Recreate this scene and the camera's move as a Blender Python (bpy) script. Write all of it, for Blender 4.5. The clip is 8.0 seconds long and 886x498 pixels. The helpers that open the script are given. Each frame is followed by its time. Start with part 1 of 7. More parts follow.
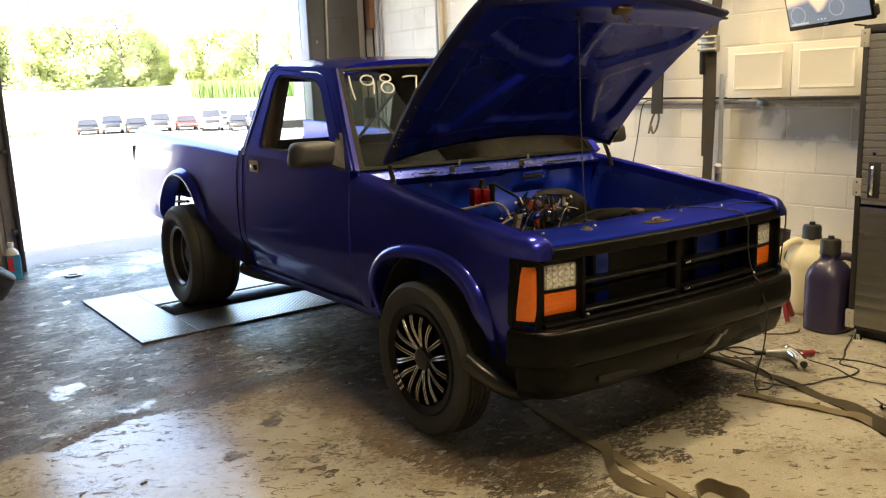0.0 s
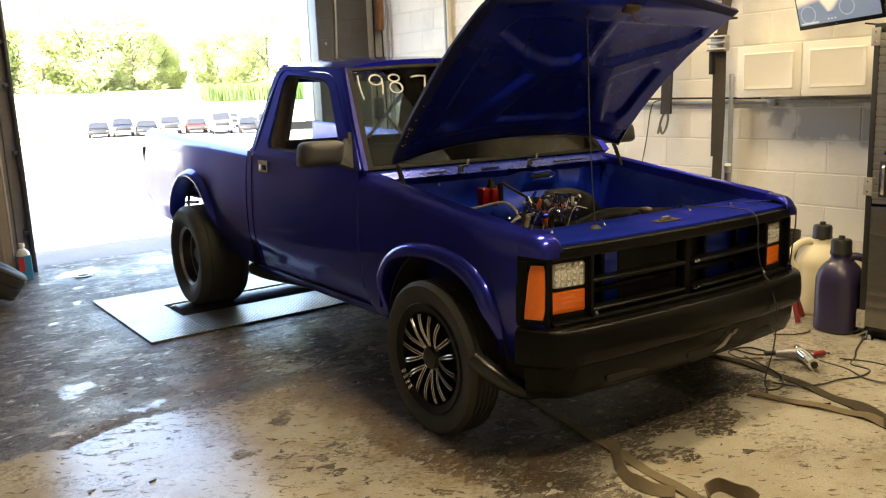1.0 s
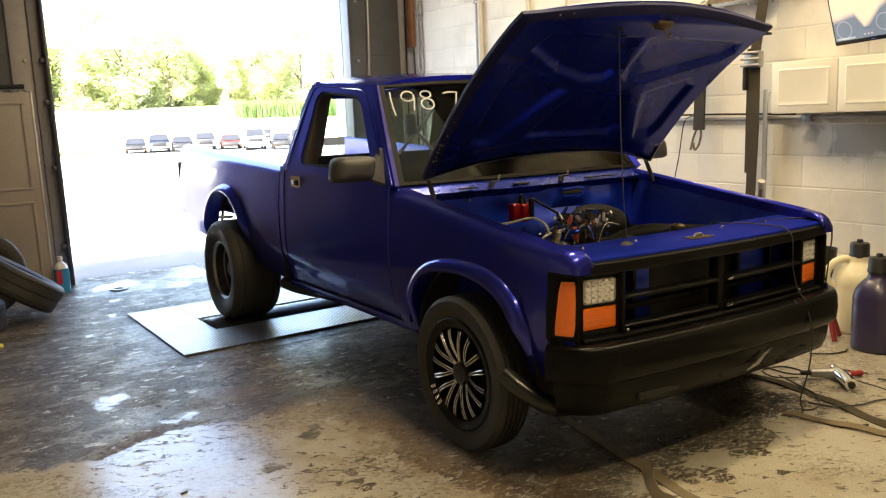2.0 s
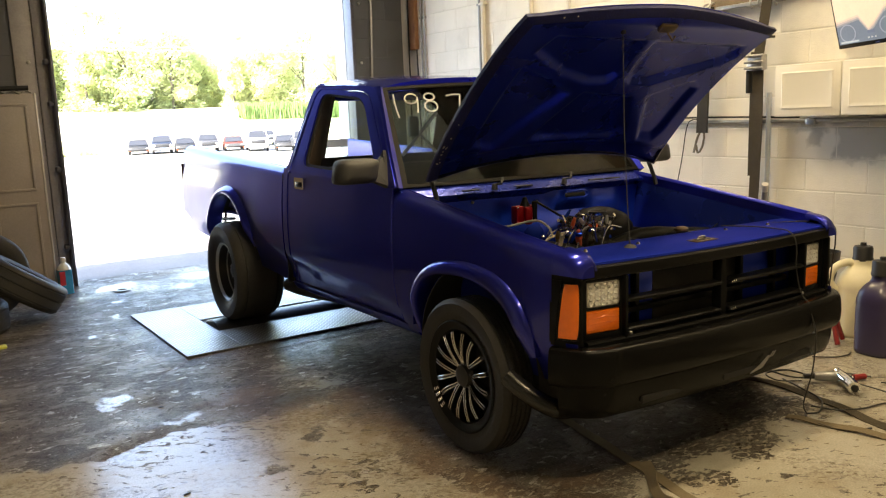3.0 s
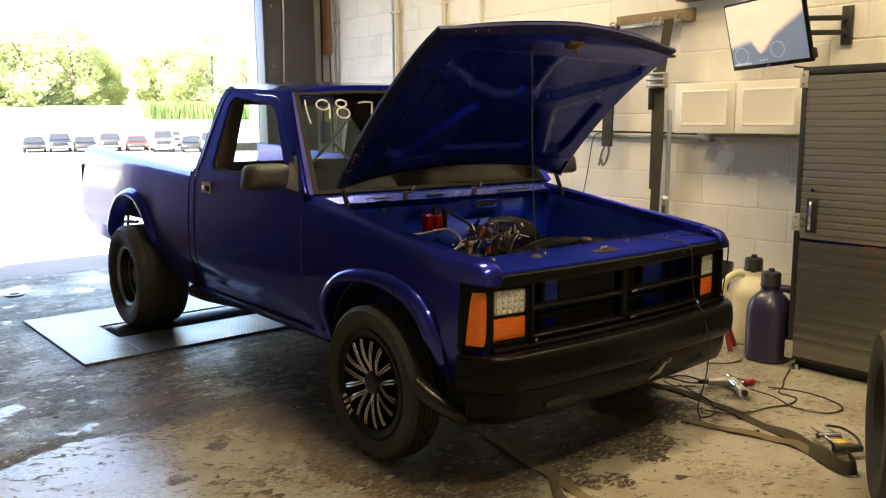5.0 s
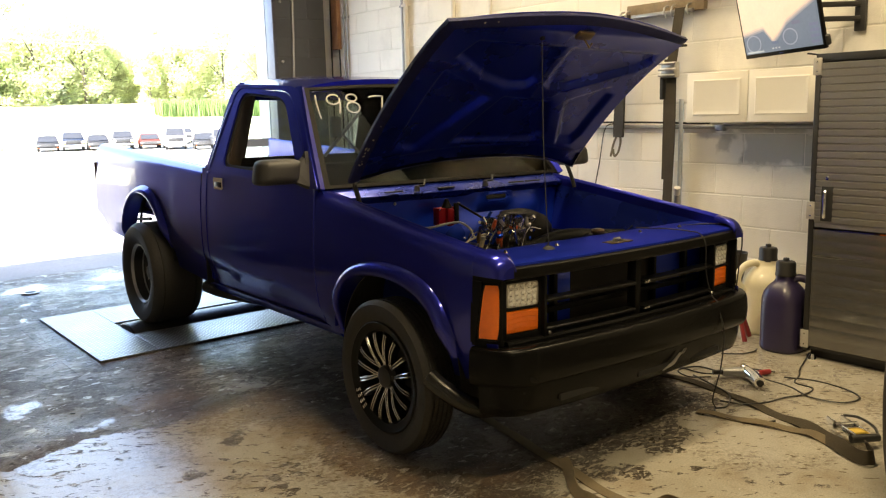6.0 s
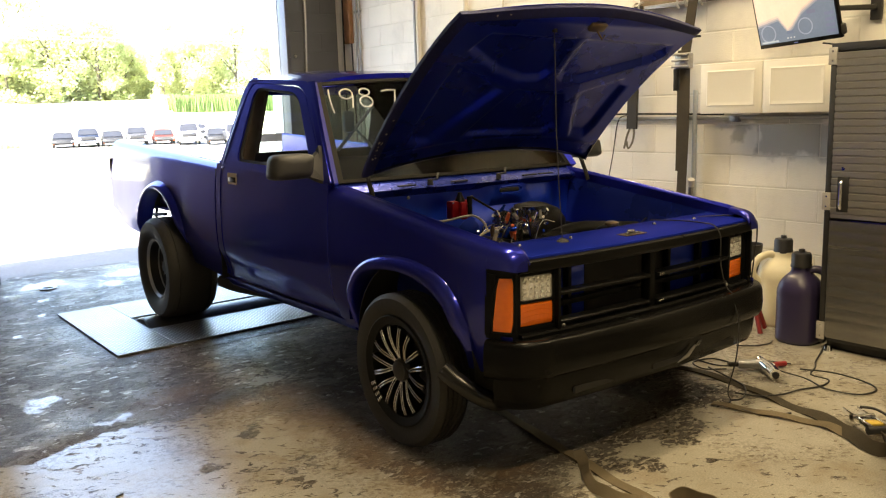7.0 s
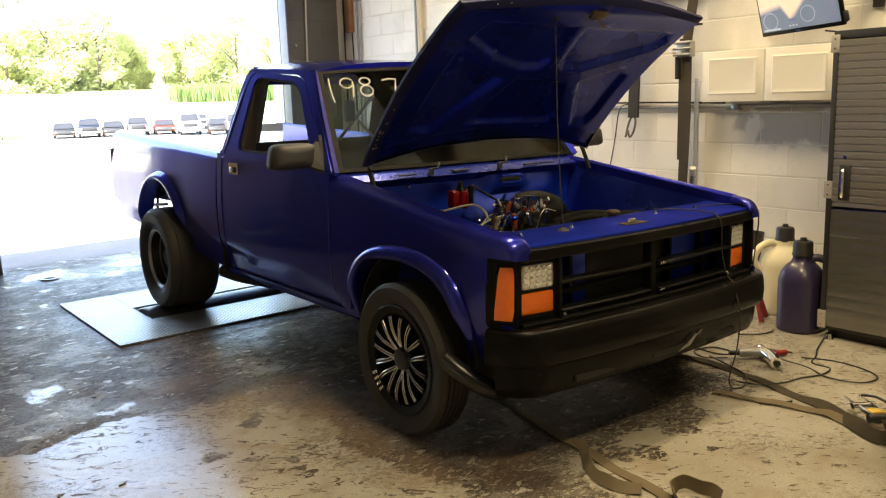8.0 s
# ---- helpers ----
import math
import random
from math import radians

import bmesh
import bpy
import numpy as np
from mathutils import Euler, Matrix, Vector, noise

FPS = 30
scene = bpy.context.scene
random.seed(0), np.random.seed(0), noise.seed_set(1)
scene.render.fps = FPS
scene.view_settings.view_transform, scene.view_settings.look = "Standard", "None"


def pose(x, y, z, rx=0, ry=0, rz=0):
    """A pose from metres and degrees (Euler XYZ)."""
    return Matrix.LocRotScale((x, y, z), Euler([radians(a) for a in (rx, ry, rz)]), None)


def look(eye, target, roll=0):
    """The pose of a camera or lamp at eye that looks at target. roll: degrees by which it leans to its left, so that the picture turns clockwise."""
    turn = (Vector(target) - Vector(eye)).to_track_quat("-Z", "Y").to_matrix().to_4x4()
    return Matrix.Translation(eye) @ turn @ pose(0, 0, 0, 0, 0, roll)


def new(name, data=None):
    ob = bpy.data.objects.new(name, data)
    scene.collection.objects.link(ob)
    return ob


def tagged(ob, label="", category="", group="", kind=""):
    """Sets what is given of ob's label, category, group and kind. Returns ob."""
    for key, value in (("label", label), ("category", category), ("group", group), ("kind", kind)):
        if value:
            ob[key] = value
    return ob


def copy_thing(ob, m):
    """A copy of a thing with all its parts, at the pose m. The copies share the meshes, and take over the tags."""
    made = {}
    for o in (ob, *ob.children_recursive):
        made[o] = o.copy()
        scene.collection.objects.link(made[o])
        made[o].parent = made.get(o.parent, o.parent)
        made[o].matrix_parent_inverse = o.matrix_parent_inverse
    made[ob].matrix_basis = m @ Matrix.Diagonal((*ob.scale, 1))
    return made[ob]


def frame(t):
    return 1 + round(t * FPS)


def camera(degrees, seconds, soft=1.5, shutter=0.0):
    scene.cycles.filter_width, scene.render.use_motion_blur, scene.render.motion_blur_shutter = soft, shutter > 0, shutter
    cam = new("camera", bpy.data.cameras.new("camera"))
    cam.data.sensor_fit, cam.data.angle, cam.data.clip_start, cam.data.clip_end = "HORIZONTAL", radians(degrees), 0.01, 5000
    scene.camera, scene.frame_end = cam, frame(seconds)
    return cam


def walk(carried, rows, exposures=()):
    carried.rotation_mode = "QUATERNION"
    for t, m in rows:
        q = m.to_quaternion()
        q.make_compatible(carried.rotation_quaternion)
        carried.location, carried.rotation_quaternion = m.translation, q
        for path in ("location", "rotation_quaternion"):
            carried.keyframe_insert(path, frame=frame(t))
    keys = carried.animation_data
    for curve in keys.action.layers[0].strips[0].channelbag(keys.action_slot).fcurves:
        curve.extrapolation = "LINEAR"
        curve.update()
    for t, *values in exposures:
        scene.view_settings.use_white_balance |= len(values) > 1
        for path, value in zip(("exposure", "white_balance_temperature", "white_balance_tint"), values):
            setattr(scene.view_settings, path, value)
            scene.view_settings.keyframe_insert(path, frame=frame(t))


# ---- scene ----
cam = camera(57.1, 8.0, soft=1.2)
PATH = [
    (0, pose(-2.6809, -2.6265, 1.4057, 79.068, 2.257, -37.065)),
    (0.5, pose(-2.6775, -2.6299, 1.3957, 79.079, 2.213, -36.870)),
    (1, pose(-2.6802, -2.6290, 1.3903, 79.282, 2.359, -36.440)),
    (1.2, pose(-2.6830, -2.6310, 1.3910, 79.634, 2.454, -35.808)),
    (1.5, pose(-2.6858, -2.6336, 1.3916, 80.093, 2.453, -34.957)),
    (2, pose(-2.6832, -2.6347, 1.3900, 80.482, 2.409, -34.262)),
    (2.2, pose(-2.6835, -2.6350, 1.3910, 80.500, 2.335, -33.985)),
    (3.3, pose(-2.6895, -2.6302, 1.3916, 80.700, 2.154, -34.264)),
    (3.5, pose(-2.6868, -2.6276, 1.3886, 80.494, 2.120, -34.910)),
    (4, pose(-2.6829, -2.6336, 1.3916, 80.246, 1.381, -37.185)),
    (4.5, pose(-2.6992, -2.6472, 1.4002, 80.986, 0.485, -39.802)),
    (4.7, pose(-2.7002, -2.6528, 1.4008, 80.981, 0.481, -40.232)),
    (5.8, pose(-2.6942, -2.6541, 1.3979, 80.609, 1.222, -39.532)),
    (6, pose(-2.6953, -2.6512, 1.3976, 80.507, 1.399, -39.412)),
    (6.5, pose(-2.6949, -2.6528, 1.3991, 80.303, 1.744, -38.919)),
    (7, pose(-2.7002, -2.6549, 1.3993, 80.061, 1.906, -38.549)),
    (7.5, pose(-2.6983, -2.6544, 1.3997, 79.698, 2.010, -38.547)),
    (8, pose(-2.6979, -2.6557, 1.3976, 79.338, 2.063, -38.466)),
]
walk(cam, PATH, exposures=((0, 3.76), (2.2, 3.77), (3.4, 3.56), (4.5, 3.54), (6, 3.60), (8, 3.64)))

# ---- light ----
SUN_EL, SUN_DIR = radians(52), Vector((-0.968, -0.25, 0))
world = bpy.data.worlds.new("sky_world")
world.use_nodes = True
scene.world = world
wn = world.node_tree
sky = wn.nodes.new("ShaderNodeTexSky")
sky.sky_type, sky.sun_disc = "NISHITA", False
sky.sun_elevation, sky.sun_rotation = SUN_EL, math.atan2(SUN_DIR.x, SUN_DIR.y)
sky.dust_density = 2.5
wn.links.new(sky.outputs[0], wn.nodes["Background"].inputs[0])
wn.nodes["Background"].inputs[1].default_value = 0.15


def lamp(name, kind, power, color, m, **kw):
    d = bpy.data.lights.new(name, kind)
    d.energy, d.color = power, color
    for k, v in kw.items():
        if k == "angle":
            d.angle = v
        if k == "size":
            d.shape, d.size, d.size_y = "RECTANGLE", v[0], v[1]
    ob = new(name, d)
    ob.matrix_world = m
    return ob


sun_from = (SUN_DIR * math.cos(SUN_EL) + Vector((0, 0, math.sin(SUN_EL)))) * 30
lamp("sun", "SUN", 5.0, (1.0, 0.95, 0.88), look(sun_from, (0, 0, 0)), angle=radians(0.53))
WARM = (1.0, 0.78, 0.45)
lamp("ceiling_tube_light", "AREA", 6.4, WARM, pose(1.0, 1.9, 3.78), size=(0.3, 1.6))
lamp("ceiling_tube_light", "AREA", 8.0, WARM, pose(-0.36, -0.36, 3.78), size=(0.9, 0.36))
lamp("ceiling_tube_light", "AREA", 3.6, WARM, pose(1.6, -1.35, 3.78), size=(0.3, 0.9))
lamp("ceiling_tube_light", "AREA", 5.4, WARM, pose(-0.85, -2.5, 3.78), size=(1.2, 0.3))


# ---- materials ----
def mat(name, color, rough=0.5, metal=0.0, var=0.12, scale=8.0, bump=0.0, bscale=60.0, coat=0.0, rvar=0.0, alpha=1.0, spec=0.5):
    """A plain surface with slow stains, fine grain and a little relief, at real size."""
    m = bpy.data.materials.new(name)
    m.use_nodes = True
    nt = m.node_tree
    b = nt.nodes["Principled BSDF"]
    b.inputs["Metallic"].default_value = metal
    b.inputs["Roughness"].default_value = rough
    b.inputs["Specular IOR Level"].default_value = spec
    if coat:
        b.inputs["Coat Weight"].default_value = coat
        b.inputs["Coat Roughness"].default_value = 0.05
    co = nt.nodes.new("ShaderNodeTexCoord")
    n1 = nt.nodes.new("ShaderNodeTexNoise")
    n1.inputs["Scale"].default_value, n1.inputs["Detail"].default_value = scale, 6
    nt.links.new(co.outputs["Object"], n1.inputs["Vector"])
    n2 = nt.nodes.new("ShaderNodeTexNoise")
    n2.inputs["Scale"].default_value, n2.inputs["Detail"].default_value = bscale, 4
    nt.links.new(co.outputs["Object"], n2.inputs["Vector"])
    mix = nt.nodes.new("ShaderNodeMix")
    mix.data_type = "RGBA"
    mix.inputs["A"].default_value = (*[c * (1 - var) for c in color], 1)
    mix.inputs["B"].default_value = (*[min(1, c * (1 + var)) for c in color], 1)
    nt.links.new(n1.outputs["Fac"], mix.inputs["Factor"])
    mix2 = nt.nodes.new("ShaderNodeMix")
    mix2.data_type, mix2.blend_type = "RGBA", "OVERLAY"
    mix2.inputs["Factor"].default_value = var * 0.8
    nt.links.new(mix.outputs["Result"], mix2.inputs["A"])
    nt.links.new(n2.outputs["Fac"], mix2.inputs["B"])
    nt.links.new(mix2.outputs["Result"], b.inputs["Base Color"])
    if rvar:
        r = nt.nodes.new("ShaderNodeMapRange")
        r.inputs["To Min"].default_value, r.inputs["To Max"].default_value = max(0.02, rough - rvar), min(1, rough + rvar)
        nt.links.new(n1.outputs["Fac"], r.inputs["Value"])
        nt.links.new(r.outputs["Result"], b.inputs["Roughness"])
    if bump:
        bp = nt.nodes.new("ShaderNodeBump")
        bp.inputs["Strength"].default_value, bp.inputs["Distance"].default_value = bump, 0.004
        nt.links.new(n2.outputs["Fac"], bp.inputs["Height"])
        nt.links.new(bp.outputs["Normal"], b.inputs["Normal"])
    return m


def edge_tint(m, color):
    """The colour to which a metallic base turns at its grazing edges."""
    m.node_tree.nodes["Principled BSDF"].inputs["Specular Tint"].default_value = (*color, 1)
    return m


def glow(name, color, strength):
    m = mat(name, color, 0.3)
    b = m.node_tree.nodes["Principled BSDF"]
    b.inputs["Emission Color"].default_value = (*color, 1)
    b.inputs["Emission Strength"].default_value = strength
    return m


def glass(name, tint=(1, 1, 1), rough=0.0):
    m = bpy.data.materials.new(name)
    m.use_nodes = True
    nt = m.node_tree
    nt.nodes.clear()
    out, mix = nt.nodes.new("ShaderNodeOutputMaterial"), nt.nodes.new("ShaderNodeMixShader")
    tr, gl, fr = nt.nodes.new("ShaderNodeBsdfTransparent"), nt.nodes.new("ShaderNodeBsdfGlossy"), nt.nodes.new("ShaderNodeFresnel")
    tr.inputs[0].default_value = (*tint, 1)
    gl.inputs["Roughness"].default_value = rough
    fr.inputs["IOR"].default_value = 1.45
    nt.links.new(fr.outputs[0], mix.inputs[0])
    nt.links.new(tr.outputs[0], mix.inputs[1])
    nt.links.new(gl.outputs[0], mix.inputs[2])
    nt.links.new(mix.outputs[0], out.inputs[0])
    return m


M_PAINT = edge_tint(mat("blue_metallic_paint", (0.019, 0.024, 0.31), 0.31, 0.72, 0.12, 3.0, 0.008, 900, coat=0.85, rvar=0.06, spec=0.3), (0.05, 0.04, 0.40))
def wavy(m, scale, height):
    """Hand-worked sheet metal: a slow swell that bends the reflections."""
    nt = m.node_tree
    b = nt.nodes["Principled BSDF"]
    geo, n, bp = nt.nodes.new("ShaderNodeNewGeometry"), nt.nodes.new("ShaderNodeTexNoise"), nt.nodes.new("ShaderNodeBump")
    n.inputs["Scale"].default_value, n.inputs["Detail"].default_value = scale, 2
    nt.links.new(geo.outputs["Position"], n.inputs["Vector"])
    bp.inputs["Strength"].default_value, bp.inputs["Distance"].default_value = 1.0, height
    nt.links.new(n.outputs["Fac"], bp.inputs["Height"])
    nt.links.new(bp.outputs["Normal"], b.inputs["Normal"])
    nt.links.new(bp.outputs["Normal"], b.inputs["Coat Normal"])
    return m


wavy(M_PAINT, 2.6, 0.0016)
M_PAINT.node_tree.nodes["Principled BSDF"].inputs["Coat Roughness"].default_value = 0.07
M_UNDER = mat("thin_blue_inner_paint", (0.013, 0.030, 0.31), 0.28, 0.66, 0.15, 5.0, 0.03, 500, coat=0.14, rvar=0.06, spec=0.3)
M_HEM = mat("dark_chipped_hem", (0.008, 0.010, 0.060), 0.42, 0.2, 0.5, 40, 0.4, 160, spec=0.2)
M_HEADER = edge_tint(mat("satin_blue_header_paint", (0.020, 0.040, 0.46), 0.40, 0.80, 0.16, 5.0, 0.04, 300, rvar=0.08, spec=0.3), (0.05, 0.06, 0.50))
M_BAY = mat("engine_bay_blue_paint", (0.010, 0.044, 0.52), 0.30, 0.55, 0.14, 6.0, 0.05, 200, coat=0.4, rvar=0.08)
M_BUMPER = mat("black_bumper_plastic", (0.0046, 0.0044, 0.0042), 0.24, 0, 0.35, 6, 0.10, 400, rvar=0.10, spec=0.13)
M_BLACK = mat("black_gloss_plastic", (0.0070, 0.0070, 0.0070), 0.30, 0, 0.2, 10, 0.05, 200, rvar=0.08, spec=0.10)
M_DUCT = mat("glossy_black_duct", (0.012, 0.012, 0.012), 0.24, 0, 0.2, 10, 0.1, 120, rvar=0.06)
M_MATTE = mat("black_matte", (0.015, 0.0148, 0.0145), 0.7, 0, 0.25, 12, 0.2, 120)
M_SEAL = mat("dark_brown_glass_seal", (0.0042, 0.0038, 0.0034), 0.55, 0, 0.3, 14, 0.2, 160, spec=0.12)
M_RUBBER = mat("tyre_rubber", (0.030, 0.0285, 0.026), 0.66, 0, 0.38, 9, 0.25, 90, rvar=0.1)
M_RIM = mat("black_rim", (0.006, 0.006, 0.006), 0.34, 0, 0.2, 10, rvar=0.08)
M_ALLOY = mat("machined_alloy", (0.75, 0.74, 0.72), 0.22, 1.0, 0.08, 20)
M_CHROME = mat("chrome", (0.92, 0.92, 0.90), 0.08, 1.0, 0.08, 20)
M_STEEL = mat("bare_steel", (0.42, 0.41, 0.39), 0.38, 0.9, 0.2, 15, rvar=0.1)
M_GREYPLASTIC = mat("faded_mirror_plastic", (0.030, 0.030, 0.031), 0.55, 0, 0.2, 8, 0.2, 300)
M_AMBER = mat("amber_lens", (0.95, 0.19, 0.008), 0.22, 0, 0.12, 40, 0.25, 150, coat=0.6)
M_LENS = mat("clear_led_lens", (0.88, 0.86, 0.80), 0.12, 0.30, 0.15, 60, 0.5, 80, coat=0.8)
M_REFLECT = mat("bright_lamp_reflector", (0.95, 0.94, 0.90), 0.14, 0.40, 0.1, 60, coat=0.6)
M_RED = mat("red_anodised", (0.30, 0.004, 0.012), 0.3, 0.5, 0.15, 20)
M_BLUEFIT = mat("blue_anodised", (0.01, 0.06, 0.55), 0.25, 0.7, 0.1, 20)
M_ORANGE = mat("orange_fitting", (0.55, 0.10, 0.03), 0.35, 0.3, 0.15, 20)
M_BRASS = mat("dull_brass", (0.13, 0.09, 0.045), 0.4, 0.7, 0.3, 25)
M_HOSE = mat("braided_hose", (0.20, 0.19, 0.175), 0.4, 0.5, 0.25, 40, 0.5, 400)
M_BLACKHOSE = mat("black_rubber_hose", (0.005, 0.005, 0.005), 0.46, 0, 0.25, 30, 0.2, 200, rvar=0.1, spec=0.12)
M_PALEHOSE = mat("pale_grey_hose", (0.34, 0.33, 0.30), 0.5, 0, 0.2, 30, 0.2, 200)
M_CAST = mat("cast_aluminium", (0.22, 0.216, 0.21), 0.24, 0.92, 0.2, 30, 0.3, 200)
def stretch(m, k):
    """Draws a surface's grain out sideways into brushed streaks."""
    nt = m.node_tree
    mp = nt.nodes.new("ShaderNodeMapping")
    mp.inputs["Scale"].default_value = k
    co = [n for n in nt.nodes if n.type == "TEX_COORD"][0]
    nt.links.new(co.outputs["Object"], mp.inputs[0])
    for n in nt.nodes:
        if n.type == "TEX_NOISE":
            nt.links.new(mp.outputs[0], n.inputs["Vector"])
    return m


M_GALV = mat("galvanised_conduit", (0.34, 0.34, 0.34), 0.4, 0.7, 0.2, 9)
M_GLASS = glass("window_glass", (0.86, 0.92, 0.89))
M_PEN = mat("white_window_marker", (0.55, 0.55, 0.53), 0.7)
M_DASH = mat("dark_dash_vinyl", (0.020, 0.0195, 0.0185), 0.6, 0, 0.2, 20, 0.3, 200)
M_TAN = mat("tan_vinyl", (0.42, 0.36, 0.25), 0.55, 0, 0.12, 10, 0.2, 150)
M_BROWNCARD = mat("brown_card", (0.14, 0.07, 0.05), 0.7, 0, 0.15, 20)
M_PILLAR = mat("brown_pillar_trim", (0.075, 0.055, 0.040), 0.5, 0, 0.2, 12, 0.1, 200)
M_TAIL = mat("red_tail_lens", (0.05, 0.006, 0.006), 0.2, 0, 0.1, 20, coat=0.6)
M_WHITEMETAL = mat("pale_cage_tube", (0.62, 0.64, 0.64), 0.35, 0.2, 0.1, 15)


def wall_paint(name, color, dirt, smear=None):
    m = mat(name, color, 0.62, 0, 0.05, 2.2, 0.35, 110)
    nt = m.node_tree
    b = nt.nodes["Principled BSDF"]
    src = b.inputs["Base Color"].links[0].from_socket
    info = nt.nodes.new("ShaderNodeObjectInfo")
    geo = nt.nodes.new("ShaderNodeNewGeometry")
    n = nt.nodes.new("ShaderNodeTexNoise")
    n.inputs["Scale"].default_value, n.inputs["Detail"].default_value, n.inputs["Roughness"].default_value = 1.7, 9, 0.66
    nt.links.new(geo.outputs["Position"], n.inputs["Vector"])
    ramp = nt.nodes.new("ShaderNodeMapRange")
    ramp.inputs["From Min"].default_value, ramp.inputs["From Max"].default_value = 0.52, 0.72
    ramp.inputs["To Max"].default_value = dirt
    nt.links.new(n.outputs["Fac"], ramp.inputs["Value"])
    mix = nt.nodes.new("ShaderNodeMix")
    mix.data_type = "RGBA"
    nt.links.new(ramp.outputs["Result"], mix.inputs["Factor"])
    nt.links.new(src, mix.inputs["A"])
    mix.inputs["B"].default_value = (*[c * 0.55 for c in color], 1)
    if smear:
        # grey patching mortar wiped over the blocks, with ragged edges
        big = nt.nodes.new("ShaderNodeTexNoise")
        big.inputs["Scale"].default_value, big.inputs["Detail"].default_value = 6.0, 5
        nt.links.new(geo.outputs["Position"], big.inputs["Vector"])
        sp = nt.nodes.new("ShaderNodeSeparateXYZ")
        nt.links.new(geo.outputs["Position"], sp.inputs[0])

        def op(kind, a, c):
            q = nt.nodes.new("ShaderNodeMath")
            q.operation = kind
            for k, v in enumerate((a, c)):
                if isinstance(v, (int, float)):
                    q.inputs[k].default_value = v
                else:
                    nt.links.new(v, q.inputs[k])
            return q.outputs[0]
        total = None
        for y0, y1, z0, z1 in smear:
            inside = op("MINIMUM", op("MINIMUM", op("SUBTRACT", sp.outputs[1], y0), op("SUBTRACT", y1, sp.outputs[1])), op("MINIMUM", op("SUBTRACT", sp.outputs[2], z0), op("SUBTRACT", z1, sp.outputs[2])))
            total = inside if total is None else op("MAXIMUM", total, inside)
        edge = nt.nodes.new("ShaderNodeMapRange")
        edge.inputs["From Min"].default_value, edge.inputs["From Max"].default_value, edge.inputs["To Max"].default_value = -0.012, 0.03, 0.9
        nt.links.new(op("ADD", total, op("MULTIPLY", op("SUBTRACT", big.outputs["Fac"], 0.52), 0.30)), edge.inputs["Value"])
        wipe = nt.nodes.new("ShaderNodeMix")
        wipe.data_type = "RGBA"
        nt.links.new(edge.outputs["Result"], wipe.inputs["Factor"])
        nt.links.new(mix.outputs["Result"], wipe.inputs["A"])
        wipe.inputs["B"].default_value = (0.46, 0.445, 0.40, 1)
        mix = wipe
    hv = nt.nodes.new("ShaderNodeHueSaturation")
    vr = nt.nodes.new("ShaderNodeMapRange")
    vr.inputs["To Min"].default_value, vr.inputs["To Max"].default_value = 0.93, 1.03
    nt.links.new(info.outputs["Random"], vr.inputs["Value"])
    nt.links.new(vr.outputs["Result"], hv.inputs["Value"])
    nt.links.new(mix.outputs["Result"], hv.inputs["Color"])
    nt.links.new(hv.outputs["Color"], b.inputs["Base Color"])
    return m


M_BLOCK = wall_paint("cream_white_block_paint", (0.80, 0.77, 0.70), 0.35, ((-0.50, 0.50, 1.19, 1.30), (-0.45, 0.27, 1.02, 1.25), (0.33, 0.44, 1.08, 1.2)))
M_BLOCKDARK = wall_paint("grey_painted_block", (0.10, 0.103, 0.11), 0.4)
M_MORTAR = mat("painted_mortar", (0.72, 0.69, 0.62), 0.8, 0, 0.15, 12, 0.3, 120)
M_CEIL = mat("dull_ceiling_sheet", (0.30, 0.295, 0.28), 0.7, 0, 0.08, 3)
M_WALLPLAIN = mat("plain_shop_wall", (0.46, 0.44, 0.41), 0.7, 0, 0.12, 2, 0.2, 60)
M_DOORSTEEL = mat("painted_door_steel", (0.33, 0.31, 0.31), 0.45, 0.2, 0.25, 8, 0.1, 80, rvar=0.12)
M_DARKSTEEL = mat("dark_track_steel", (0.10, 0.10, 0.12), 0.4, 0.6, 0.3, 9)


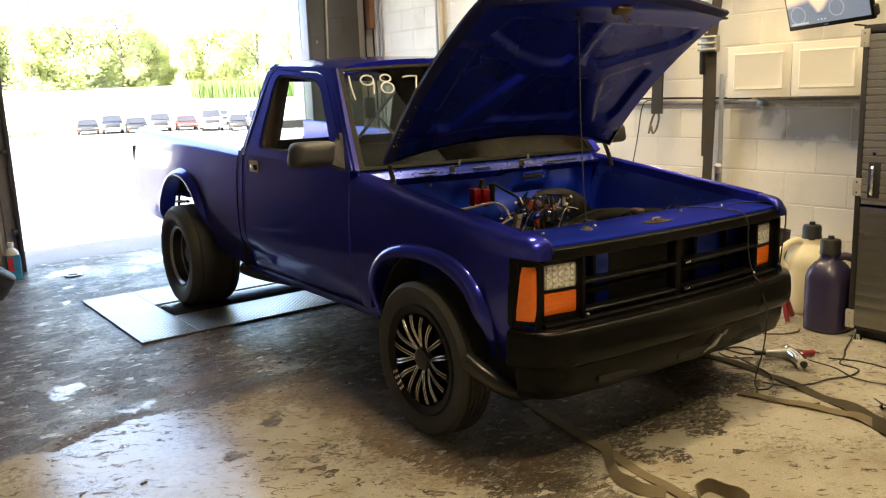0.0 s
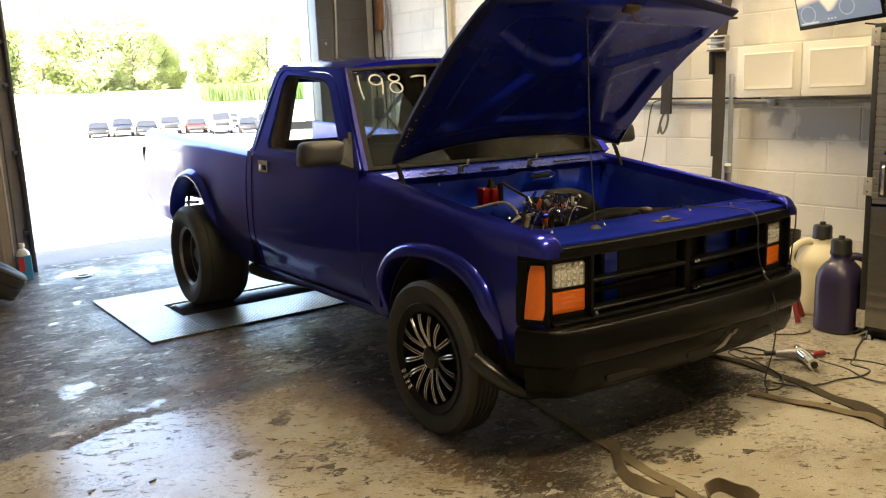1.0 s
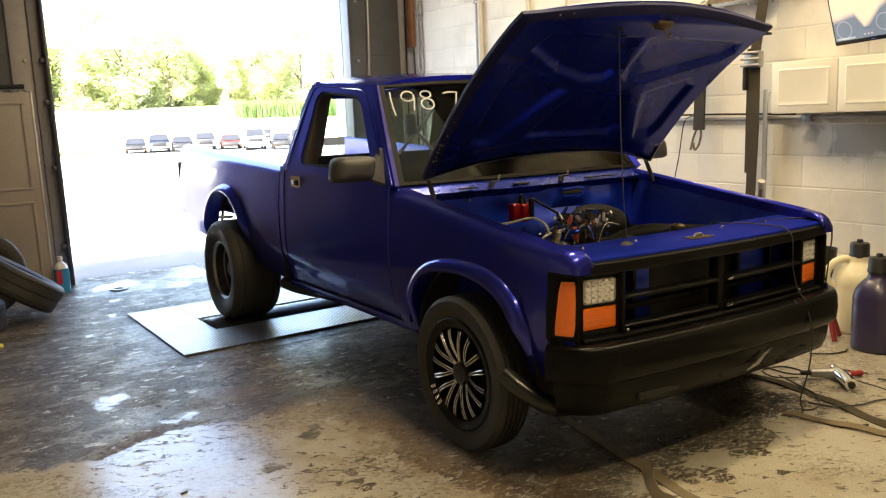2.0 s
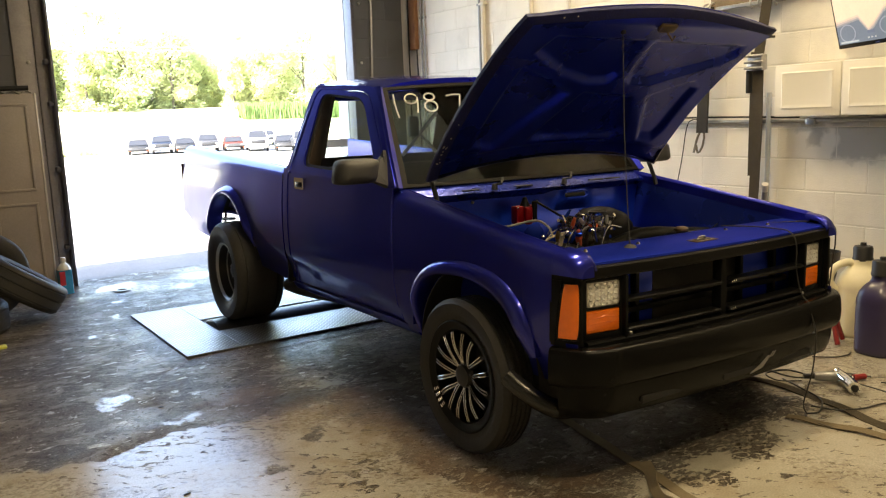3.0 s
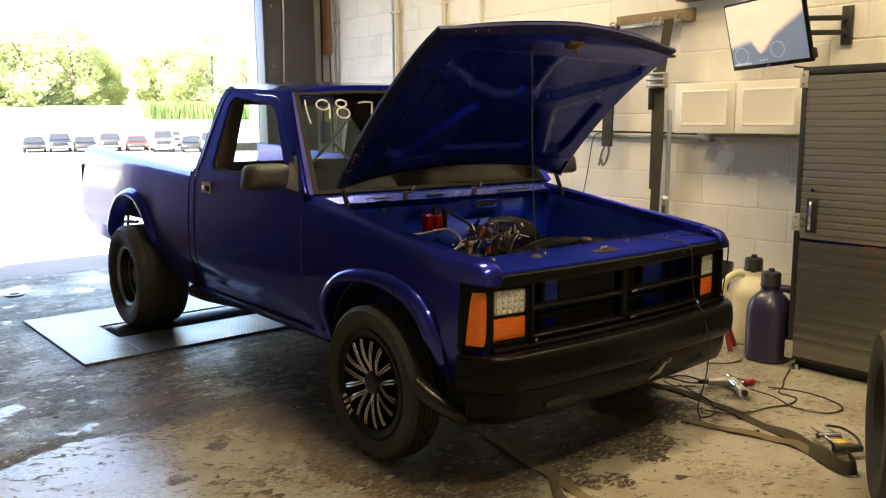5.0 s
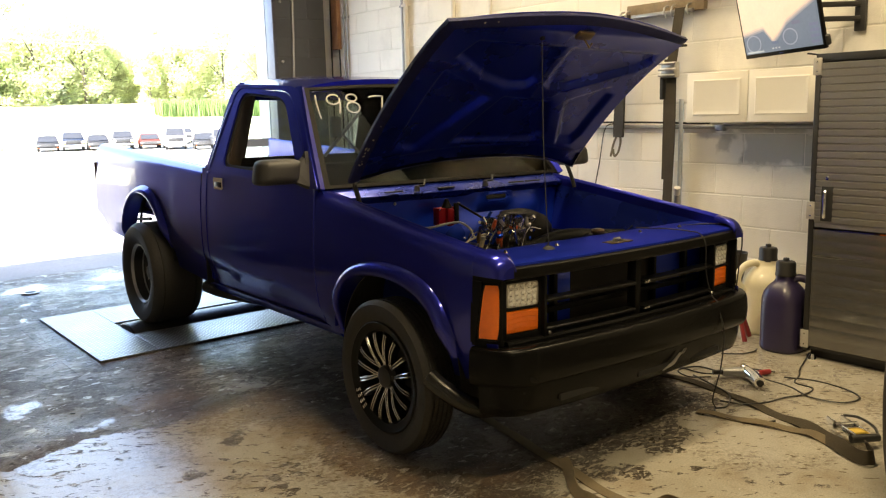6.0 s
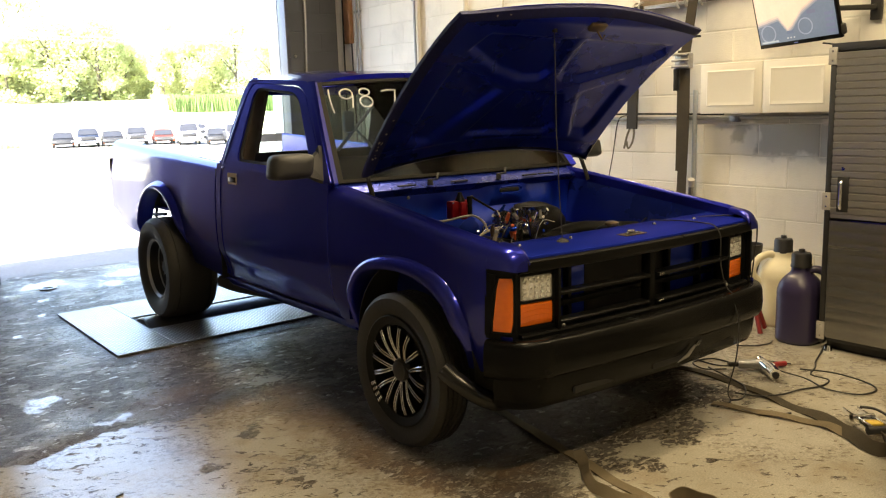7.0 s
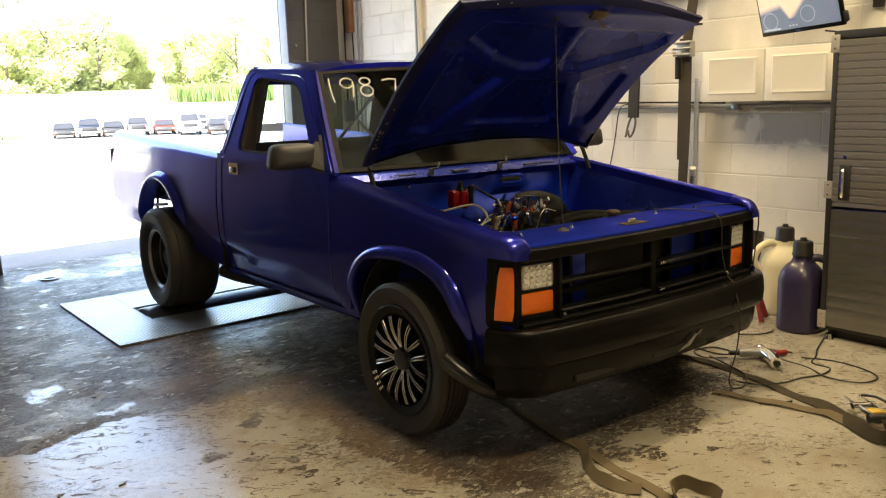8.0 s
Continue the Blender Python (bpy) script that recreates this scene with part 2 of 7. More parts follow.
def floor_material():
    """Bare, damp, stained concrete with worn cream paint left on it in flakes."""
    m = bpy.data.materials.new("worn_painted_concrete")
    m.use_nodes = True
    nt = m.node_tree
    b = nt.nodes["Principled BSDF"]
    L = nt.links.new
    geo = nt.nodes.new("ShaderNodeNewGeometry")
    sep = nt.nodes.new("ShaderNodeSeparateXYZ")
    L(geo.outputs["Position"], sep.inputs[0])

    def noi(scale, detail=6, rough=0.55, dist=0.0, stretch=None):
        n = nt.nodes.new("ShaderNodeTexNoise")
        n.inputs["Scale"].default_value, n.inputs["Detail"].default_value = scale, detail
        n.inputs["Roughness"].default_value, n.inputs["Distortion"].default_value = rough, dist
        if stretch:
            mp = nt.nodes.new("ShaderNodeMapping")
            mp.inputs["Scale"].default_value = stretch[0]
            mp.inputs["Rotation"].default_value = (0, 0, radians(stretch[1]))
            mp.vector_type = stretch[2] if len(stretch) > 2 else "POINT"
            L(geo.outputs["Position"], mp.inputs[0])
            L(mp.outputs[0], n.inputs["Vector"])
        else:
            L(geo.outputs["Position"], n.inputs["Vector"])
        return n.outputs["Fac"]

    def calc(op, a, c, d=None):
        n = nt.nodes.new("ShaderNodeMath")
        n.operation = op
        for i, v in enumerate((a, c, d)):
            if v is None:
                continue
            if isinstance(v, (int, float)):
                n.inputs[i].default_value = v
            else:
                L(v, n.inputs[i])
        return n.outputs[0]

    def rng(v, lo, hi, to0=0.0, to1=1.0):
        n = nt.nodes.new("ShaderNodeMapRange")
        n.inputs["From Min"].default_value, n.inputs["From Max"].default_value = lo, hi
        n.inputs["To Min"].default_value, n.inputs["To Max"].default_value = to0, to1
        L(v, n.inputs["Value"])
        return n.outputs["Result"]

    def mixc(f, a, c):
        n = nt.nodes.new("ShaderNodeMix")
        n.data_type = "RGBA"
        L(f, n.inputs["Factor"])
        for k, v in (("A", a), ("B", c)):
            if isinstance(v, tuple):
                n.inputs[k].default_value = (*v, 1)
            else:
                L(v, n.inputs[k])
        return n.outputs["Result"]

    def wobble(scale, amount, detail=3):
        n = nt.nodes.new("ShaderNodeTexNoise")
        n.inputs["Scale"].default_value, n.inputs["Detail"].default_value, n.inputs["Roughness"].default_value = scale, detail, 0.6
        L(geo.outputs["Position"], n.inputs["Vector"])
        c, s = nt.nodes.new("ShaderNodeVectorMath"), nt.nodes.new("ShaderNodeVectorMath")
        c.operation, s.operation = "SUBTRACT", "SCALE"
        c.inputs[1].default_value = (0.5, 0.5, 0.5)
        L(n.outputs["Color"], c.inputs[0])
        L(c.outputs[0], s.inputs[0])
        s.inputs["Scale"].default_value = amount
        return s.outputs[0]

    def plus(a, c):
        n = nt.nodes.new("ShaderNodeVectorMath")
        L(a, n.inputs[0])
        L(c, n.inputs[1])
        return n.outputs[0]

    # a torn, flaking outline at three sizes
    torn = plus(plus(plus(geo.outputs["Position"], wobble(2.4, 0.55)), wobble(11, 0.20)), wobble(42, 0.085))
    cut = nt.nodes.new("ShaderNodeSeparateXYZ")
    L(torn, cut.inputs[0])
    X, Y = cut.outputs[0], cut.outputs[1]

    def island(x, y, r):
        d = nt.nodes.new("ShaderNodeVectorMath")
        d.operation = "DISTANCE"
        L(torn, d.inputs[0])
        d.inputs[1].default_value = (x, y, 0)
        return calc("SUBTRACT", r, d.outputs["Value"])

    # where the paint survives: worn away along the wheel tracks and under the vehicles
    left = calc("MINIMUM", calc("SUBTRACT", 1.01, Y), calc("SUBTRACT", -1.06, X))
    front = calc("MAXIMUM", calc("SUBTRACT", -0.63, Y), calc("SUBTRACT", X, 0.74))
    keep = calc("MAXIMUM", left, front)
    for spot in ((-1.90, 1.73, 0.10), (-1.65, 1.20, 0.08), (-1.43, 1.25, 0.05), (-0.66, 1.88, 0.03), (-0.25, 1.84, 0.02), (-0.98, 1.66, 0.05), (-0.92, 1.28, 0.08), (-1.72, 3.25, 0.07), (-1.45, 3.66, 0.07), (-1.15, 4.85, 0.15), (-0.72, 4.55, 0.10), (-1.32, 4.25, 0.05), (-0.40, 4.95, 0.15), (-1.55, 4.55, 0.06)):
        keep = calc("MAXIMUM", keep, island(*spot))
    for spot in ((-1.53, 0.38, 0.075), (-1.22, 0.60, 0.07), (0.08, -0.66, 0.13), (-0.35, -0.72, 0.10), (-0.85, -0.75, 0.28), (0.95, -0.52, 0.09), (-1.30, 0.16, 0.06)):
        keep = calc("MINIMUM", keep, calc("MULTIPLY", island(*spot), -1))
    # small elongated chips, thicker in some places than in others
    patchy = rng(noi(1.7, 3, 0.5), 0.36, 0.62, 0.015, 0.10)
    chip = noi(23, 5, 0.62, 0.9, ((1.8, 1, 1), -37, "TEXTURE"))
    chips = rng(calc("ADD", chip, patchy), 0.665, 0.680)
    keep = calc("SUBTRACT", keep, calc("MULTIPLY", chips, 0.6))
    # a fringe of specks where the paint is nearly gone
    fringe = calc("SUBTRACT", noi(30, 5, 0.62, 0.5, ((1, 1.7, 1), 35)), rng(keep, -0.34, 0.0, 0.67, 0.52))
    fringe = calc("SUBTRACT", fringe, rng(X, -1.35, -1.05, 0.13, 0.0))
    keep = calc("MAXIMUM", keep, calc("MULTIPLY", fringe, 1.2))
    paint = rng(keep, -0.003, 0.006)
    rim = calc("MULTIPLY", rng(keep, 0.0, 0.012, 1, 0), paint)
    grain = noi(150, 3, 0.6)
    bare = mixc(rng(noi(1.6, 7, 0.62, 0.5), 0.36, 0.64), (0.054, 0.043, 0.032), (0.118, 0.099, 0.077))
    worn = rng(noi(5.0, 5, 0.62, 0.5, ((1, 1.4, 1), 28)), 0.51, 0.55, 0, 0.8)
    bare = mixc(worn, bare, (0.165, 0.145, 0.118))
    bare = mixc(rng(noi(60, 3, 0.6), 0.58, 0.63, 0, 0.8), bare, (0.24, 0.22, 0.19))
    bare = mixc(rng(noi(30, 4, 0.62, 0.5), 0.585, 0.62, 0, 0.85), bare, (0.028, 0.022, 0.016))
    flecks = rng(noi(11, 5, 0.62, 0.5, ((1, 1.7, 1), 15)), 0.612, 0.622, 0, 0.95)
    bare = mixc(flecks, bare, (0.42, 0.40, 0.355))
    # dark floor below the nose: oily stain plus the truck's shadow, painted in
    oil_and_shade = calc("MULTIPLY", rng(calc("MAXIMUM", calc("MAXIMUM", island(0.05, -0.42, 0.62), island(0.55, -0.18, 0.50)), island(-0.45, -0.25, 0.45)), 0.0, 0.16), rng(noi(9, 5, 0.65, 0.6), 0.36, 0.60, 0.55, 1.0))
    bare = mixc(calc("MULTIPLY", oil_and_shade, 0.55), bare, (0.020, 0.016, 0.012))
    mud = None
    for spot in ((-1.05, 0.95, 0.34), (-0.97, 0.45, 0.27), (-0.97, 0.08, 0.25), (-0.98, -0.28, 0.24), (-0.72, -0.52, 0.22), (-1.35, 1.25, 0.25)):
        mud = island(*spot) if mud is None else calc("MAXIMUM", mud, island(*spot))
    mud = calc("MULTIPLY", rng(mud, 0.0, 0.15), rng(noi(6, 5, 0.62, 0.5), 0.36, 0.52, 0.35, 0.95))
    bare = mixc(mud, bare, (0.135, 0.094, 0.060))
    cream = mixc(rng(noi(2.3, 6, 0.6), 0.3, 0.7), (0.34, 0.316, 0.258), (0.45, 0.425, 0.36))
    cream = mixc(rng(noi(3.2, 5, 0.6, 0.6), 0.50, 0.66, 0, 0.55), cream, (0.27, 0.22, 0.15))
    cream = mixc(rng(noi(70, 3, 0.6, 0.3, ((1, 1.7, 1), 25)), 0.67, 0.72, 0, 0.5), cream, (0.15, 0.115, 0.075))
    cream = mixc(rng(noi(46, 2, 0.5, 0.3, ((3.0, 1, 1), -37, "TEXTURE")), 0.655, 0.68, 0, 0.85), cream, (0.13, 0.10, 0.06))
    scuff = calc("MULTIPLY", rng(noi(38, 6, 0.72, 0.4), 0.47, 0.57), rng(noi(2.1, 4, 0.55, 0.3), 0.47, 0.60))
    cream = mixc(calc("MULTIPLY", scuff, 0.65), cream, (0.17, 0.145, 0.11))
    cream = mixc(calc("MULTIPLY", mud, 0.55), cream, (0.20, 0.14, 0.085))
    cream = mixc(calc("MULTIPLY", rim, 0.55), cream, (0.20, 0.165, 0.12))
    tone = mixc(paint, bare, cream)
    dust = nt.nodes.new("ShaderNodeMix")
    dust.data_type, dust.blend_type = "RGBA", "OVERLAY"
    L(rng(paint, 0, 1, 0.5, 0.18), dust.inputs["Factor"])
    L(tone, dust.inputs["A"])
    L(rng(grain, 0.3, 0.7), dust.inputs["B"])
    L(dust.outputs["Result"], b.inputs["Base Color"])
    L(rng(paint, 0, 1, 0.16, 0.55), b.inputs["Specular IOR Level"])
    wet = rng(noi(1.3, 6, 0.65, 0.8), 0.38, 0.62)
    r_bare = calc("ADD", rng(wet, 0, 1, 0.56, 0.33), calc("MULTIPLY", calc("SUBTRACT", noi(30, 7, 0.75), 0.45), 0.8))
    r_bare = calc("SUBTRACT", r_bare, calc("MULTIPLY", calc("MAXIMUM", calc("MULTIPLY", worn, 0.4), flecks), 0.22))
    r_paint = calc("ADD", 0.12, calc("MULTIPLY", noi(5, 5, 0.6), 0.16))
    rm = nt.nodes.new("ShaderNodeMix")
    L(paint, rm.inputs["Factor"])
    L(calc("MAXIMUM", r_bare, 0.10), rm.inputs["A"])
    L(r_paint, rm.inputs["B"])
    L(rm.outputs["Result"], b.inputs["Roughness"])
    h = calc("ADD", calc("MULTIPLY", paint, 0.35), calc("MULTIPLY", calc("MULTIPLY", noi(55, 8, 0.75), rng(paint, 0, 1, 0.8, 0.05)), 0.8))
    h = calc("ADD", h, calc("MULTIPLY", noi(6, 2, 0.45), 0.45))
    bp = nt.nodes.new("ShaderNodeBump")
    bp.inputs["Strength"].default_value, bp.inputs["Distance"].default_value = 0.75, 0.0045
    L(h, bp.inputs["Height"])
    L(bp.outputs["Normal"], b.inputs["Normal"])
    return m


M_FLOOR = floor_material()
M_APRON = mat("sunlit_concrete_apron", (0.15, 0.147, 0.142), 0.8, 0, 0.4, 1.2, 0.2, 40)
M_GRAVEL = mat("pale_gravel_yard", (0.14, 0.133, 0.12), 0.9, 0, 0.2, 0.2, 0.3, 3)


# ---- mesh helpers ----
def part(name, bm, material, parent=None, label="", smooth=True, sharp=35):
    """Links a bmesh as one mesh object, under a thing or a part if one is given."""
    me = bpy.data.meshes.new(name)
    bmesh.ops.recalc_face_normals(bm, faces=bm.faces)
    bm.to_mesh(me)
    bm.free()
    me.materials.append(material)
    if smooth:
        for p in me.polygons:
            p.use_smooth = True
        me.set_sharp_from_angle(angle=radians(sharp))
    ob = new(name, me)
    ob.parent = parent
    if label:
        tagged(ob, label)
    return ob


def thing(name, label, category, m=None, group="", kind=""):
    ob = new(name)
    ob.empty_display_size = 0.1
    ob.matrix_world = m or Matrix()
    return tagged(ob, label, category, group, kind)


def bm_box(x0, x1, y0, y1, z0, z1, bevel=0.0, seg=2, bm=None, m=None):
    bm = bm or bmesh.new()
    vs = [bm.verts.new((x, y, z)) for z in (z0, z1) for y in (y0, y1) for x in (x0, x1)]
    fs = [bm.faces.new([vs[i] for i in f]) for f in ((0, 2, 3, 1), (4, 5, 7, 6), (0, 1, 5, 4), (2, 6, 7, 3), (0, 4, 6, 2), (1, 3, 7, 5))]
    if bevel:
        es = list({e for f in fs for e in f.edges})
        out = bmesh.ops.bevel(bm, geom=es, offset=bevel, segments=seg, affect="EDGES", profile=0.5)
        vs = list({v for f in out["faces"] for v in f.verts} | {v for v in vs if v.is_valid})
    if m is not None:
        bmesh.ops.transform(bm, matrix=m, verts=vs)
    return bm


def bm_tube(pts, r, n=10, bm=None, cap=True, taper=None):
    """A round bar swept along a line of points."""
    bm = bm or bmesh.new()
    pts = [Vector(p) for p in pts]
    rings, up = [], None
    for i, p in enumerate(pts):
        t = (pts[min(i + 1, len(pts) - 1)] - pts[max(i - 1, 0)]).normalized()
        if up is None:
            up = t.orthogonal().normalized()
        up = (up - t * up.dot(t)).normalized()
        side = t.cross(up)
        rr = r * (taper[i] if taper else 1)
        rings.append([bm.verts.new(p + (up * math.cos(a) + side * math.sin(a)) * rr) for a in [2 * math.pi * k / n for k in range(n)]])
    for a, b in zip(rings, rings[1:]):
        for k in range(n):
            bm.faces.new((a[k], a[(k + 1) % n], b[(k + 1) % n], b[k]))
    if cap:
        bm.faces.new(rings[0][::-1])
        bm.faces.new(rings[-1])
    return bm


def bm_lathe(profile, n=32, m=None, bm=None, start=0.0, sweep=360.0):
    """Turns a profile of (radius, height) about z; then places it by m."""
    bm = bm or bmesh.new()
    full = sweep >= 360
    k = n if full else n + 1
    rings = []
    for i in range(k):
        a = radians(start + sweep * i / n)
        ring = [bm.verts.new((r * math.cos(a), r * math.sin(a), h)) for r, h in profile]
        rings.append(ring)
    for i in range(n if full else n):
        a, b = rings[i], rings[(i + 1) % k]
        for j in range(len(profile) - 1):
            if profile[j][0] < 1e-6 and profile[j + 1][0] < 1e-6:
                continue
            bm.faces.new((a[j], b[j], b[j + 1], a[j + 1]))
    vs = [v for ring in rings for v in ring]
    if m is not None:
        bmesh.ops.transform(bm, matrix=m, verts=vs)
    bmesh.ops.remove_doubles(bm, verts=vs, dist=1e-5)
    return bm


def bm_sheet(rows, thick=0.0, bm=None, closed=False):
    """A skin over rows of points; with thickness laid behind it along the normals."""
    bm = bm or bmesh.new()
    g = [[bm.verts.new(p) for p in row] for row in rows]
    fs = []
    for a, b in zip(g, g[1:] + ([g[0]] if closed else [])):
        for j in range(len(a) - 1):
            try:
                fs.append(bm.faces.new((a[j], b[j], b[j + 1], a[j + 1])))
            except ValueError:
                pass
    if thick:
        bmesh.ops.recalc_face_normals(bm, faces=fs)
        bmesh.ops.solidify(bm, geom=fs, thickness=thick)
    return bm


def bm_prism(outline, depth, m=None, bm=None, bevel=0.0):
    """A flat outline in x, y raised by depth in z."""
    bm = bm or bmesh.new()
    lo = [bm.verts.new((x, y, 0)) for x, y in outline]
    hi = [bm.verts.new((x, y, depth)) for x, y in outline]
    n = len(lo)
    f1, f2 = bm.faces.new(lo[::-1]), bm.faces.new(hi)
    for i in range(n):
        bm.faces.new((lo[i], lo[(i + 1) % n], hi[(i + 1) % n], hi[i]))
    vs = lo + hi
    if bevel:
        out = bmesh.ops.bevel(bm, geom=list(f2.edges), offset=bevel, segments=2, affect="EDGES")
        vs = list({v for f in out["faces"] for v in f.verts} | {v for v in vs if v.is_valid})
    if m is not None:
        bmesh.ops.transform(bm, matrix=m, verts=vs)
    return bm


def round_rect(x0, x1, y0, y1, r, n=5):
    pts = []
    for cx, cy, a0 in ((x1 - r, y1 - r, 0), (x0 + r, y1 - r, 90), (x0 + r, y0 + r, 180), (x1 - r, y0 + r, 270)):
        for i in range(n + 1):
            a = radians(a0 + 90 * i / n)
            pts.append((cx + r * math.cos(a), cy + r * math.sin(a)))
    return pts


def bm_frame(outer, inner, fn, thick):
    """A ring between two outlines with as many points each, laid into space by fn."""
    rows = [[fn(*o), fn(*i)] for o, i in zip(outer, inner)]
    return bm_sheet(rows, thick, closed=True)


def lerp(a, b, t):
    return a + (b - a) * t


def along(table, x):
    """Straight interpolation in a table of pairs."""
    if x <= table[0][0]:
        return table[0][1]
    for (a, va), (b, vb) in zip(table, table[1:]):
        if x <= b:
            return lerp(va, vb, (x - a) / (b - a))
    return table[-1][1]


def soft(t):
    t = max(0.0, min(1.0, t))
    return t * t * (3 - 2 * t)


def smooth_path(pts, n=8):
    """A rounded line through points (Catmull-Rom)."""
    p = [Vector(q) for q in pts]
    p = [2 * p[0] - p[1]] + p + [2 * p[-1] - p[-2]]
    out = []
    for i in range(1, len(p) - 2):
        for k in range(n):
            t = k / n
            a, b, c, d = p[i - 1], p[i], p[i + 1], p[i + 2]
            out.append(0.5 * (2 * b + (c - a) * t + (2 * a - 5 * b + 4 * c - d) * t * t + (3 * b - a - 3 * c + d) * t ** 3))
    out.append(p[-2])
    return out


# ---- the setting ----
WALL_X, DOOR_Y, B = 2.206, 5.35, 0.2032
OPEN_X0, OPEN_X1, OPEN_Z = -1.44, 1.50, 3.05
floor = tagged(part("floor", bm_box(-5.2, WALL_X + 0.2, -6.2, DOOR_Y + 0.12, -0.15, 0.0), M_FLOOR, smooth=False),
               "bare stained concrete shop floor with worn cream paint", "floor", kind="structure")
tagged(part("ground", bm_box(-900, 900, -500, 1500, -0.6, -0.03), M_GRAVEL, smooth=False), "pale sunlit gravel yard reaching the horizon", "ground", kind="structure")
tagged(part("pavement", bm_box(-6, 6, DOOR_Y + 0.12, 14, -0.15, -0.008, 0.004), M_APRON, smooth=False), "sunlit concrete apron outside the roller door", "pavement", kind="structure")
wall_east = tagged(part("wall_east", bm_box(WALL_X + 0.005, WALL_X + 0.25, -6.2, DOOR_Y + 0.3, -0.1, 4.0), M_MORTAR, smooth=False),
                   "cream painted concrete block wall", "wall", kind="structure")
wn_bm = bm_box(-5.2, OPEN_X0, DOOR_Y + 0.005, DOOR_Y + 0.25, -0.1, 4.0)
bm_box(OPEN_X1, WALL_X + 0.004, DOOR_Y + 0.005, DOOR_Y + 0.25, -0.1, 4.0, bm=wn_bm)
bm_box(OPEN_X0, OPEN_X1, DOOR_Y + 0.005, DOOR_Y + 0.25, OPEN_Z, 4.0, bm=wn_bm)
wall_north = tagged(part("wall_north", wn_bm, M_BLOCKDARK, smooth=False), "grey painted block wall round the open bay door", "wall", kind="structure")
tagged(part("wall_west", bm_box(-5.45, -5.2, -6.2, DOOR_Y + 0.25, -0.1, 4.0), M_WALLPLAIN, smooth=False), "plain painted shop wall", "wall", kind="structure")
tagged(part("wall_south", bm_box(-5.45, WALL_X + 0.25, -6.45, -6.2, -0.1, 4.0), M_WALLPLAIN, smooth=False), "plain painted shop wall", "wall", kind="structure")
tagged(part("ceiling", bm_box(-5.45, WALL_X + 0.25, -6.45, DOOR_Y + 0.25, 3.9, 4.1), M_CEIL, smooth=False), "white shop ceiling", "ceiling", kind="structure")


# ---- the pickup ----
# x across, y towards the tail, z up, origin on the floor below the front axle
truck = thing("pickup_truck", "metallic blue two-door pickup with raised hood", "pickup truck", pose(0, 0, -0.008, 0, 0.62, -1.06))
BASE_Y = 2.843
F_ARCH, R_ARCH = (0.0, 0.372, 0.435), (2.965, 0.462, 0.475)


def nose_round(y):
    """How far the fender's nose is rounded off at y, 0 to 1."""
    t = max(0.0, min(1.0, (-0.555 - y) / 0.062))
    return 1 - math.sqrt(1 - t * t)


def fender_top(y):
    return 0.972 + 0.139 * y + 0.005 * y * y - 0.045 * nose_round(y)


def bed_top(y):
    return 1.105 + (y - 1.86) * 0.0525


def half_width(y, z, top):
    """Half the body's width: barrel sides, drawn in at the nose, rounded over the shoulder."""
    w = 0.818 - 0.055 * max(0, (0.72 - z) / 0.34) ** 2 - 0.022 * max(0, (z - 0.74) / 0.34) ** 2
    w -= 0.018 * soft((0.505 + 0.048 * (y - 0.72) - z) / 0.016) * soft((y - 0.50) / 0.2)
    if y < -0.25:
        w -= 0.030 * ((-0.25 - y) / 0.35) ** 2.2 + 0.03 * nose_round(y)
    r = 0.055
    d = top - z
    if d < r:
        w -= r - math.sqrt(max(0, r * r - (r - d) ** 2))
    return w


def arch_low(y, sill, arch, r):
    dy = y - arch[0]
    if abs(dy) < r:
        return max(sill, arch[1] + math.sqrt(r * r - dy * dy))
    return sill


def side_skin(side, ys, low, top, inner, drop, tuck=0.0):
    rows = []
    for y in ys:
        t, lo = top(y), low(y)
        rr = min(0.055, 0.9 * (t - lo))
        zs = [lerp(lo, t - rr, (i / 12)) for i in range(13)] + [t - rr + rr * math.sin(radians(a)) for a in (18, 36, 54, 72, 84, 90)]
        row = [(side * half_width(y, z, t), y, z) for z in zs]
        e = abs(row[-1][0])
        inner = min(inner, e - 0.006)
        row += [(side * lerp(e, inner, k / 3), y, t + 0.004 * math.sin(k / 3 * math.pi)) for k in (1, 2, 3)]
        row += [(side * (inner - 0.008), y, t - 0.01), (side * (inner - 0.010), y, t - drop)]
        rows.append(row)
    return bm_sheet(rows, 0.006)


def spread(a, b, n):
    return [lerp(a, b, i / n) for i in range(n + 1)]


def arch_samples(arch, r, y0, y1):
    pts = [arch[0] - r * math.cos(math.pi * i / 28) for i in range(29)]
    pts[0] += 0.0005
    pts[-1] -= 0.0005
    front = spread(y0, arch[0] - r - 0.0005, 8)
    back = spread(arch[0] + r + 0.0005, y1, 8)
    return [y for y in front + pts + back if y0 <= y <= y1]


FLARE_LIP = [(0, 0.405), (18, 0.440), (28, 0.462), (38, 0.464), (48, 0.442), (60, 0.406), (72, 0.380), (86, 0.368), (101, 0.368), (116, 0.378), (136, 0.402), (151, 0.392), (180, 0.372)]
FLARE_TOP = [(0, 0.455), (18, 0.486), (26, 0.500), (35, 0.505), (48, 0.490), (60, 0.462), (72, 0.438), (86, 0.428), (101, 0.430), (120, 0.456), (134, 0.474), (151, 0.448), (180, 0.42)]


def rounded(table, a):
    """A table of radii by angle, eased over its corners."""
    return sum(along(table, a + d) for d in (-8, -4, 0, 4, 8)) / 5


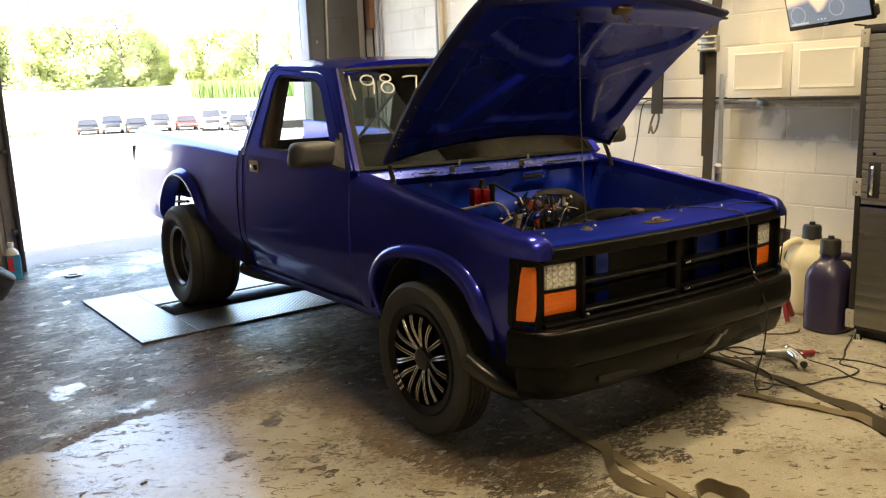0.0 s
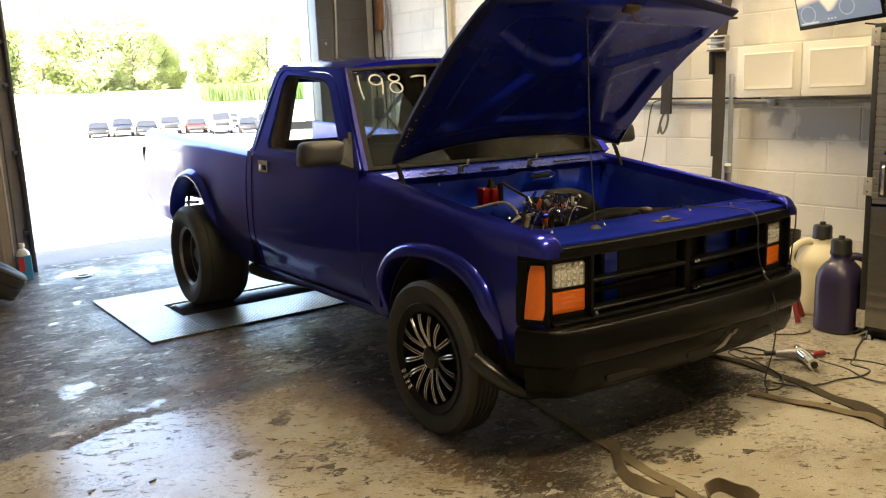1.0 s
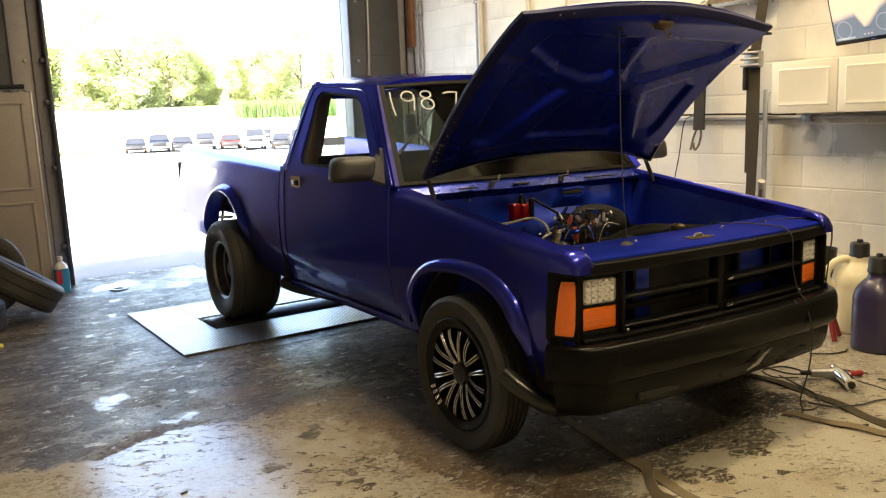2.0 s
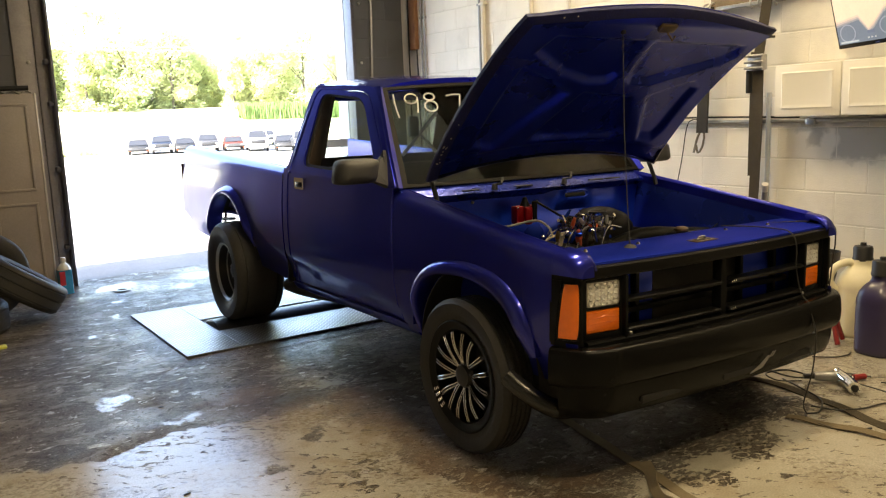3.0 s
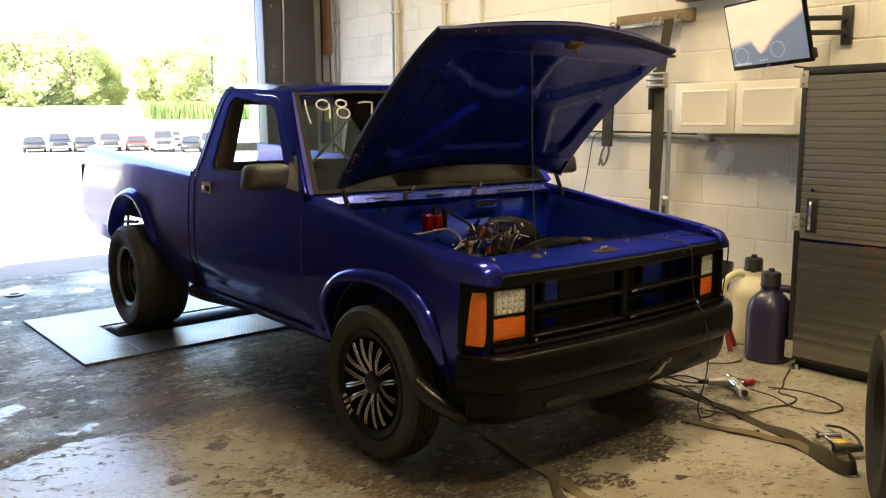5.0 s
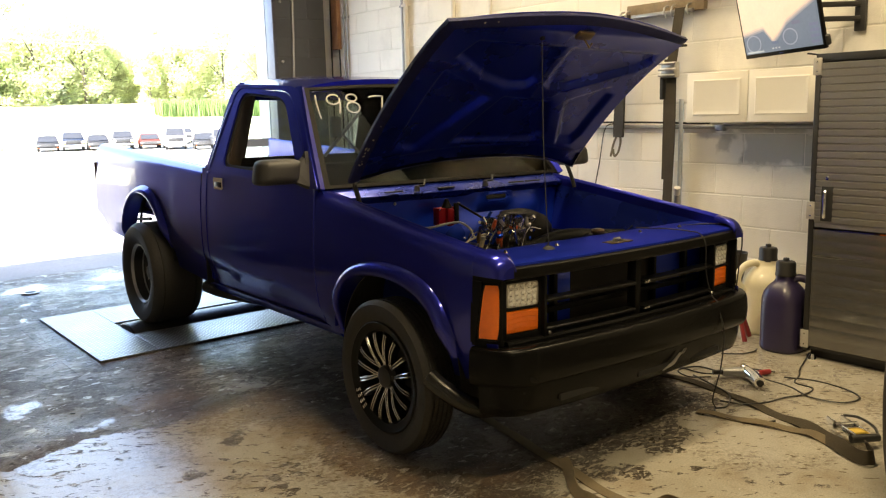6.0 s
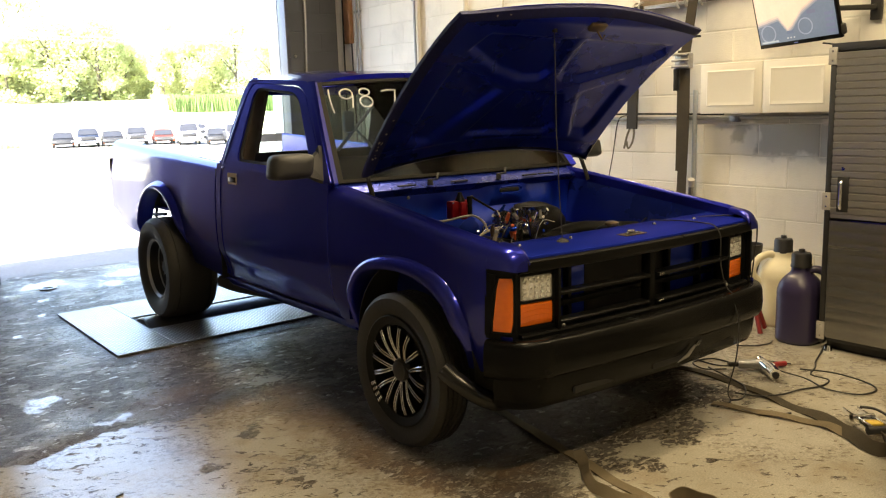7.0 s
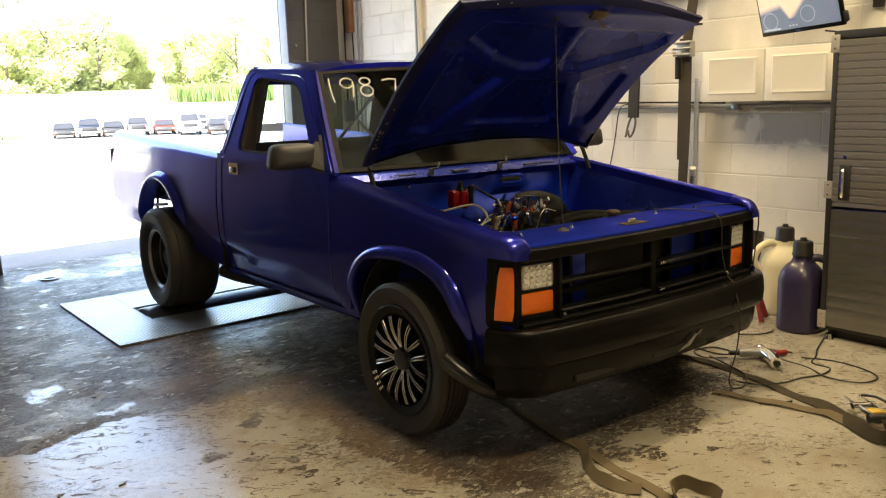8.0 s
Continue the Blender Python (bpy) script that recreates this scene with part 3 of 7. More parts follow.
def front_arch_r(a):
    """Radius of the front wheel opening at a degrees round from the tail side: a square rear shoulder, a long front slope."""
    return lerp(rounded(FLARE_LIP, a), rounded(FLARE_TOP, a), 0.6) * (1 - 0.14 * soft((a - 142) / 22))


FRONT_CUT = [(F_ARCH[0] + front_arch_r(a) * math.cos(radians(a)), F_ARCH[1] + front_arch_r(a) * math.sin(radians(a))) for a in range(0, 181, 3)]


def front_low(y):
    """Lower edge of the fender skin."""
    z = arch_sill_front(y)
    for (ya, za), (yb, zb) in zip(FRONT_CUT, FRONT_CUT[1:]):
        if min(ya, yb) <= y <= max(ya, yb):
            z = max(z, lerp(za, zb, (y - ya) / (yb - ya + 1e-9)))
    return z


def arch_sill_front(y):
    return 0.405 if y < 0 else 0.40


BED_LOW = [(1.935, 0.40), (2.35, 0.43), (3.34, 0.50), (3.55, 0.528), (3.88, 0.55), (3.97, 0.60), (4.06, 0.70)]
for side in (-1, 1):
    ys = sorted(spread(-0.505, 0.612, 30) + [p[0] + 0.0002 for p in FRONT_CUT[::2]] + [-0.4365, 0.4065, 0.411])
    fender = part("fender", side_skin(side, ys, front_low, fender_top, 0.742, 0.10), M_PAINT, truck)
    ys = [-0.616, -0.613, -0.607, -0.598, -0.586, -0.572, -0.556, -0.53, -0.5055]
    part("fender_tip", side_skin(side, ys, lambda y: 0.818 - 0.008 * nose_round(y), fender_top, 0.742, 0.02), M_PAINT, fender)
    cap = [(side * half_width(-0.616, z, fender_top(-0.616)), -0.616, z) for z in spread(0.810, fender_top(-0.616), 10)]
    cap += [(side * 0.70, -0.616, fender_top(-0.616)), (side * 0.70, -0.616, 0.810)]
    cb = bmesh.new()
    cb.faces.new([cb.verts.new(p) for p in cap])
    part("fender_nose", cb, M_PAINT, fender)
    part("fender_lower", bm_sheet([[(side * (half_width(y, z, 9) - 0.002), y, z) for z in spread(0.412, 0.572, 5)] for y in spread(-0.60, -0.5055, 5)], 0.006), M_PAINT, fender)
    r2 = R_ARCH[2] - 0.012
    ys = arch_samples(R_ARCH, r2, 1.968, 4.10)
    part("bed_side", side_skin(side, ys, lambda y: arch_low(y, along(BED_LOW, y), R_ARCH, r2), bed_top, 0.735, 0.40), M_PAINT, truck)

    # bolt-on wheel arch flares
    for arch, lip_x, a0, a1, under in ((F_ARCH, 0.848, 9, 164, 0.80), (R_ARCH, 0.858, 4, 166, 0.80)):
        rows = []
        for i in range(49):
            a = radians(lerp(a0, a1, i / 48))
            ca, sa, rr = math.cos(a), math.sin(a), arch[2]
            out = under + (lip_x - under) * soft(min(i, 48 - i) / 7 + 0.15)
            lip = out
            e = 0.028
            if arch is F_ARCH:
                rr = rounded(FLARE_LIP, math.degrees(a)) + 0.030
                e = rounded(FLARE_TOP, math.degrees(a)) - rr
            prof = [(rr + e + 0.004, under - 0.012), (rr + e, under + 0.006), (rr + e - 0.004, lip - 0.026), (rr + e - 0.014, lip - 0.008),
                    (rr + e - 0.034, lip), (rr - 0.024, lip), (rr - 0.034, lip - 0.008), (rr - 0.040, lip - 0.03), (rr - 0.038, under - 0.05)]
            if arch is R_ARCH:
                prof = [(rr + 0.028, under - 0.012), (rr + 0.022, under + 0.006), (rr + 0.006, lip - 0.016), (rr - 0.008, lip - 0.002),
                        (rr - 0.024, lip), (rr - 0.036, lip - 0.008), (rr - 0.040, lip - 0.03), (rr - 0.038, under - 0.05)]
            rows.append([(side * x, arch[0] + q * ca, arch[1] + q * sa) for q, x in prof])
        part("wheel_arch_flare", bm_sheet(rows, 0.004), M_PAINT, truck, sharp=50)
    # wheel well liners
    rows = []
    for i in range(25):
        a = radians(lerp(-10, 190, i / 24))
        rows.append([(side * x, F_ARCH[0] + 0.42 * math.cos(a), F_ARCH[1] + 0.40 * math.sin(a)) for x in (0.79, 0.68, 0.52)])
    part("wheel_well", bm_sheet(rows, 0.004), M_MATTE, truck)
    part("splash_panel", bm_sheet([[(side * 0.515, y, z) for z in (0.20, 0.45, 0.78)] for y in spread(-0.44, 0.44, 8)], 0.006), M_MATTE, truck)
    rows = []
    for i in range(21):
        a = radians(lerp(38, 186, i / 20))
        rows.append([(side * x, R_ARCH[0] + 0.45 * math.cos(a), R_ARCH[1] + 0.44 * math.sin(a)) for x in (0.795, 0.68, 0.50, 0.42)])
    part("rear_wheel_well", bm_sheet(rows, 0.004), M_MATTE, truck)


# chassis rails and braces seen through the rear wheel arches
for side in (-1, 1):
    part("chassis_brace", bm_tube([(side * 0.60, 3.50, 0.66), (side * 0.60, 4.02, 0.615)], 0.012, 8), M_MATTE, truck)
    for y in (3.70, 3.86):
        part("chassis_brace", bm_tube([(side * 0.60, y + 0.05, 0.55), (side * 0.60, y, 0.70)], 0.011, 8), M_MATTE, truck)

# ---- cab ----
def sgn_pow(c, p):
    return math.copysign(abs(c) ** p, c)


def cab_x(y, z):
    t = (z - 1.06) / 0.50
    return 0.812 - 0.120 * t - 0.03 * t * t


def belt(y):
    return 1.062 + 0.040 * (y - 0.6)


def door_skin(side, y0, y1, z0):
    rows = []
    for y in spread(y0, y1, 14):
        t = belt(y) + 0.03
        row = []
        for i in range(19):
            z = lerp(z0(y), t, i / 18)
            w = min(half_width(y, z, 9) - 0.003, 0.815 - 0.022 * soft((z - 0.98) / 0.12))
            row.append((side * w, y, z))
        rows.append(row)
    return bm_sheet(rows, 0.02)


def loop4(a, b, c, d, r, n=6):
    """A four-cornered outline with rounded corners, in y and z."""
    q = [Vector(p) for p in (a, b, c, d)]
    out = []
    for i in range(4):
        p, e, f = q[i], q[i - 1], q[(i + 1) % 4]
        rr = r[i] if isinstance(r, (list, tuple)) else r
        u, v = (e - p).normalized() * rr, (f - p).normalized() * rr
        for k in range(n + 1):
            t = k / n
            out.append(tuple((1 - t) ** 2 * (p + u) + 2 * t * (1 - t) * p + t * t * (p + v)))
    return out


CAB_OUT = loop4((0.575, 1.065), (0.965, 1.545), (1.745, 1.592), (1.888, 1.100), [0.02, 0.10, 0.09, 0.02])
CAB_MID = loop4((0.645, 1.085), (1.030, 1.524), (1.690, 1.571), (1.840, 1.112), [0.02, 0.11, 0.08, 0.02])
CAB_MID2 = loop4((0.653, 1.085), (1.035, 1.519), (1.683, 1.565), (1.831, 1.112), [0.02, 0.11, 0.08, 0.02])
CAB_IN = loop4((0.775, 1.112), (1.085, 1.494), (1.625, 1.541), (1.668, 1.132), [0.05, 0.10, 0.08, 0.06])
CAB_SEAL = loop4((0.797, 1.125), (1.096, 1.482), (1.610, 1.528), (1.650, 1.146), [0.05, 0.10, 0.08, 0.06])
for side in (-1, 1):
    part("cab_side", bm_frame(CAB_OUT, CAB_MID, lambda y, z: (side * cab_x(y, z), y, z), 0.03), M_PAINT, truck)
    door = part("door", door_skin(side, 0.622, 1.880, lambda y: 0.425), M_PAINT, truck)
    for y in (0.6235, 1.8785):
        part("door_edge", bm_tube([(side * (min(half_width(y, z, 9) - 0.003, 0.815 - 0.022 * soft((z - 0.98) / 0.12)) - 0.0005), y, z) for z in spread(0.43, 1.085, 16)], 0.0034, 8), M_PAINT, door)
    part("door_frame", bm_frame(CAB_MID2, CAB_IN, lambda y, z: (side * (cab_x(y, z) - 0.002), y, z), 0.025), M_PAINT, door)
    part("window_seal", bm_frame(CAB_IN, CAB_SEAL, lambda y, z: (side * (cab_x(y, z) - 0.012), y, z), 0.012), M_MATTE, door)
    rows = []
    for y in spread(1.889, 1.955, 2):
        rows.append([(side * min(half_width(y, z, 9) - 0.001, 0.817 - 0.022 * soft((z - 0.98) / 0.12)), y, z) for z in spread(0.40, 1.115, 14)])
    part("cab_corner", bm_sheet(rows, 0.02), M_PAINT, truck)
    rows = []
    for y in spread(0.50, 1.955, 10):
        rows.append([(side * x, y, z) for x, z in ((0.770, 0.420), (0.764, 0.40), (0.745, 0.375), (0.66, 0.368))])
    part("rocker_sill", bm_sheet(rows, 0.01), M_PAINT, truck)
    # recessed door handle
    hx = side * 0.801
    hb = bm_prism(round_rect(-0.064, 0.064, -0.033, 0.033, 0.008), 0.010, Matrix.Translation((hx, 1.697, 1.034)) @ Matrix(((0, 0, side, 0), (1, 0, 0, 0), (0, 1, 0, 0), (0, 0, 0, 1))), bevel=0.003)
    h = part("door_handle", hb, M_CHROME, door, "worn chrome pull handle")
    part("handle_cup", bm_box(hx - 0.004 * side, hx + 0.0120 * side, 1.650, 1.748, 1.012, 1.044, 0.004), M_BLACK, h)
    # door mirror
    mx = side * 0.93
    out = [(sgn_pow(math.cos(a), 0.36) * 0.104, sgn_pow(math.sin(a), 0.38) * 0.058) for a in [2 * math.pi * k / 36 for k in range(36)]]
    mb = bmesh.new()
    rows = []
    for sc, dy in ((0.30, -0.066), (0.62, -0.062), (0.84, -0.050), (0.96, -0.030), (1.0, -0.005), (1.0, 0.035), (0.96, 0.042)):
        rows.append([(side * (0.966 - u * sc - 0.010 * v / 0.058), 0.655 + dy, 1.149 + v * sc) for u, v in out + out[:1]])
    bm_sheet(rows, 0.0, bm=mb)
    mb.faces.new([mb.verts.new(p) for p in rows[0][:-1]])
    bmesh.ops.remove_doubles(mb, verts=mb.verts, dist=1e-5)
    mirror = part("door_mirror", mb, M_GREYPLASTIC, truck, "faded dark grey plastic mirror housing", sharp=40)
    mg = bmesh.new()
    mg.faces.new([mg.verts.new((side * (0.966 - u * 0.92), 0.690, 1.149 + v * 0.92)) for u, v in out])
    part("mirror_glass", mg, M_CHROME, mirror)
    part("mirror_foot", bm_sheet([[(side * 0.79, 0.66 - w, 1.066), (side * 0.772, 0.715, 1.235 - w)] for w in (0.0, 0.02)] +
                                 [[(side * 0.875, 0.655, 1.10), (side * 0.875, 0.67, 1.165)]], 0.02), M_GREYPLASTIC, mirror)

# roof
rows = []
for i in range(17):
    t = i / 16
    row = []
    for k in range(25):
        u = lerp(-1, 1, k / 24)
        yf, yr = 0.955 - 0.060 * (1 - u * u), 1.725 + 0.035 * (1 - u * u)
        y = lerp(yf, yr, t)
        edge = lerp(1.545, 1.590, t)
        crown = 0.052 * (1 - abs(u) ** 3.4) + 0.012 * math.sin(t * math.pi)
        x = 0.660 * u
        row.append((x, y, edge - 0.010 + crown))
    rows.append(row)
part("roof", bm_sheet(rows, 0.03), M_PAINT, truck)

# windscreen with its rubber surround
WS = lambda u, v: (lerp(0.780, 0.668, v) * u, lerp(0.588 - 0.035 * (1 - u * u), 0.948 - 0.06 * (1 - u * u), v), lerp(1.058, 1.530, v) + 0.026 * (1 - u * u) * v)
ws = part("windscreen", bm_sheet([[WS(lerp(-0.97, 0.97, k / 20), lerp(0.03, 0.97, i / 10)) for k in range(21)] for i in range(11)], 0.004), M_GLASS, truck, "tilted windscreen with white year lettering")
ws.visible_shadow = False
ring_o = [(-1, 0), (1, 0), (1, 1), (-1, 1)]


def ring_pts(s, n=16):
    out = []
    for (a, b), (c, d) in zip(ring_o, ring_o[1:] + ring_o[:1]):
        for k in range(n):
            t = k / n
            u, v = lerp(a, c, t), lerp(b, d, t)
            out.append((u * s[0], 0.5 + (v - 0.5) * s[1]))
    return out


part("windscreen_seal", bm_frame(ring_pts((1.0, 1.0)), ring_pts((0.945, 0.940)), lambda u, v: tuple(Vector(WS(u, v)) + Vector((0, -0.006, 0.006))), 0.012), M_SEAL, ws)
# painted A pillars
for side in (-1, 1):
    rows = []
    for i in range(9):
        v = i / 8
        a, c = Vector(WS(side, v)), Vector((side * cab_x(0, lerp(1.065, 1.545, v)), lerp(0.575, 0.955, v), lerp(1.065, 1.545, v)))
        rows.append([tuple(a + Vector((-side * 0.012, -0.012, 0.004))), tuple(a.lerp(c, 0.6) + Vector((0, -0.016, 0.006))), tuple(c + Vector((0, 0.05, 0)))])
    part("a_pillar", bm_sheet(rows, 0.02), M_PAINT, truck)
    rows = []
    for i in range(9):
        v = i / 8
        z = lerp(1.09, 1.59, v)
        y = lerp(1.868, 1.725, v)
        rows.append([(side * (cab_x(y, z) + 0.001), y - 0.02, z), (side * (cab_x(y, z) - 0.006), y + 0.004, z), (side * (cab_x(y, z) - 0.06), y + 0.02, z), (side * (cab_x(y, z) - 0.13), y + 0.024, z)])
    part("cab_rear_pillar", bm_sheet(rows, 0.012), M_PAINT, truck)
# cab back below and above the rear window
part("cab_back", bm_sheet([[(lerp(-0.78, 0.78, k / 8), 1.935 + 0.01 * (1 - (k / 4 - 1) ** 2), z) for k in range(9)] for z in (0.45, 0.8, 1.13)], 0.012), M_PAINT, truck)
part("rear_header", bm_sheet([[(lerp(-0.62, 0.62, k / 8), y, z) for k in range(9)] for y, z in ((1.765, 1.50), (1.752, 1.60))], 0.012), M_PAINT, truck)
rw = part("rear_window", bm_sheet([[(lerp(-0.62, 0.62, k / 8), y, z) for k in range(9)] for y, z in ((1.872, 1.13), (1.765, 1.50))], 0.004), M_GLASS, truck)
rw.visible_shadow = False
part("rear_window_panel", bm_sheet([[(x, y - 0.02, z) for x in (0.19, 0.40, 0.62)] for y, z in ((1.872, 1.13), (1.765, 1.50))], 0.008), M_DASH, truck, "dark panel behind half of the rear window")
far_glass = part("door_glass", bm_sheet([[(cab_x(y, z) - 0.02, y, z) for y in spread(0.74 + (z - 1.1) * 0.82, 1.68 - (z - 1.1) * 0.45, 6)] for z in spread(1.10, 1.50, 5)], 0.004), M_GLASS, truck)
far_glass.visible_shadow = False

# the white hand-drawn year on the glass: 1 9 8 7
def stroke(pts, w=0.007):
    return [Vector(WS(u, v)) + Vector((0, -0.006, 0.006)) for u, v in pts]


def arc(cu, cv, ru, rv, a0, a1, n=18):
    return [(cu + ru * math.cos(radians(lerp(a0, a1, i / n))), cv + rv * math.sin(radians(lerp(a0, a1, i / n)))) for i in range(n + 1)]


DIGITS = (
    [(-0.910, 0.915), (-0.912, 0.83), (-0.908, 0.74), (-0.900, 0.675)],
    arc(-0.780, 0.860, 0.050, 0.050, 30, 375) + [(-0.737, 0.80), (-0.752, 0.715)],
    arc(-0.633, 0.868, 0.042, 0.036, -90, 265) + arc(-0.636, 0.770, 0.050, 0.054, 95, 450),
    [(-0.492, 0.868), (-0.43, 0.879), (-0.372, 0.872), (-0.392, 0.80), (-0.412, 0.72)],
)
for pts in DIGITS:
    part("painted_digit", bm_tube(stroke(pts), 0.0042, 6), M_PEN, ws, "white hand-drawn window paint")

# cabin inside: floor, dash, bench, wheel, cage bars
part("cab_floor", bm_box(-0.74, 0.74, 0.52, 1.86, 0.42, 0.46), M_DASH, truck)
part("dashboard", bm_sheet([[(x, y, z) for y, z in ((0.63, 1.035), (0.68, 1.045), (0.80, 1.045), (0.86, 1.01), (0.84, 0.80))] for x in spread(-0.74, 0.74, 10)], 0.02), M_DASH, truck)
for side in (-1, 1):
    rows = []
    for v in spread(0, 1, 8):
        z = lerp(1.11, 1.54, v)
        a, b = Vector((side * (cab_x(1.7, z) - 0.035), 1.675, z)), Vector((side * lerp(0.592, 0.532, v), lerp(1.850, 1.755, v), z))
        rows.append([tuple(a), tuple(a.lerp(b, 0.35) + Vector((-side * 0.02, -0.01, 0))), tuple(a.lerp(b, 0.8)), tuple(b)])
    part("pillar_trim", bm_sheet(rows, 0.012), M_PILLAR, truck, "brown moulded pillar trim")
part("cab_back_trim", bm_box(-0.70, 0.70, 1.79, 1.82, 0.50, 1.168, 0.006), M_DASH, truck)
bench = part("bench_seat", bm_box(-0.66, 0.66, 1.10, 1.62, 0.62, 0.78, 0.04, 3), M_DASH, truck)
part("seat_back", bm_box(-0.66, 0.66, 1.56, 1.72, 0.74, 1.12, 0.04, 3, m=None), M_DASH, bench)
part("headrest", bm_box(0.20, 0.48, 1.52, 1.62, 1.10, 1.27, 0.04, 3), M_TAN, bench, "tan headrest")
wheel = bm_lathe([(0.175 + 0.013 * math.cos(radians(a)), 0.013 * math.sin(radians(a))) for a in range(0, 361, 45)], 32, pose(0.36, 0.93, 1.06, -62, 0, 0))
sw = part("steering_wheel", wheel, M_TAN, truck, "tan steering wheel")
part("steering_hub", bm_lathe([(0, -0.02), (0.05, -0.02), (0.05, 0.02), (0, 0.025)], 16, pose(0.36, 0.93, 1.06, -62, 0, 0)), M_DASH, sw)
cage = part("cage_brace", bm_tube([(-0.10, 1.72, 1.16), (0.20, 1.72, 1.46)], 0.011, 8), M_WHITEMETAL, truck, "pale painted cage brace")
part("cage_tie", bm_tube([(0.0, 1.72, 1.32), (0.16, 1.72, 1.16)], 0.009, 8), M_WHITEMETAL, cage)
part("cage_pad", bm_box(-0.05, 0.02, 1.70, 1.74, 1.27, 1.40, 0.015), mat("pale_blue_pad", (0.30, 0.38, 0.42), 0.6), cage)

# ---- load bed ----
part("bed_gap_shield", bm_box(-0.80, 0.80, 1.9555, 1.9635, 0.42, 1.08), M_MATTE, truck)
part("bed_floor", bm_box(-0.73, 0.73, 1.995, 4.06, 0.735, 0.755), M_PAINT, truck)
part("bed_front_wall", bm_box(-0.73, 0.73, 1.970, 1.994, 0.74, 1.10, 0.006), M_PAINT, truck)
for side in (-1, 1):
    part("tail_light", bm_box(side * 0.70, side * 0.812, 4.102, 4.118, 0.79, 1.08, 0.005), M_TAIL, truck, "dark red tail lens")
    part("frame_rail", bm_box(side * 0.36, side * 0.44, -0.3, 3.9, 0.40, 0.50), M_MATTE, truck)
part("rear_axle", bm_tube([(-0.80, BASE_Y, 0.36), (0.80, BASE_Y, 0.36)], 0.045, 12), M_MATTE, truck)
part("axle_housing", bm_lathe([(0, -0.12), (0.08, -0.12), (0.15, -0.04), (0.15, 0.04), (0.08, 0.12), (0, 0.12)], 20, pose(0, BASE_Y, 0.36, 90, 0, 0)), M_MATTE, truck)
part("rear_crossmember", bm_tube([(-0.70, 3.30, 0.62), (0.70, 3.30, 0.62)], 0.02, 8), M_MATTE, truck)
part("exhaust_pipe", bm_tube(smooth_path([(-0.35, 0.6, 0.36), (-0.45, 1.2, 0.34), (-0.62, 1.7, 0.35), (-0.70, 1.98, 0.355), (-0.72, 2.16, 0.36)]), 0.042, 12), M_MATTE, truck)

# ---- wheels ----
def tyre_bm(r, width, bead, m, grooves=4):
    w = width / 2
    prof = [(bead, -w * 0.80), (bead + 0.015, -w * 0.90), (lerp(bead, r, 0.45), -w * 1.0), (lerp(bead, r, 0.8), -w * 0.98), (r - 0.012, -w * 0.88), (r - 0.003, -w * 0.78)]
    n = grooves
    for i in range(n):
        c = lerp(-w * 0.62, w * 0.62, i / (n - 1))
        prof += [(r, c - 0.006), (r - 0.007, c - 0.004), (r - 0.007, c + 0.004), (r, c + 0.006)]
    prof += [(r - 0.003, w * 0.78), (r - 0.012, w * 0.88), (lerp(bead, r, 0.8), w * 0.98), (lerp(bead, r, 0.45), w * 1.0), (bead + 0.015, w * 0.90), (bead, w * 0.80)]
    return bm_lathe(prof, 72, m)


def sipes(r, width, m, tyre):
    """Fine zigzag sipes across the worn tread, thin dark raised hairs on one shared mesh."""
    bm = bm_tube([(0.0003, 0.000, -width * 0.30), (0.0006, 0.006, -width * 0.15), (0.0006, -0.005, 0), (0.0006, 0.006, width * 0.15), (0.0003, 0.0, width * 0.30)], 0.0016, 4)
    me = bpy.data.meshes.new("sipe")
    bm.to_mesh(me)
    bm.free()
    me.materials.append(M_MATTE)
    for i in range(44):
        ob = new("sipe", me)
        ob.parent = tyre
        ob.matrix_local = m @ Matrix.Rotation(2 * math.pi * (i + random.uniform(-0.1, 0.1)) / 44, 4, "Z") @ pose(r - 0.0012, 0, 0)


M_RIMLIP = mat("satin_black_rim", (0.006, 0.006, 0.0055), 0.55, 0, 0.2, 10, rvar=0.08, spec=0.2)


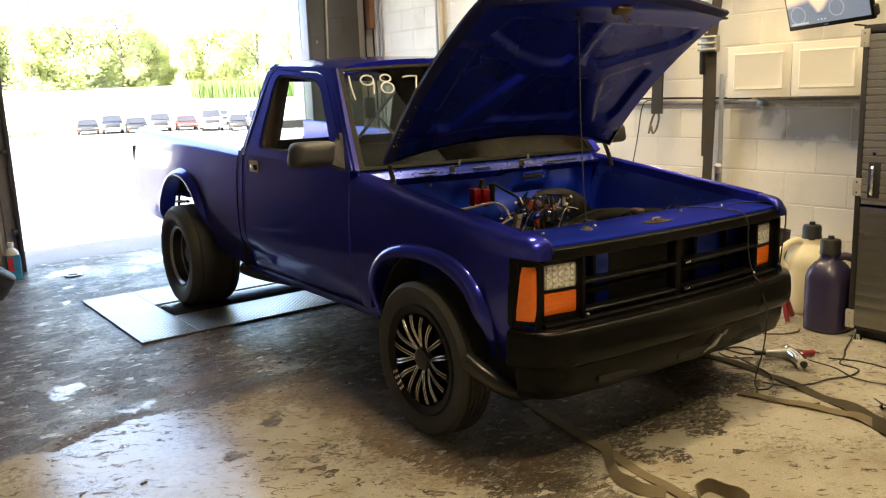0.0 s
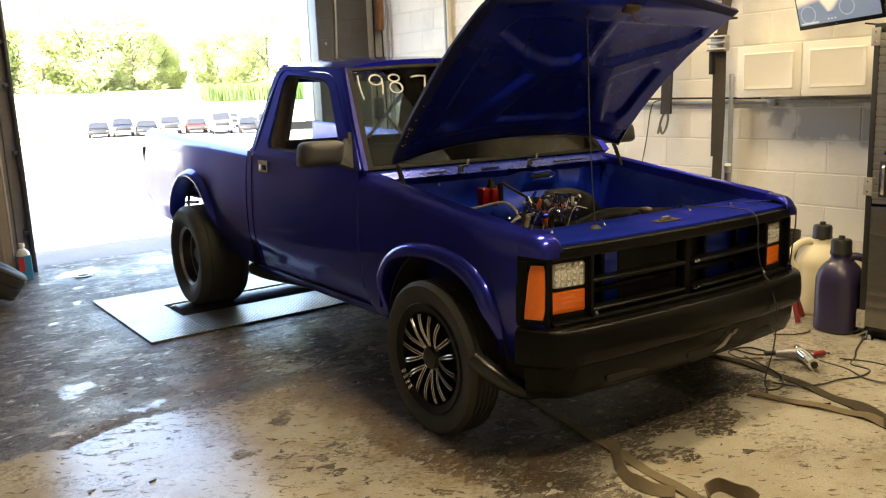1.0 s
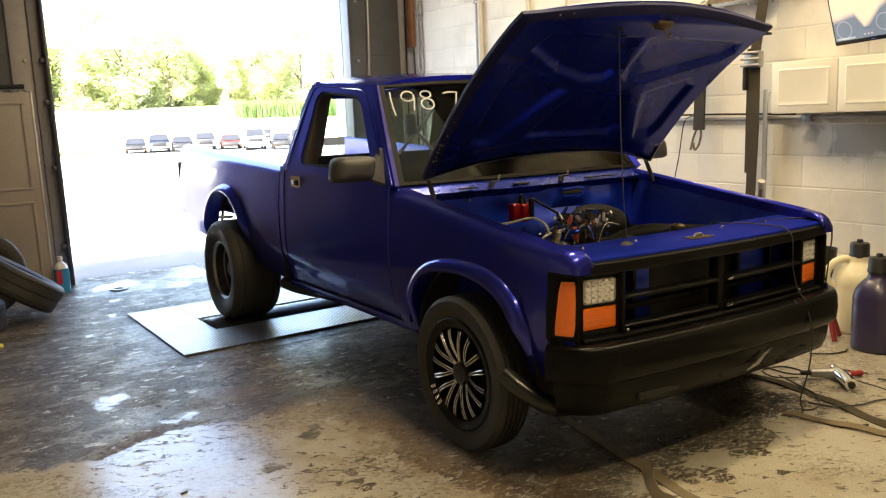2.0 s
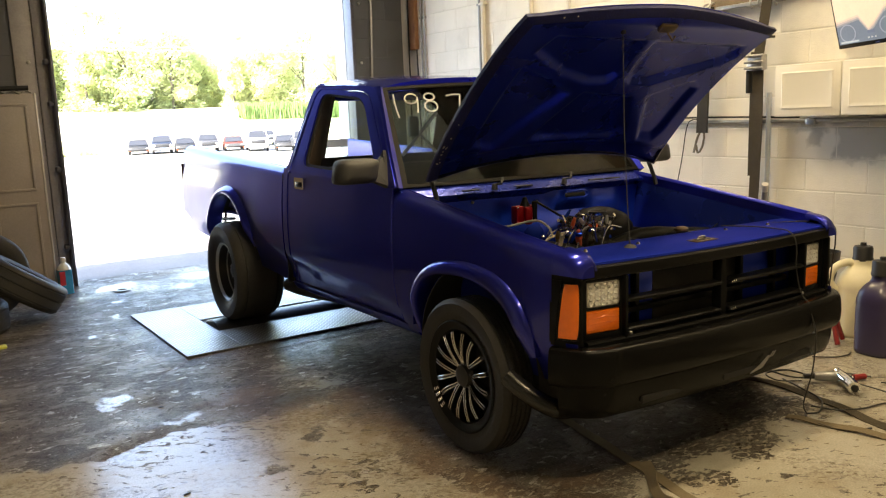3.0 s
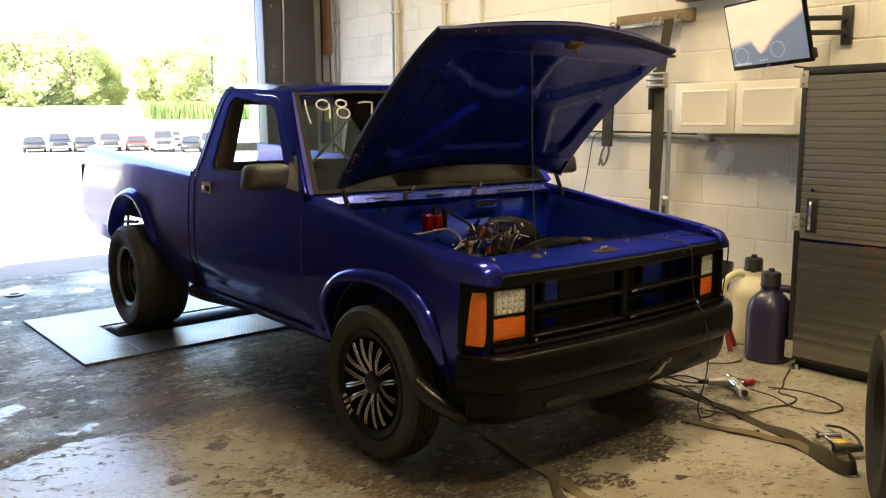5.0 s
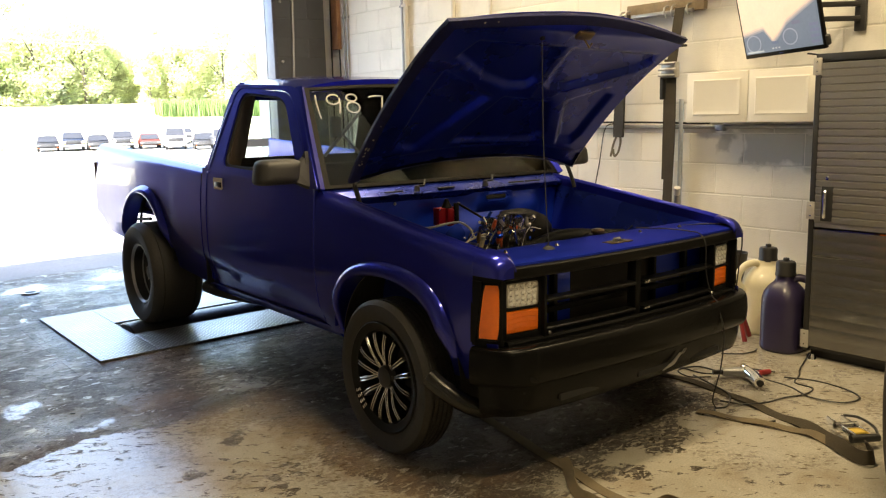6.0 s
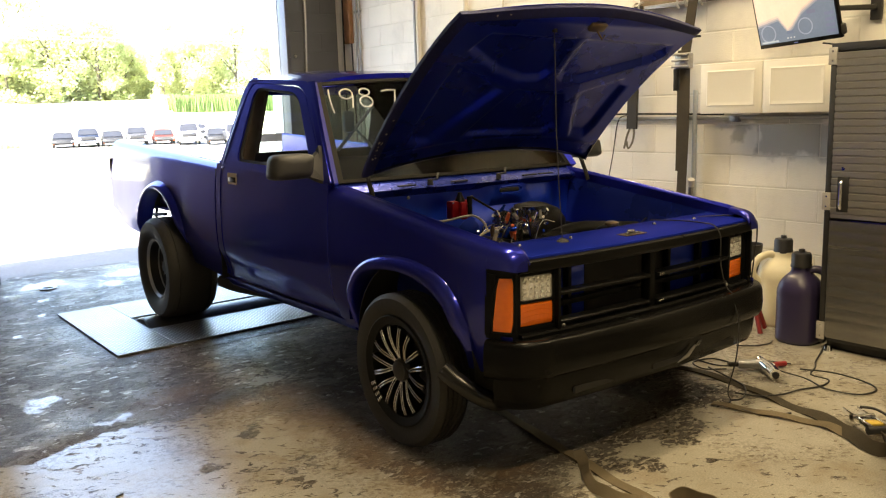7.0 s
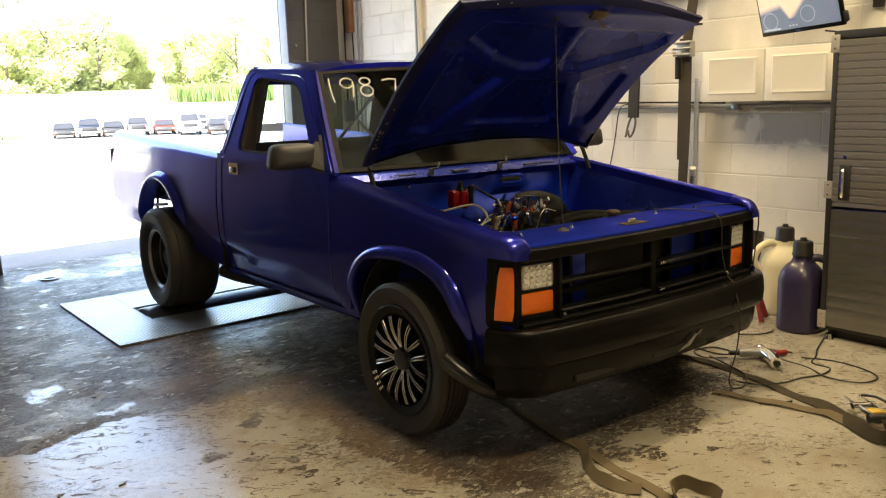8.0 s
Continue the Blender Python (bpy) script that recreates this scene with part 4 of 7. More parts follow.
def wheel_front(side):
    m = pose(side * 0.798, 0.002, 0.325, 0, 90 * side, 0)
    w = part("front_wheel", tyre_bm(0.323, 0.150, 0.228, m, 5), M_RUBBER, truck, "worn black road tyre")
    sipes(0.323, 0.150, m, w)
    m = m @ Matrix.Translation((0, 0, -0.028))
    rim = part("rim", bm_lathe([(0.230, -0.09), (0.230, 0.090), (0.236, 0.096), (0.230, 0.100), (0.222, 0.098), (0.212, 0.092), (0.197, 0.088), (0.191, 0.078), (0.188, 0.05), (0.180, 0.03), (0.176, -0.09)], 64, m), M_RIMLIP, w, "black alloy rim")
    part("brake_disc", bm_lathe([(0, 0.0), (0.14, 0.0), (0.14, 0.012), (0, 0.014)], 40, m), M_MATTE, w)
    # tulip pairs of black spoke arms with thin bright milled edges
    for i in range(8):
        a = math.radians(45 * i + 4)
        for s in (-1, 1):
            rows, edges = [], ([], [])
            for k in range(13):
                t = k / 12
                rad = lerp(0.050, 0.186, t)
                ang = a + s * (0.012 + 0.20 * (1 - (1 - t) ** 3.2))
                z = 0.074 + 0.022 * math.sin(t * math.pi * 0.7)
                hw = lerp(0.0062, 0.0088, t) / rad
                rows.append([(rad * math.cos(ang + o), rad * math.sin(ang + o), z + dz) for o, dz in ((-hw * 1.1, -0.034), (-hw, -0.002), (-hw * 0.55, 0.0), (0, -0.003), (hw * 0.55, 0.0), (hw, -0.002), (hw * 1.1, -0.034))])
                for q, o in zip(edges, (-0.80, 0.80)):
                    q.append((rad * math.cos(ang + o * hw), rad * math.sin(ang + o * hw), z))
            bm = bm_sheet(rows)
            bmesh.ops.transform(bm, matrix=m, verts=bm.verts)
            sp = part("spoke", bm, M_RIM, w)
            for q in edges:
                part("machined_edge", bm_tube([m @ Vector(p) for p in q], 0.0027, 6), M_ALLOY, sp, "bright milled spoke edge")
    for k in range(4):
        for j in range(3):
            q = radians(118 + 7 * k)
            part("balance_weight", bm_box(-0.004, 0.004, -0.007, 0.007, 0, 0.003, 0.001, m=m @ pose((0.196 + 0.011 * j) * math.cos(q), (0.196 + 0.011 * j) * math.sin(q), 0.0935 + 0.002 * j, 0, 0, math.degrees(q))), M_ALLOY, rim)
    hub = part("hub_cap", bm_lathe([(0, 0.088), (0.030, 0.090), (0.044, 0.086), (0.050, 0.070), (0.057, 0.062), (0.060, 0.02)], 32, m), M_RIM, w)
    for k in range(5):
        q = m @ pose(0.043 * math.cos(k * 1.2566), 0.043 * math.sin(k * 1.2566), 0.060)
        part("lug_nut", bm_lathe([(0, 0.018), (0.006, 0.016), (0.008, 0.0)], 6, q), M_CHROME, hub)
    return w


def wheel_rear(side):
    m = pose(side * 0.772, BASE_Y, 0.372, 0, 90 * side, 0)
    w = part("rear_wheel", tyre_bm(0.345, 0.335, 0.205, m, 2), M_RUBBER, truck, "wide black drag tyre on the rollers")
    rim = part("rim", bm_lathe([(0.208, -0.12), (0.208, 0.125), (0.214, 0.136), (0.206, 0.142), (0.196, 0.134), (0.188, 0.118), (0.182, 0.06), (0.168, 0.035), (0.10, 0.030), (0.085, 0.048), (0.050, 0.052), (0.046, 0.085), (0.030, 0.092), (0, 0.092)], 56, m), M_RIM, w, "deep black steel rim")
    part("rim_lip", bm_lathe([(0.190, 0.1245), (0.196, 0.1365), (0.1985, 0.1395), (0.2005, 0.1410), (0.1965, 0.1425), (0.1905, 0.1360), (0.1865, 0.1250), (0.190, 0.1245)], 56, m), M_STEEL, rim, "worn bright lip edge")
    part("rim_bead", bm_lathe([(0.1825, 0.064), (0.1805, 0.070), (0.1785, 0.066), (0.1790, 0.060), (0.1825, 0.064)], 56, m), M_STEEL, rim)
    for k in range(10):
        a = k * math.pi / 5
        part("vent_slot", bm_box(-0.014, 0.014, -0.026, 0.026, -0.002, 0.012, 0.004, m=m @ pose(0.135 * math.cos(a), 0.135 * math.sin(a), 0.022, 0, 0, math.degrees(a))), M_MATTE, rim)
    for k in range(5):
        a = k * 2 * math.pi / 5
        part("lug_nut", bm_lathe([(0, 0.034), (0.008, 0.031), (0.0105, 0.0)], 6, m @ pose(0.066 * math.cos(a), 0.066 * math.sin(a), 0.048)), M_CHROME, rim)
    return w


for side in (-1, 1):
    wheel_front(side)
    wheel_rear(side)

# ---- nose: header panel, grille, lamps, bumper ----
def nose_y(x):
    return -0.598 - 0.034 * (1 - (x / 0.70) ** 2)


hdr = []
for k in range(29):
    x = lerp(-0.724, 0.724, k / 28)
    f = nose_y(x)
    hdr.append([(x, f + 0.012, 0.840), (x, f + 0.003, 0.847), (x, f + 0.005, 0.855), (x, f + 0.020, 0.860), (x, -0.50, 0.863), (x, -0.40, 0.866), (x, -0.362, 0.867), (x, -0.348, 0.861), (x, -0.346, 0.79)])
header = part("header_panel", bm_sheet(hdr, 0.006), M_HEADER, truck, "satin blue painted header panel")
part("latch_plate", bm_box(-0.10, 0.03, -0.560, -0.505, 0.859, 0.8655, 0.002), M_BRASS, header, "worn yellowed latch plate")
part("latch_slot", bm_box(-0.075, 0.005, -0.545, -0.52, 0.8635, 0.867, 0.001), M_MATTE, header)
part("latch_loop", bm_tube([(-0.06, -0.53, 0.866), (-0.055, -0.53, 0.876), (-0.02, -0.53, 0.876), (-0.015, -0.53, 0.866)], 0.005, 6), M_STEEL, header)
part("rod_seat", bm_lathe([(0, 0.012), (0.012, 0.012), (0.022, 0.004), (0.026, 0)], 20, pose(-0.375, -0.47, 0.8635)), M_MATTE, header)
for x, y in ((-0.30, -0.44), (0.24, -0.43), (-0.57, -0.43), (0.5, -0.45)):
    part("header_bolt", bm_lathe([(0, 0.010), (0.005, 0.009), (0.010, 0)], 6, pose(x, y, 0.8645)), M_CHROME, header)

def across(prof, x0, x1, n=24):
    """A plastic moulding across the nose: a profile of (forward, height) drawn along its curve."""
    return bm_sheet([[(x, nose_y(x) - dy, z) for dy, z in prof] for x in spread(x0, x1, n)], 0.005)


grille = part("grille_surround", across(((-0.020, 0.848), (-0.002, 0.845), (0.007, 0.838), (0.010, 0.812), (0.004, 0.800), (-0.014, 0.794), (-0.06, 0.792)), -0.722, 0.722, 28), M_BLACK, truck, "black plastic grille surround")
part("grille_lower_bar", across(((-0.06, 0.572), (0.000, 0.570), (0.006, 0.562), (0.004, 0.548), (-0.06, 0.545)), -0.715, 0.715, 28), M_BLACK, grille)
for z in (0.700, 0.590):
    for x0, x1, dy in ((-0.535, -0.022, -0.010), (0.022, 0.535, 0.0)):
        part("grille_bar", across(((-0.06, z + 0.006), (dy - 0.004, z + 0.006), (dy + 0.002, z + 0.001), (dy, z - 0.008), (-0.06, z - 0.010)), x0, x1, 12), M_BLACK, grille)
part("grille_post", bm_box(-0.018, 0.018, -0.616, -0.57, 0.556, 0.796, 0.005), M_BLACK, grille)
for z in (0.703, 0.592):
    for dx in (0.018, 0.030, 0.041):
        part("grille_clip", bm_lathe([(0, 0.008), (0.0045, 0.007), (0.006, 0.0)], 8, pose(dx, -0.634, z - 0.004 + dx * 0.1, 90, 0, 0)), M_CHROME, grille)
for side in (-1, 1):
    part("grille_end", bm_box(side * 0.530, side * 0.546, -0.616, -0.54, 0.555, 0.796, 0.004), M_BLACK, grille)
    part("grille_screw", bm_lathe([(0, 0.006), (0.005, 0.005), (0.008, 0.0)], 10, pose(side * 0.520, -0.618, 0.580, 90, 0, 0)), M_STEEL, grille)
    # lamp bezel, swept back round the square lamp and the signal below
    sweep = Matrix(((1, 0, 0, 0), (0.136 * side, 1, 0, -0.5965 - 0.0748), (0, 0, 1, 0), (0, 0, 0, 1)))
    bz = bmesh.new()
    for a, b, c, d in ((0.540, 0.553, 0.566, 0.794), (0.699, 0.738, 0.566, 0.794), (0.553, 0.699, 0.566, 0.592), (0.553, 0.699, 0.679, 0.689), (0.553, 0.699, 0.781, 0.794)):
        bm_box(side * a, side * b, 0.0, 0.05, c, d, 0.003, bm=bz, m=sweep)
    bezel = part("lamp_bezel", bz, M_BLACK, truck, "black lamp surround")
    led = part("headlight", bm_box(side * 0.555, side * 0.697, 0.006, 0.04, 0.690, 0.780, 0.007, 3, m=sweep), M_LENS, bezel, "clear square LED headlight")
    part("lens_rim", bm_frame(round_rect(0.555, 0.697, 0.690, 0.780, 0.012), round_rect(0.561, 0.691, 0.696, 0.774, 0.010), lambda x, z: tuple(sweep @ Vector((side * x, 0.0035, z))), 0.003), M_STEEL, led)
    for i in range(4):
        for j in range(5):
            q = sweep @ Matrix.Translation((side * (0.5735 + 0.0262 * j), 0.0058, 0.7030 + 0.0212 * i)) @ Matrix.Rotation(radians(90), 4, "X")
            part("reflector", bm_lathe([(0.0118, 0.0005), (0.0105, 0.0050), (0.0065, 0.0012), (0.0022, 0.0004), (0, 0.0030)], 6, q), M_REFLECT, led)
    sig = part("turn_signal", bm_box(side * 0.552, side * 0.700, 0.002, 0.04, 0.592, 0.679, 0.008, 3, m=sweep), M_AMBER, bezel, "amber ribbed turn signal")
    for k in range(4):
        z = lerp(0.606, 0.665, k / 3)
        part("lens_rib", bm_tube([sweep @ Vector((side * lerp(0.562, 0.690, u), 0.0025, z + 0.006 * math.sin(u * math.pi))) for u in spread(0, 1, 8)], 0.0022, 5), M_AMBER, sig)
    # wrap-round side marker on the corner, in a black frame
    rows = []
    for i in range(11):
        k = i / 10
        z = lerp(0.586, 0.790, k)
        c = 0.007 * max(0, 1 - min(i, 10 - i) / 1.5)
        f, b = 0.7480 + c, -0.520 - 0.030 * k - c
        rows.append([(side * (x - 0.006 * k), y, z) for x, y in ((f, lerp(-0.592, -0.586, c / 0.01)), (0.758, -0.588), (0.768, -0.578), (0.777, -0.566), (0.786, lerp(-0.556, b, 0.4)), (0.795, b))])
    mk = part("side_marker", bm_sheet(rows, 0.004), M_AMBER, truck, "orange wrap-round marker lamp")
    lip = [rows[0][1:-1], [r[-1] for r in rows], rows[-1][-2:0:-1], [r[0] for r in rows[::-1]]]
    loop = [Vector(p) + Vector((side * 0.0015, -0.0015, 0)) for run in lip for p in run]
    part("marker_rim", bm_tube(loop + loop[:1], 0.0034, 6, cap=False), M_BLACK, mk)
    for z0, z1 in ((0.560, 0.583), (0.793, 0.822)):
        trim = bm_sheet([[(side * (x - 0.004), y + 0.002, z) for x, y in ((0.733, -0.596), (0.75, -0.594), (0.764, -0.586), (0.777, -0.572), (0.79, -0.555), (0.806, -0.500))] for z in (z0, z1)], 0.004)
        part("marker_trim", trim, M_BLACK, mk)
    part("marker_edge", bm_sheet([[(side * (x - 0.006 * k), y, lerp(0.572, 0.800, k)) for x, y in ((0.797, -0.5175 - 0.030 * k), (0.802, -0.515 - 0.030 * k), (0.808, -0.498))] for k in spread(0, 1, 4)], 0.004), M_BLACK, mk)
    part("marker_edge", bm_sheet([[(side * x, y, z) for x, y in ((0.732, -0.570), (0.735, -0.596), (0.743, -0.597), (0.7485, -0.590))] for z in (0.57, 0.68, 0.800)], 0.003), M_BLACK, mk)

# radiator and core panels behind the grille
part("radiator", bm_box(-0.28, 0.22, -0.50, -0.44, 0.42, 0.80, 0.006), M_MATTE, truck, "black finned radiator")
for x0, x1 in ((-0.66, -0.284), (0.224, 0.66)):
    part("core_panel", bm_box(x0, x1, -0.50, -0.48, 0.54, 0.83), M_BAY, truck, "blue painted core support panel")
for x in (-0.395, 0.222, 0.445):
    part("core_brace", bm_box(x - 0.010, x + 0.010, -0.53, -0.501, 0.54, 0.80, 0.003), M_BLACK, grille)
part("core_crossbar", bm_box(-0.52, 0.52, -0.54, -0.505, 0.628, 0.650, 0.003), M_BLACK, grille)
part("fan_shroud", bm_box(-0.40, 0.40, -0.335, -0.24, 0.45, 0.835, 0.03), M_BLACK, truck)
part("radiator_cap", bm_lathe([(0, 0.025), (0.02, 0.025), (0.030, 0.018), (0.030, 0.008), (0.022, 0.006), (0.022, -0.04)], 24, pose(0.075, -0.33, 0.862)), M_BRASS, truck)

# bumper and lower air dam
def bump_y(x, front):
    u = abs(x) / 0.835
    return front + 0.05 * u ** 2


def bumper_path(w, front, back, r):
    """The bumper's line in plan: across the nose, round the corner, back along the side."""
    half = [(x, bump_y(x, front)) for x in spread(0, w - r, 18)]
    cy = half[-1][1] + r
    half += [(w - r + r * math.sin(radians(a)), cy - r * math.cos(radians(a))) for a in range(10, 91, 10) if cy - r * math.cos(radians(a)) < back - 0.006]
    half += [(w + 0.003, back)]
    return [(-x, y) for x, y in half[:0:-1]] + half


def wrap(path, prof):
    rows = []
    for i, (x, y) in enumerate(path):
        a, b = path[max(i - 1, 0)], path[min(i + 1, len(path) - 1)]
        n = Vector((-(b[1] - a[1]), b[0] - a[0], 0)).normalized()
        rows.append([(x + n.x * d, y + n.y * d, z) for d, z in prof])
    return rows


prof = ((0.09, 0.552), (0.034, 0.560), (0.014, 0.558), (0.005, 0.549), (0.0, 0.532), (-0.004, 0.48), (-0.001, 0.438), (0.008, 0.420), (0.03, 0.414), (0.05, 0.412))
bumper = part("front_bumper", bm_sheet(wrap(bumper_path(0.836, -0.722, -0.527, 0.20), prof), 0.006), M_BUMPER, truck, "plain black plastic front bumper", sharp=50)
prof = ((0.0, 0.416), (0.003, 0.37), (0.010, 0.33), (0.022, 0.300), (0.04, 0.288), (0.08, 0.288))
dam = part("air_dam", bm_sheet(wrap(bumper_path(0.800, -0.694, -0.535, 0.17), prof), 0.006), M_BUMPER, truck, "black lower air dam with slots")
for x0, x1 in ((-0.52, -0.30), (-0.08, 0.12), (0.28, 0.50)):
    yy = bump_y((x0 + x1) / 2, -0.694) - 0.014
    part("dam_slot", bm_box(x0, x1, yy + 0.018, yy + 0.05, 0.325, 0.352, 0.006), M_MATTE, dam)
part("dam_bracket", bm_prism([(0.0, 0.0), (0.075, 0.012), (0.125, 0.052), (0.115, 0.056), (0.06, 0.024)], 0.004, Matrix.Translation((0.06, bump_y(0.10, -0.694) - 0.008, 0.330)) @ Matrix.Rotation(radians(90), 4, "X")), M_GALV, dam, "bare metal bracket showing")
for x in (0.20, 0.215):
    part("dam_scrape", bm_tube([(x, bump_y(x, -0.694) - 0.002, 0.372), (x + 0.02, bump_y(x, -0.694) - 0.002, 0.392)], 0.002, 5), M_STEEL, dam, "pale scrape")
part("brake_duct", bm_tube(smooth_path([(-0.872, -0.330, 0.412), (-0.848, -0.385, 0.372), (-0.806, -0.440, 0.330), (-0.755, -0.485, 0.302), (-0.70, -0.505, 0.300)]), 0.036, 18), M_DUCT, truck, "glossy black curved duct")

# ---- engine bay ----
for side in (-1, 1):
    rows = [[(side * x, y, z * 1.0 + (fender_top(y) - 0.95) * k) for x, z, k in ((0.735, 0.90, 1), (0.715, 0.86, 0.9), (0.68, 0.72, 0.4), (0.60, 0.55, 0), (0.42, 0.50, 0))] for y in spread(-0.40, 0.60, 16)]
    part("inner_fender", bm_sheet(rows, 0.006), M_UNDER, truck)
    part("hinge_arm", bm_tube([(side * 0.70, 0.385, 0.99), (side * 0.70, 0.405, 1.04), (side * 0.70, 0.425, 1.08), (side * 0.69, 0.44, 1.125)], 0.011, 8), M_MATTE, truck, "black hood hinge arm")
rows = []
for i in range(15):
    z = lerp(0.50, 1.00, i / 14)
    row = []
    for k in range(41):
        x = lerp(-0.72, 0.72, k / 40)
        y = 0.50 - 0.06 * math.exp(-((x - 0.10) / 0.28) ** 4) * soft((0.93 - z) / 0.15) + 0.05 * (x / 0.72) ** 2
        y -= 0.03 * math.exp(-((x - 0.42) / 0.12) ** 6 - ((z - 0.90) / 0.06) ** 6)
        y -= 0.026 * soft((0.335 - x) / 0.03) * soft((z - 0.895) / 0.03) * soft((x + 0.02) / 0.10)
        row.append((x, y, z))
    rows.append(row)
firewall = part("firewall", bm_sheet(rows, 0.008), M_BAY, truck)
cowl = []
for k in range(33):
    x = lerp(-0.78, 0.78, k / 32)
    u2 = (x / 0.78) ** 2
    yb, zb = 0.588 - 0.035 * (1 - u2), 1.062
    cowl.append([(x, 0.49 + 0.05 * (x / 0.72) ** 2, 0.985), (x, 0.465 + 0.05 * u2, 1.005), (x, 0.455 + 0.06 * u2, 1.02), (x, lerp(0.455 + 0.06 * u2, yb + 0.012, 0.6), 1.04), (x, max(yb + 0.012, 0.47 + 0.06 * u2), zb)])
cowl = part("cowl_panel", bm_sheet(cowl, 0.005), M_UNDER, truck)
for x in (-0.32, 0.12):
    arm = part("wiper_pivot", bm_lathe([(0, 0.03), (0.012, 0.028), (0.016, 0)], 12, pose(x, 0.47, 1.03)), M_MATTE, cowl)
    part("wiper_arm", bm_tube([(x, 0.47, 1.055), (x + 0.02, 0.44, 1.06), (x + 0.05, 0.47, 1.085)], 0.006, 6), M_MATTE, arm)
for i, x in enumerate((-0.50, -0.18, 0.30, 0.42)):
    part("cowl_vent", bm_box(x, x + 0.10, 0.472, 0.492, 1.032, 1.040, 0.003), M_MATTE, cowl)

part("firewall_slot", bm_box(0.105, 0.235, 0.436, 0.452, 0.962, 0.984, 0.006), M_MATTE, firewall)
part("slot_flange", bm_tube(smooth_path([(0.11, 0.438, 0.990), (0.22, 0.438, 0.992), (0.250, 0.438, 0.973), (0.22, 0.438, 0.955), (0.11, 0.438, 0.957)]), 0.005, 6), M_BAY, firewall)
for x, z in ((-0.60, 0.955), (-0.43, 0.975), (-0.05, 0.95), (0.45, 0.93)):
    part("firewall_bolt", bm_lathe([(0, 0.008), (0.006, 0.007), (0.009, 0)], 6, pose(x, 0.485 + 0.05 * (x / 0.72) ** 2, z, 90, 0, 0)), M_STEEL, firewall)
eng = part("engine_block", bm_box(-0.22, 0.24, -0.22, 0.38, 0.42, 0.70, 0.03), M_MATTE, truck, "dark engine block")
for side in (-1, 1):
    part("valve_cover", bm_box(-0.07, 0.07, -0.24, 0.26, -0.05, 0.05, 0.02, 3, m=pose(0.02 + side * 0.20, 0.05, 0.715, 0, 28 * side, 0)), M_BLACK, eng)
intake = part("intake_manifold", bm_box(-0.09, 0.13, -0.16, 0.24, 0.70, 0.775, 0.02, 3), M_CAST, eng, "bright cast intake manifold")
carb = part("carburettor", bm_box(-0.055, 0.095, -0.045, 0.145, 0.775, 0.838, 0.012, 3), M_CAST, eng, "bright alloy carburettor")
for x, y, r, h in ((-0.03, 0.0, 0.034, 0.05), (0.07, 0.0, 0.034, 0.05), (-0.03, 0.10, 0.034, 0.05), (0.07, 0.10, 0.034, 0.05)):
    part("carb_throat", bm_lathe([(r - 0.006, -0.02), (r - 0.006, 0.03), (r, 0.03), (r, 0)], 20, pose(x, y, 0.848)), M_CAST, carb)
for x, y, z, r, h, mt in ((-0.13, -0.05, 0.845, 0.013, 0.050, M_ORANGE), (-0.21, -0.14, 0.80, 0.011, 0.045, M_BLUEFIT), (-0.26, -0.10, 0.80, 0.014, 0.05, M_BRASS), (-0.02, 0.12, 0.865, 0.011, 0.05, M_BLUEFIT), (-0.185, -0.17, 0.785, 0.009, 0.035, M_ORANGE), (-0.06, -0.12, 0.83, 0.010, 0.045, M_CHROME), (0.0, -0.10, 0.84, 0.009, 0.05, M_CHROME), (0.06, -0.08, 0.85, 0.011, 0.04, M_STEEL), (-0.10, 0.02, 0.85, 0.008, 0.05, M_CHROME), (0.12, 0.02, 0.84, 0.012, 0.035, M_STEEL)):
    r *= 0.72
    part("fuel_fitting", bm_lathe([(0, h), (r * 0.8, h), (r * 0.8, h * 0.72), (r, h * 0.70), (r, h * 0.25), (r * 0.7, h * 0.22), (r * 0.7, 0), (0, 0)], 8, pose(x, y, z, random.uniform(-25, 25), random.uniform(-25, 25), 0)), mt, carb)
for x, y in ((-0.06, -0.05), (0.10, 0.15), (0.02, -0.02)):
    part("carb_stud", bm_tube([(x, y, 0.84), (x, y, 0.895)], 0.004, 6), M_CHROME, carb)
for i in range(9):
    a = Vector((random.uniform(-0.30, -0.05), random.uniform(-0.22, 0.05), random.uniform(0.74, 0.80)))
    b = Vector((random.uniform(-0.05, 0.16), random.uniform(-0.15, 0.2), random.uniform(0.80, 0.86)))
    part("fuel_line", bm_tube(smooth_path([a, a.lerp(b, 0.4) + Vector((0, 0, random.uniform(0.03, 0.07))), b]), 0.0028, 6), (M_CHROME, M_HOSE, M_BLACK)[i % 3], carb)
carb.location = (-0.05, 0.13, 0.022)
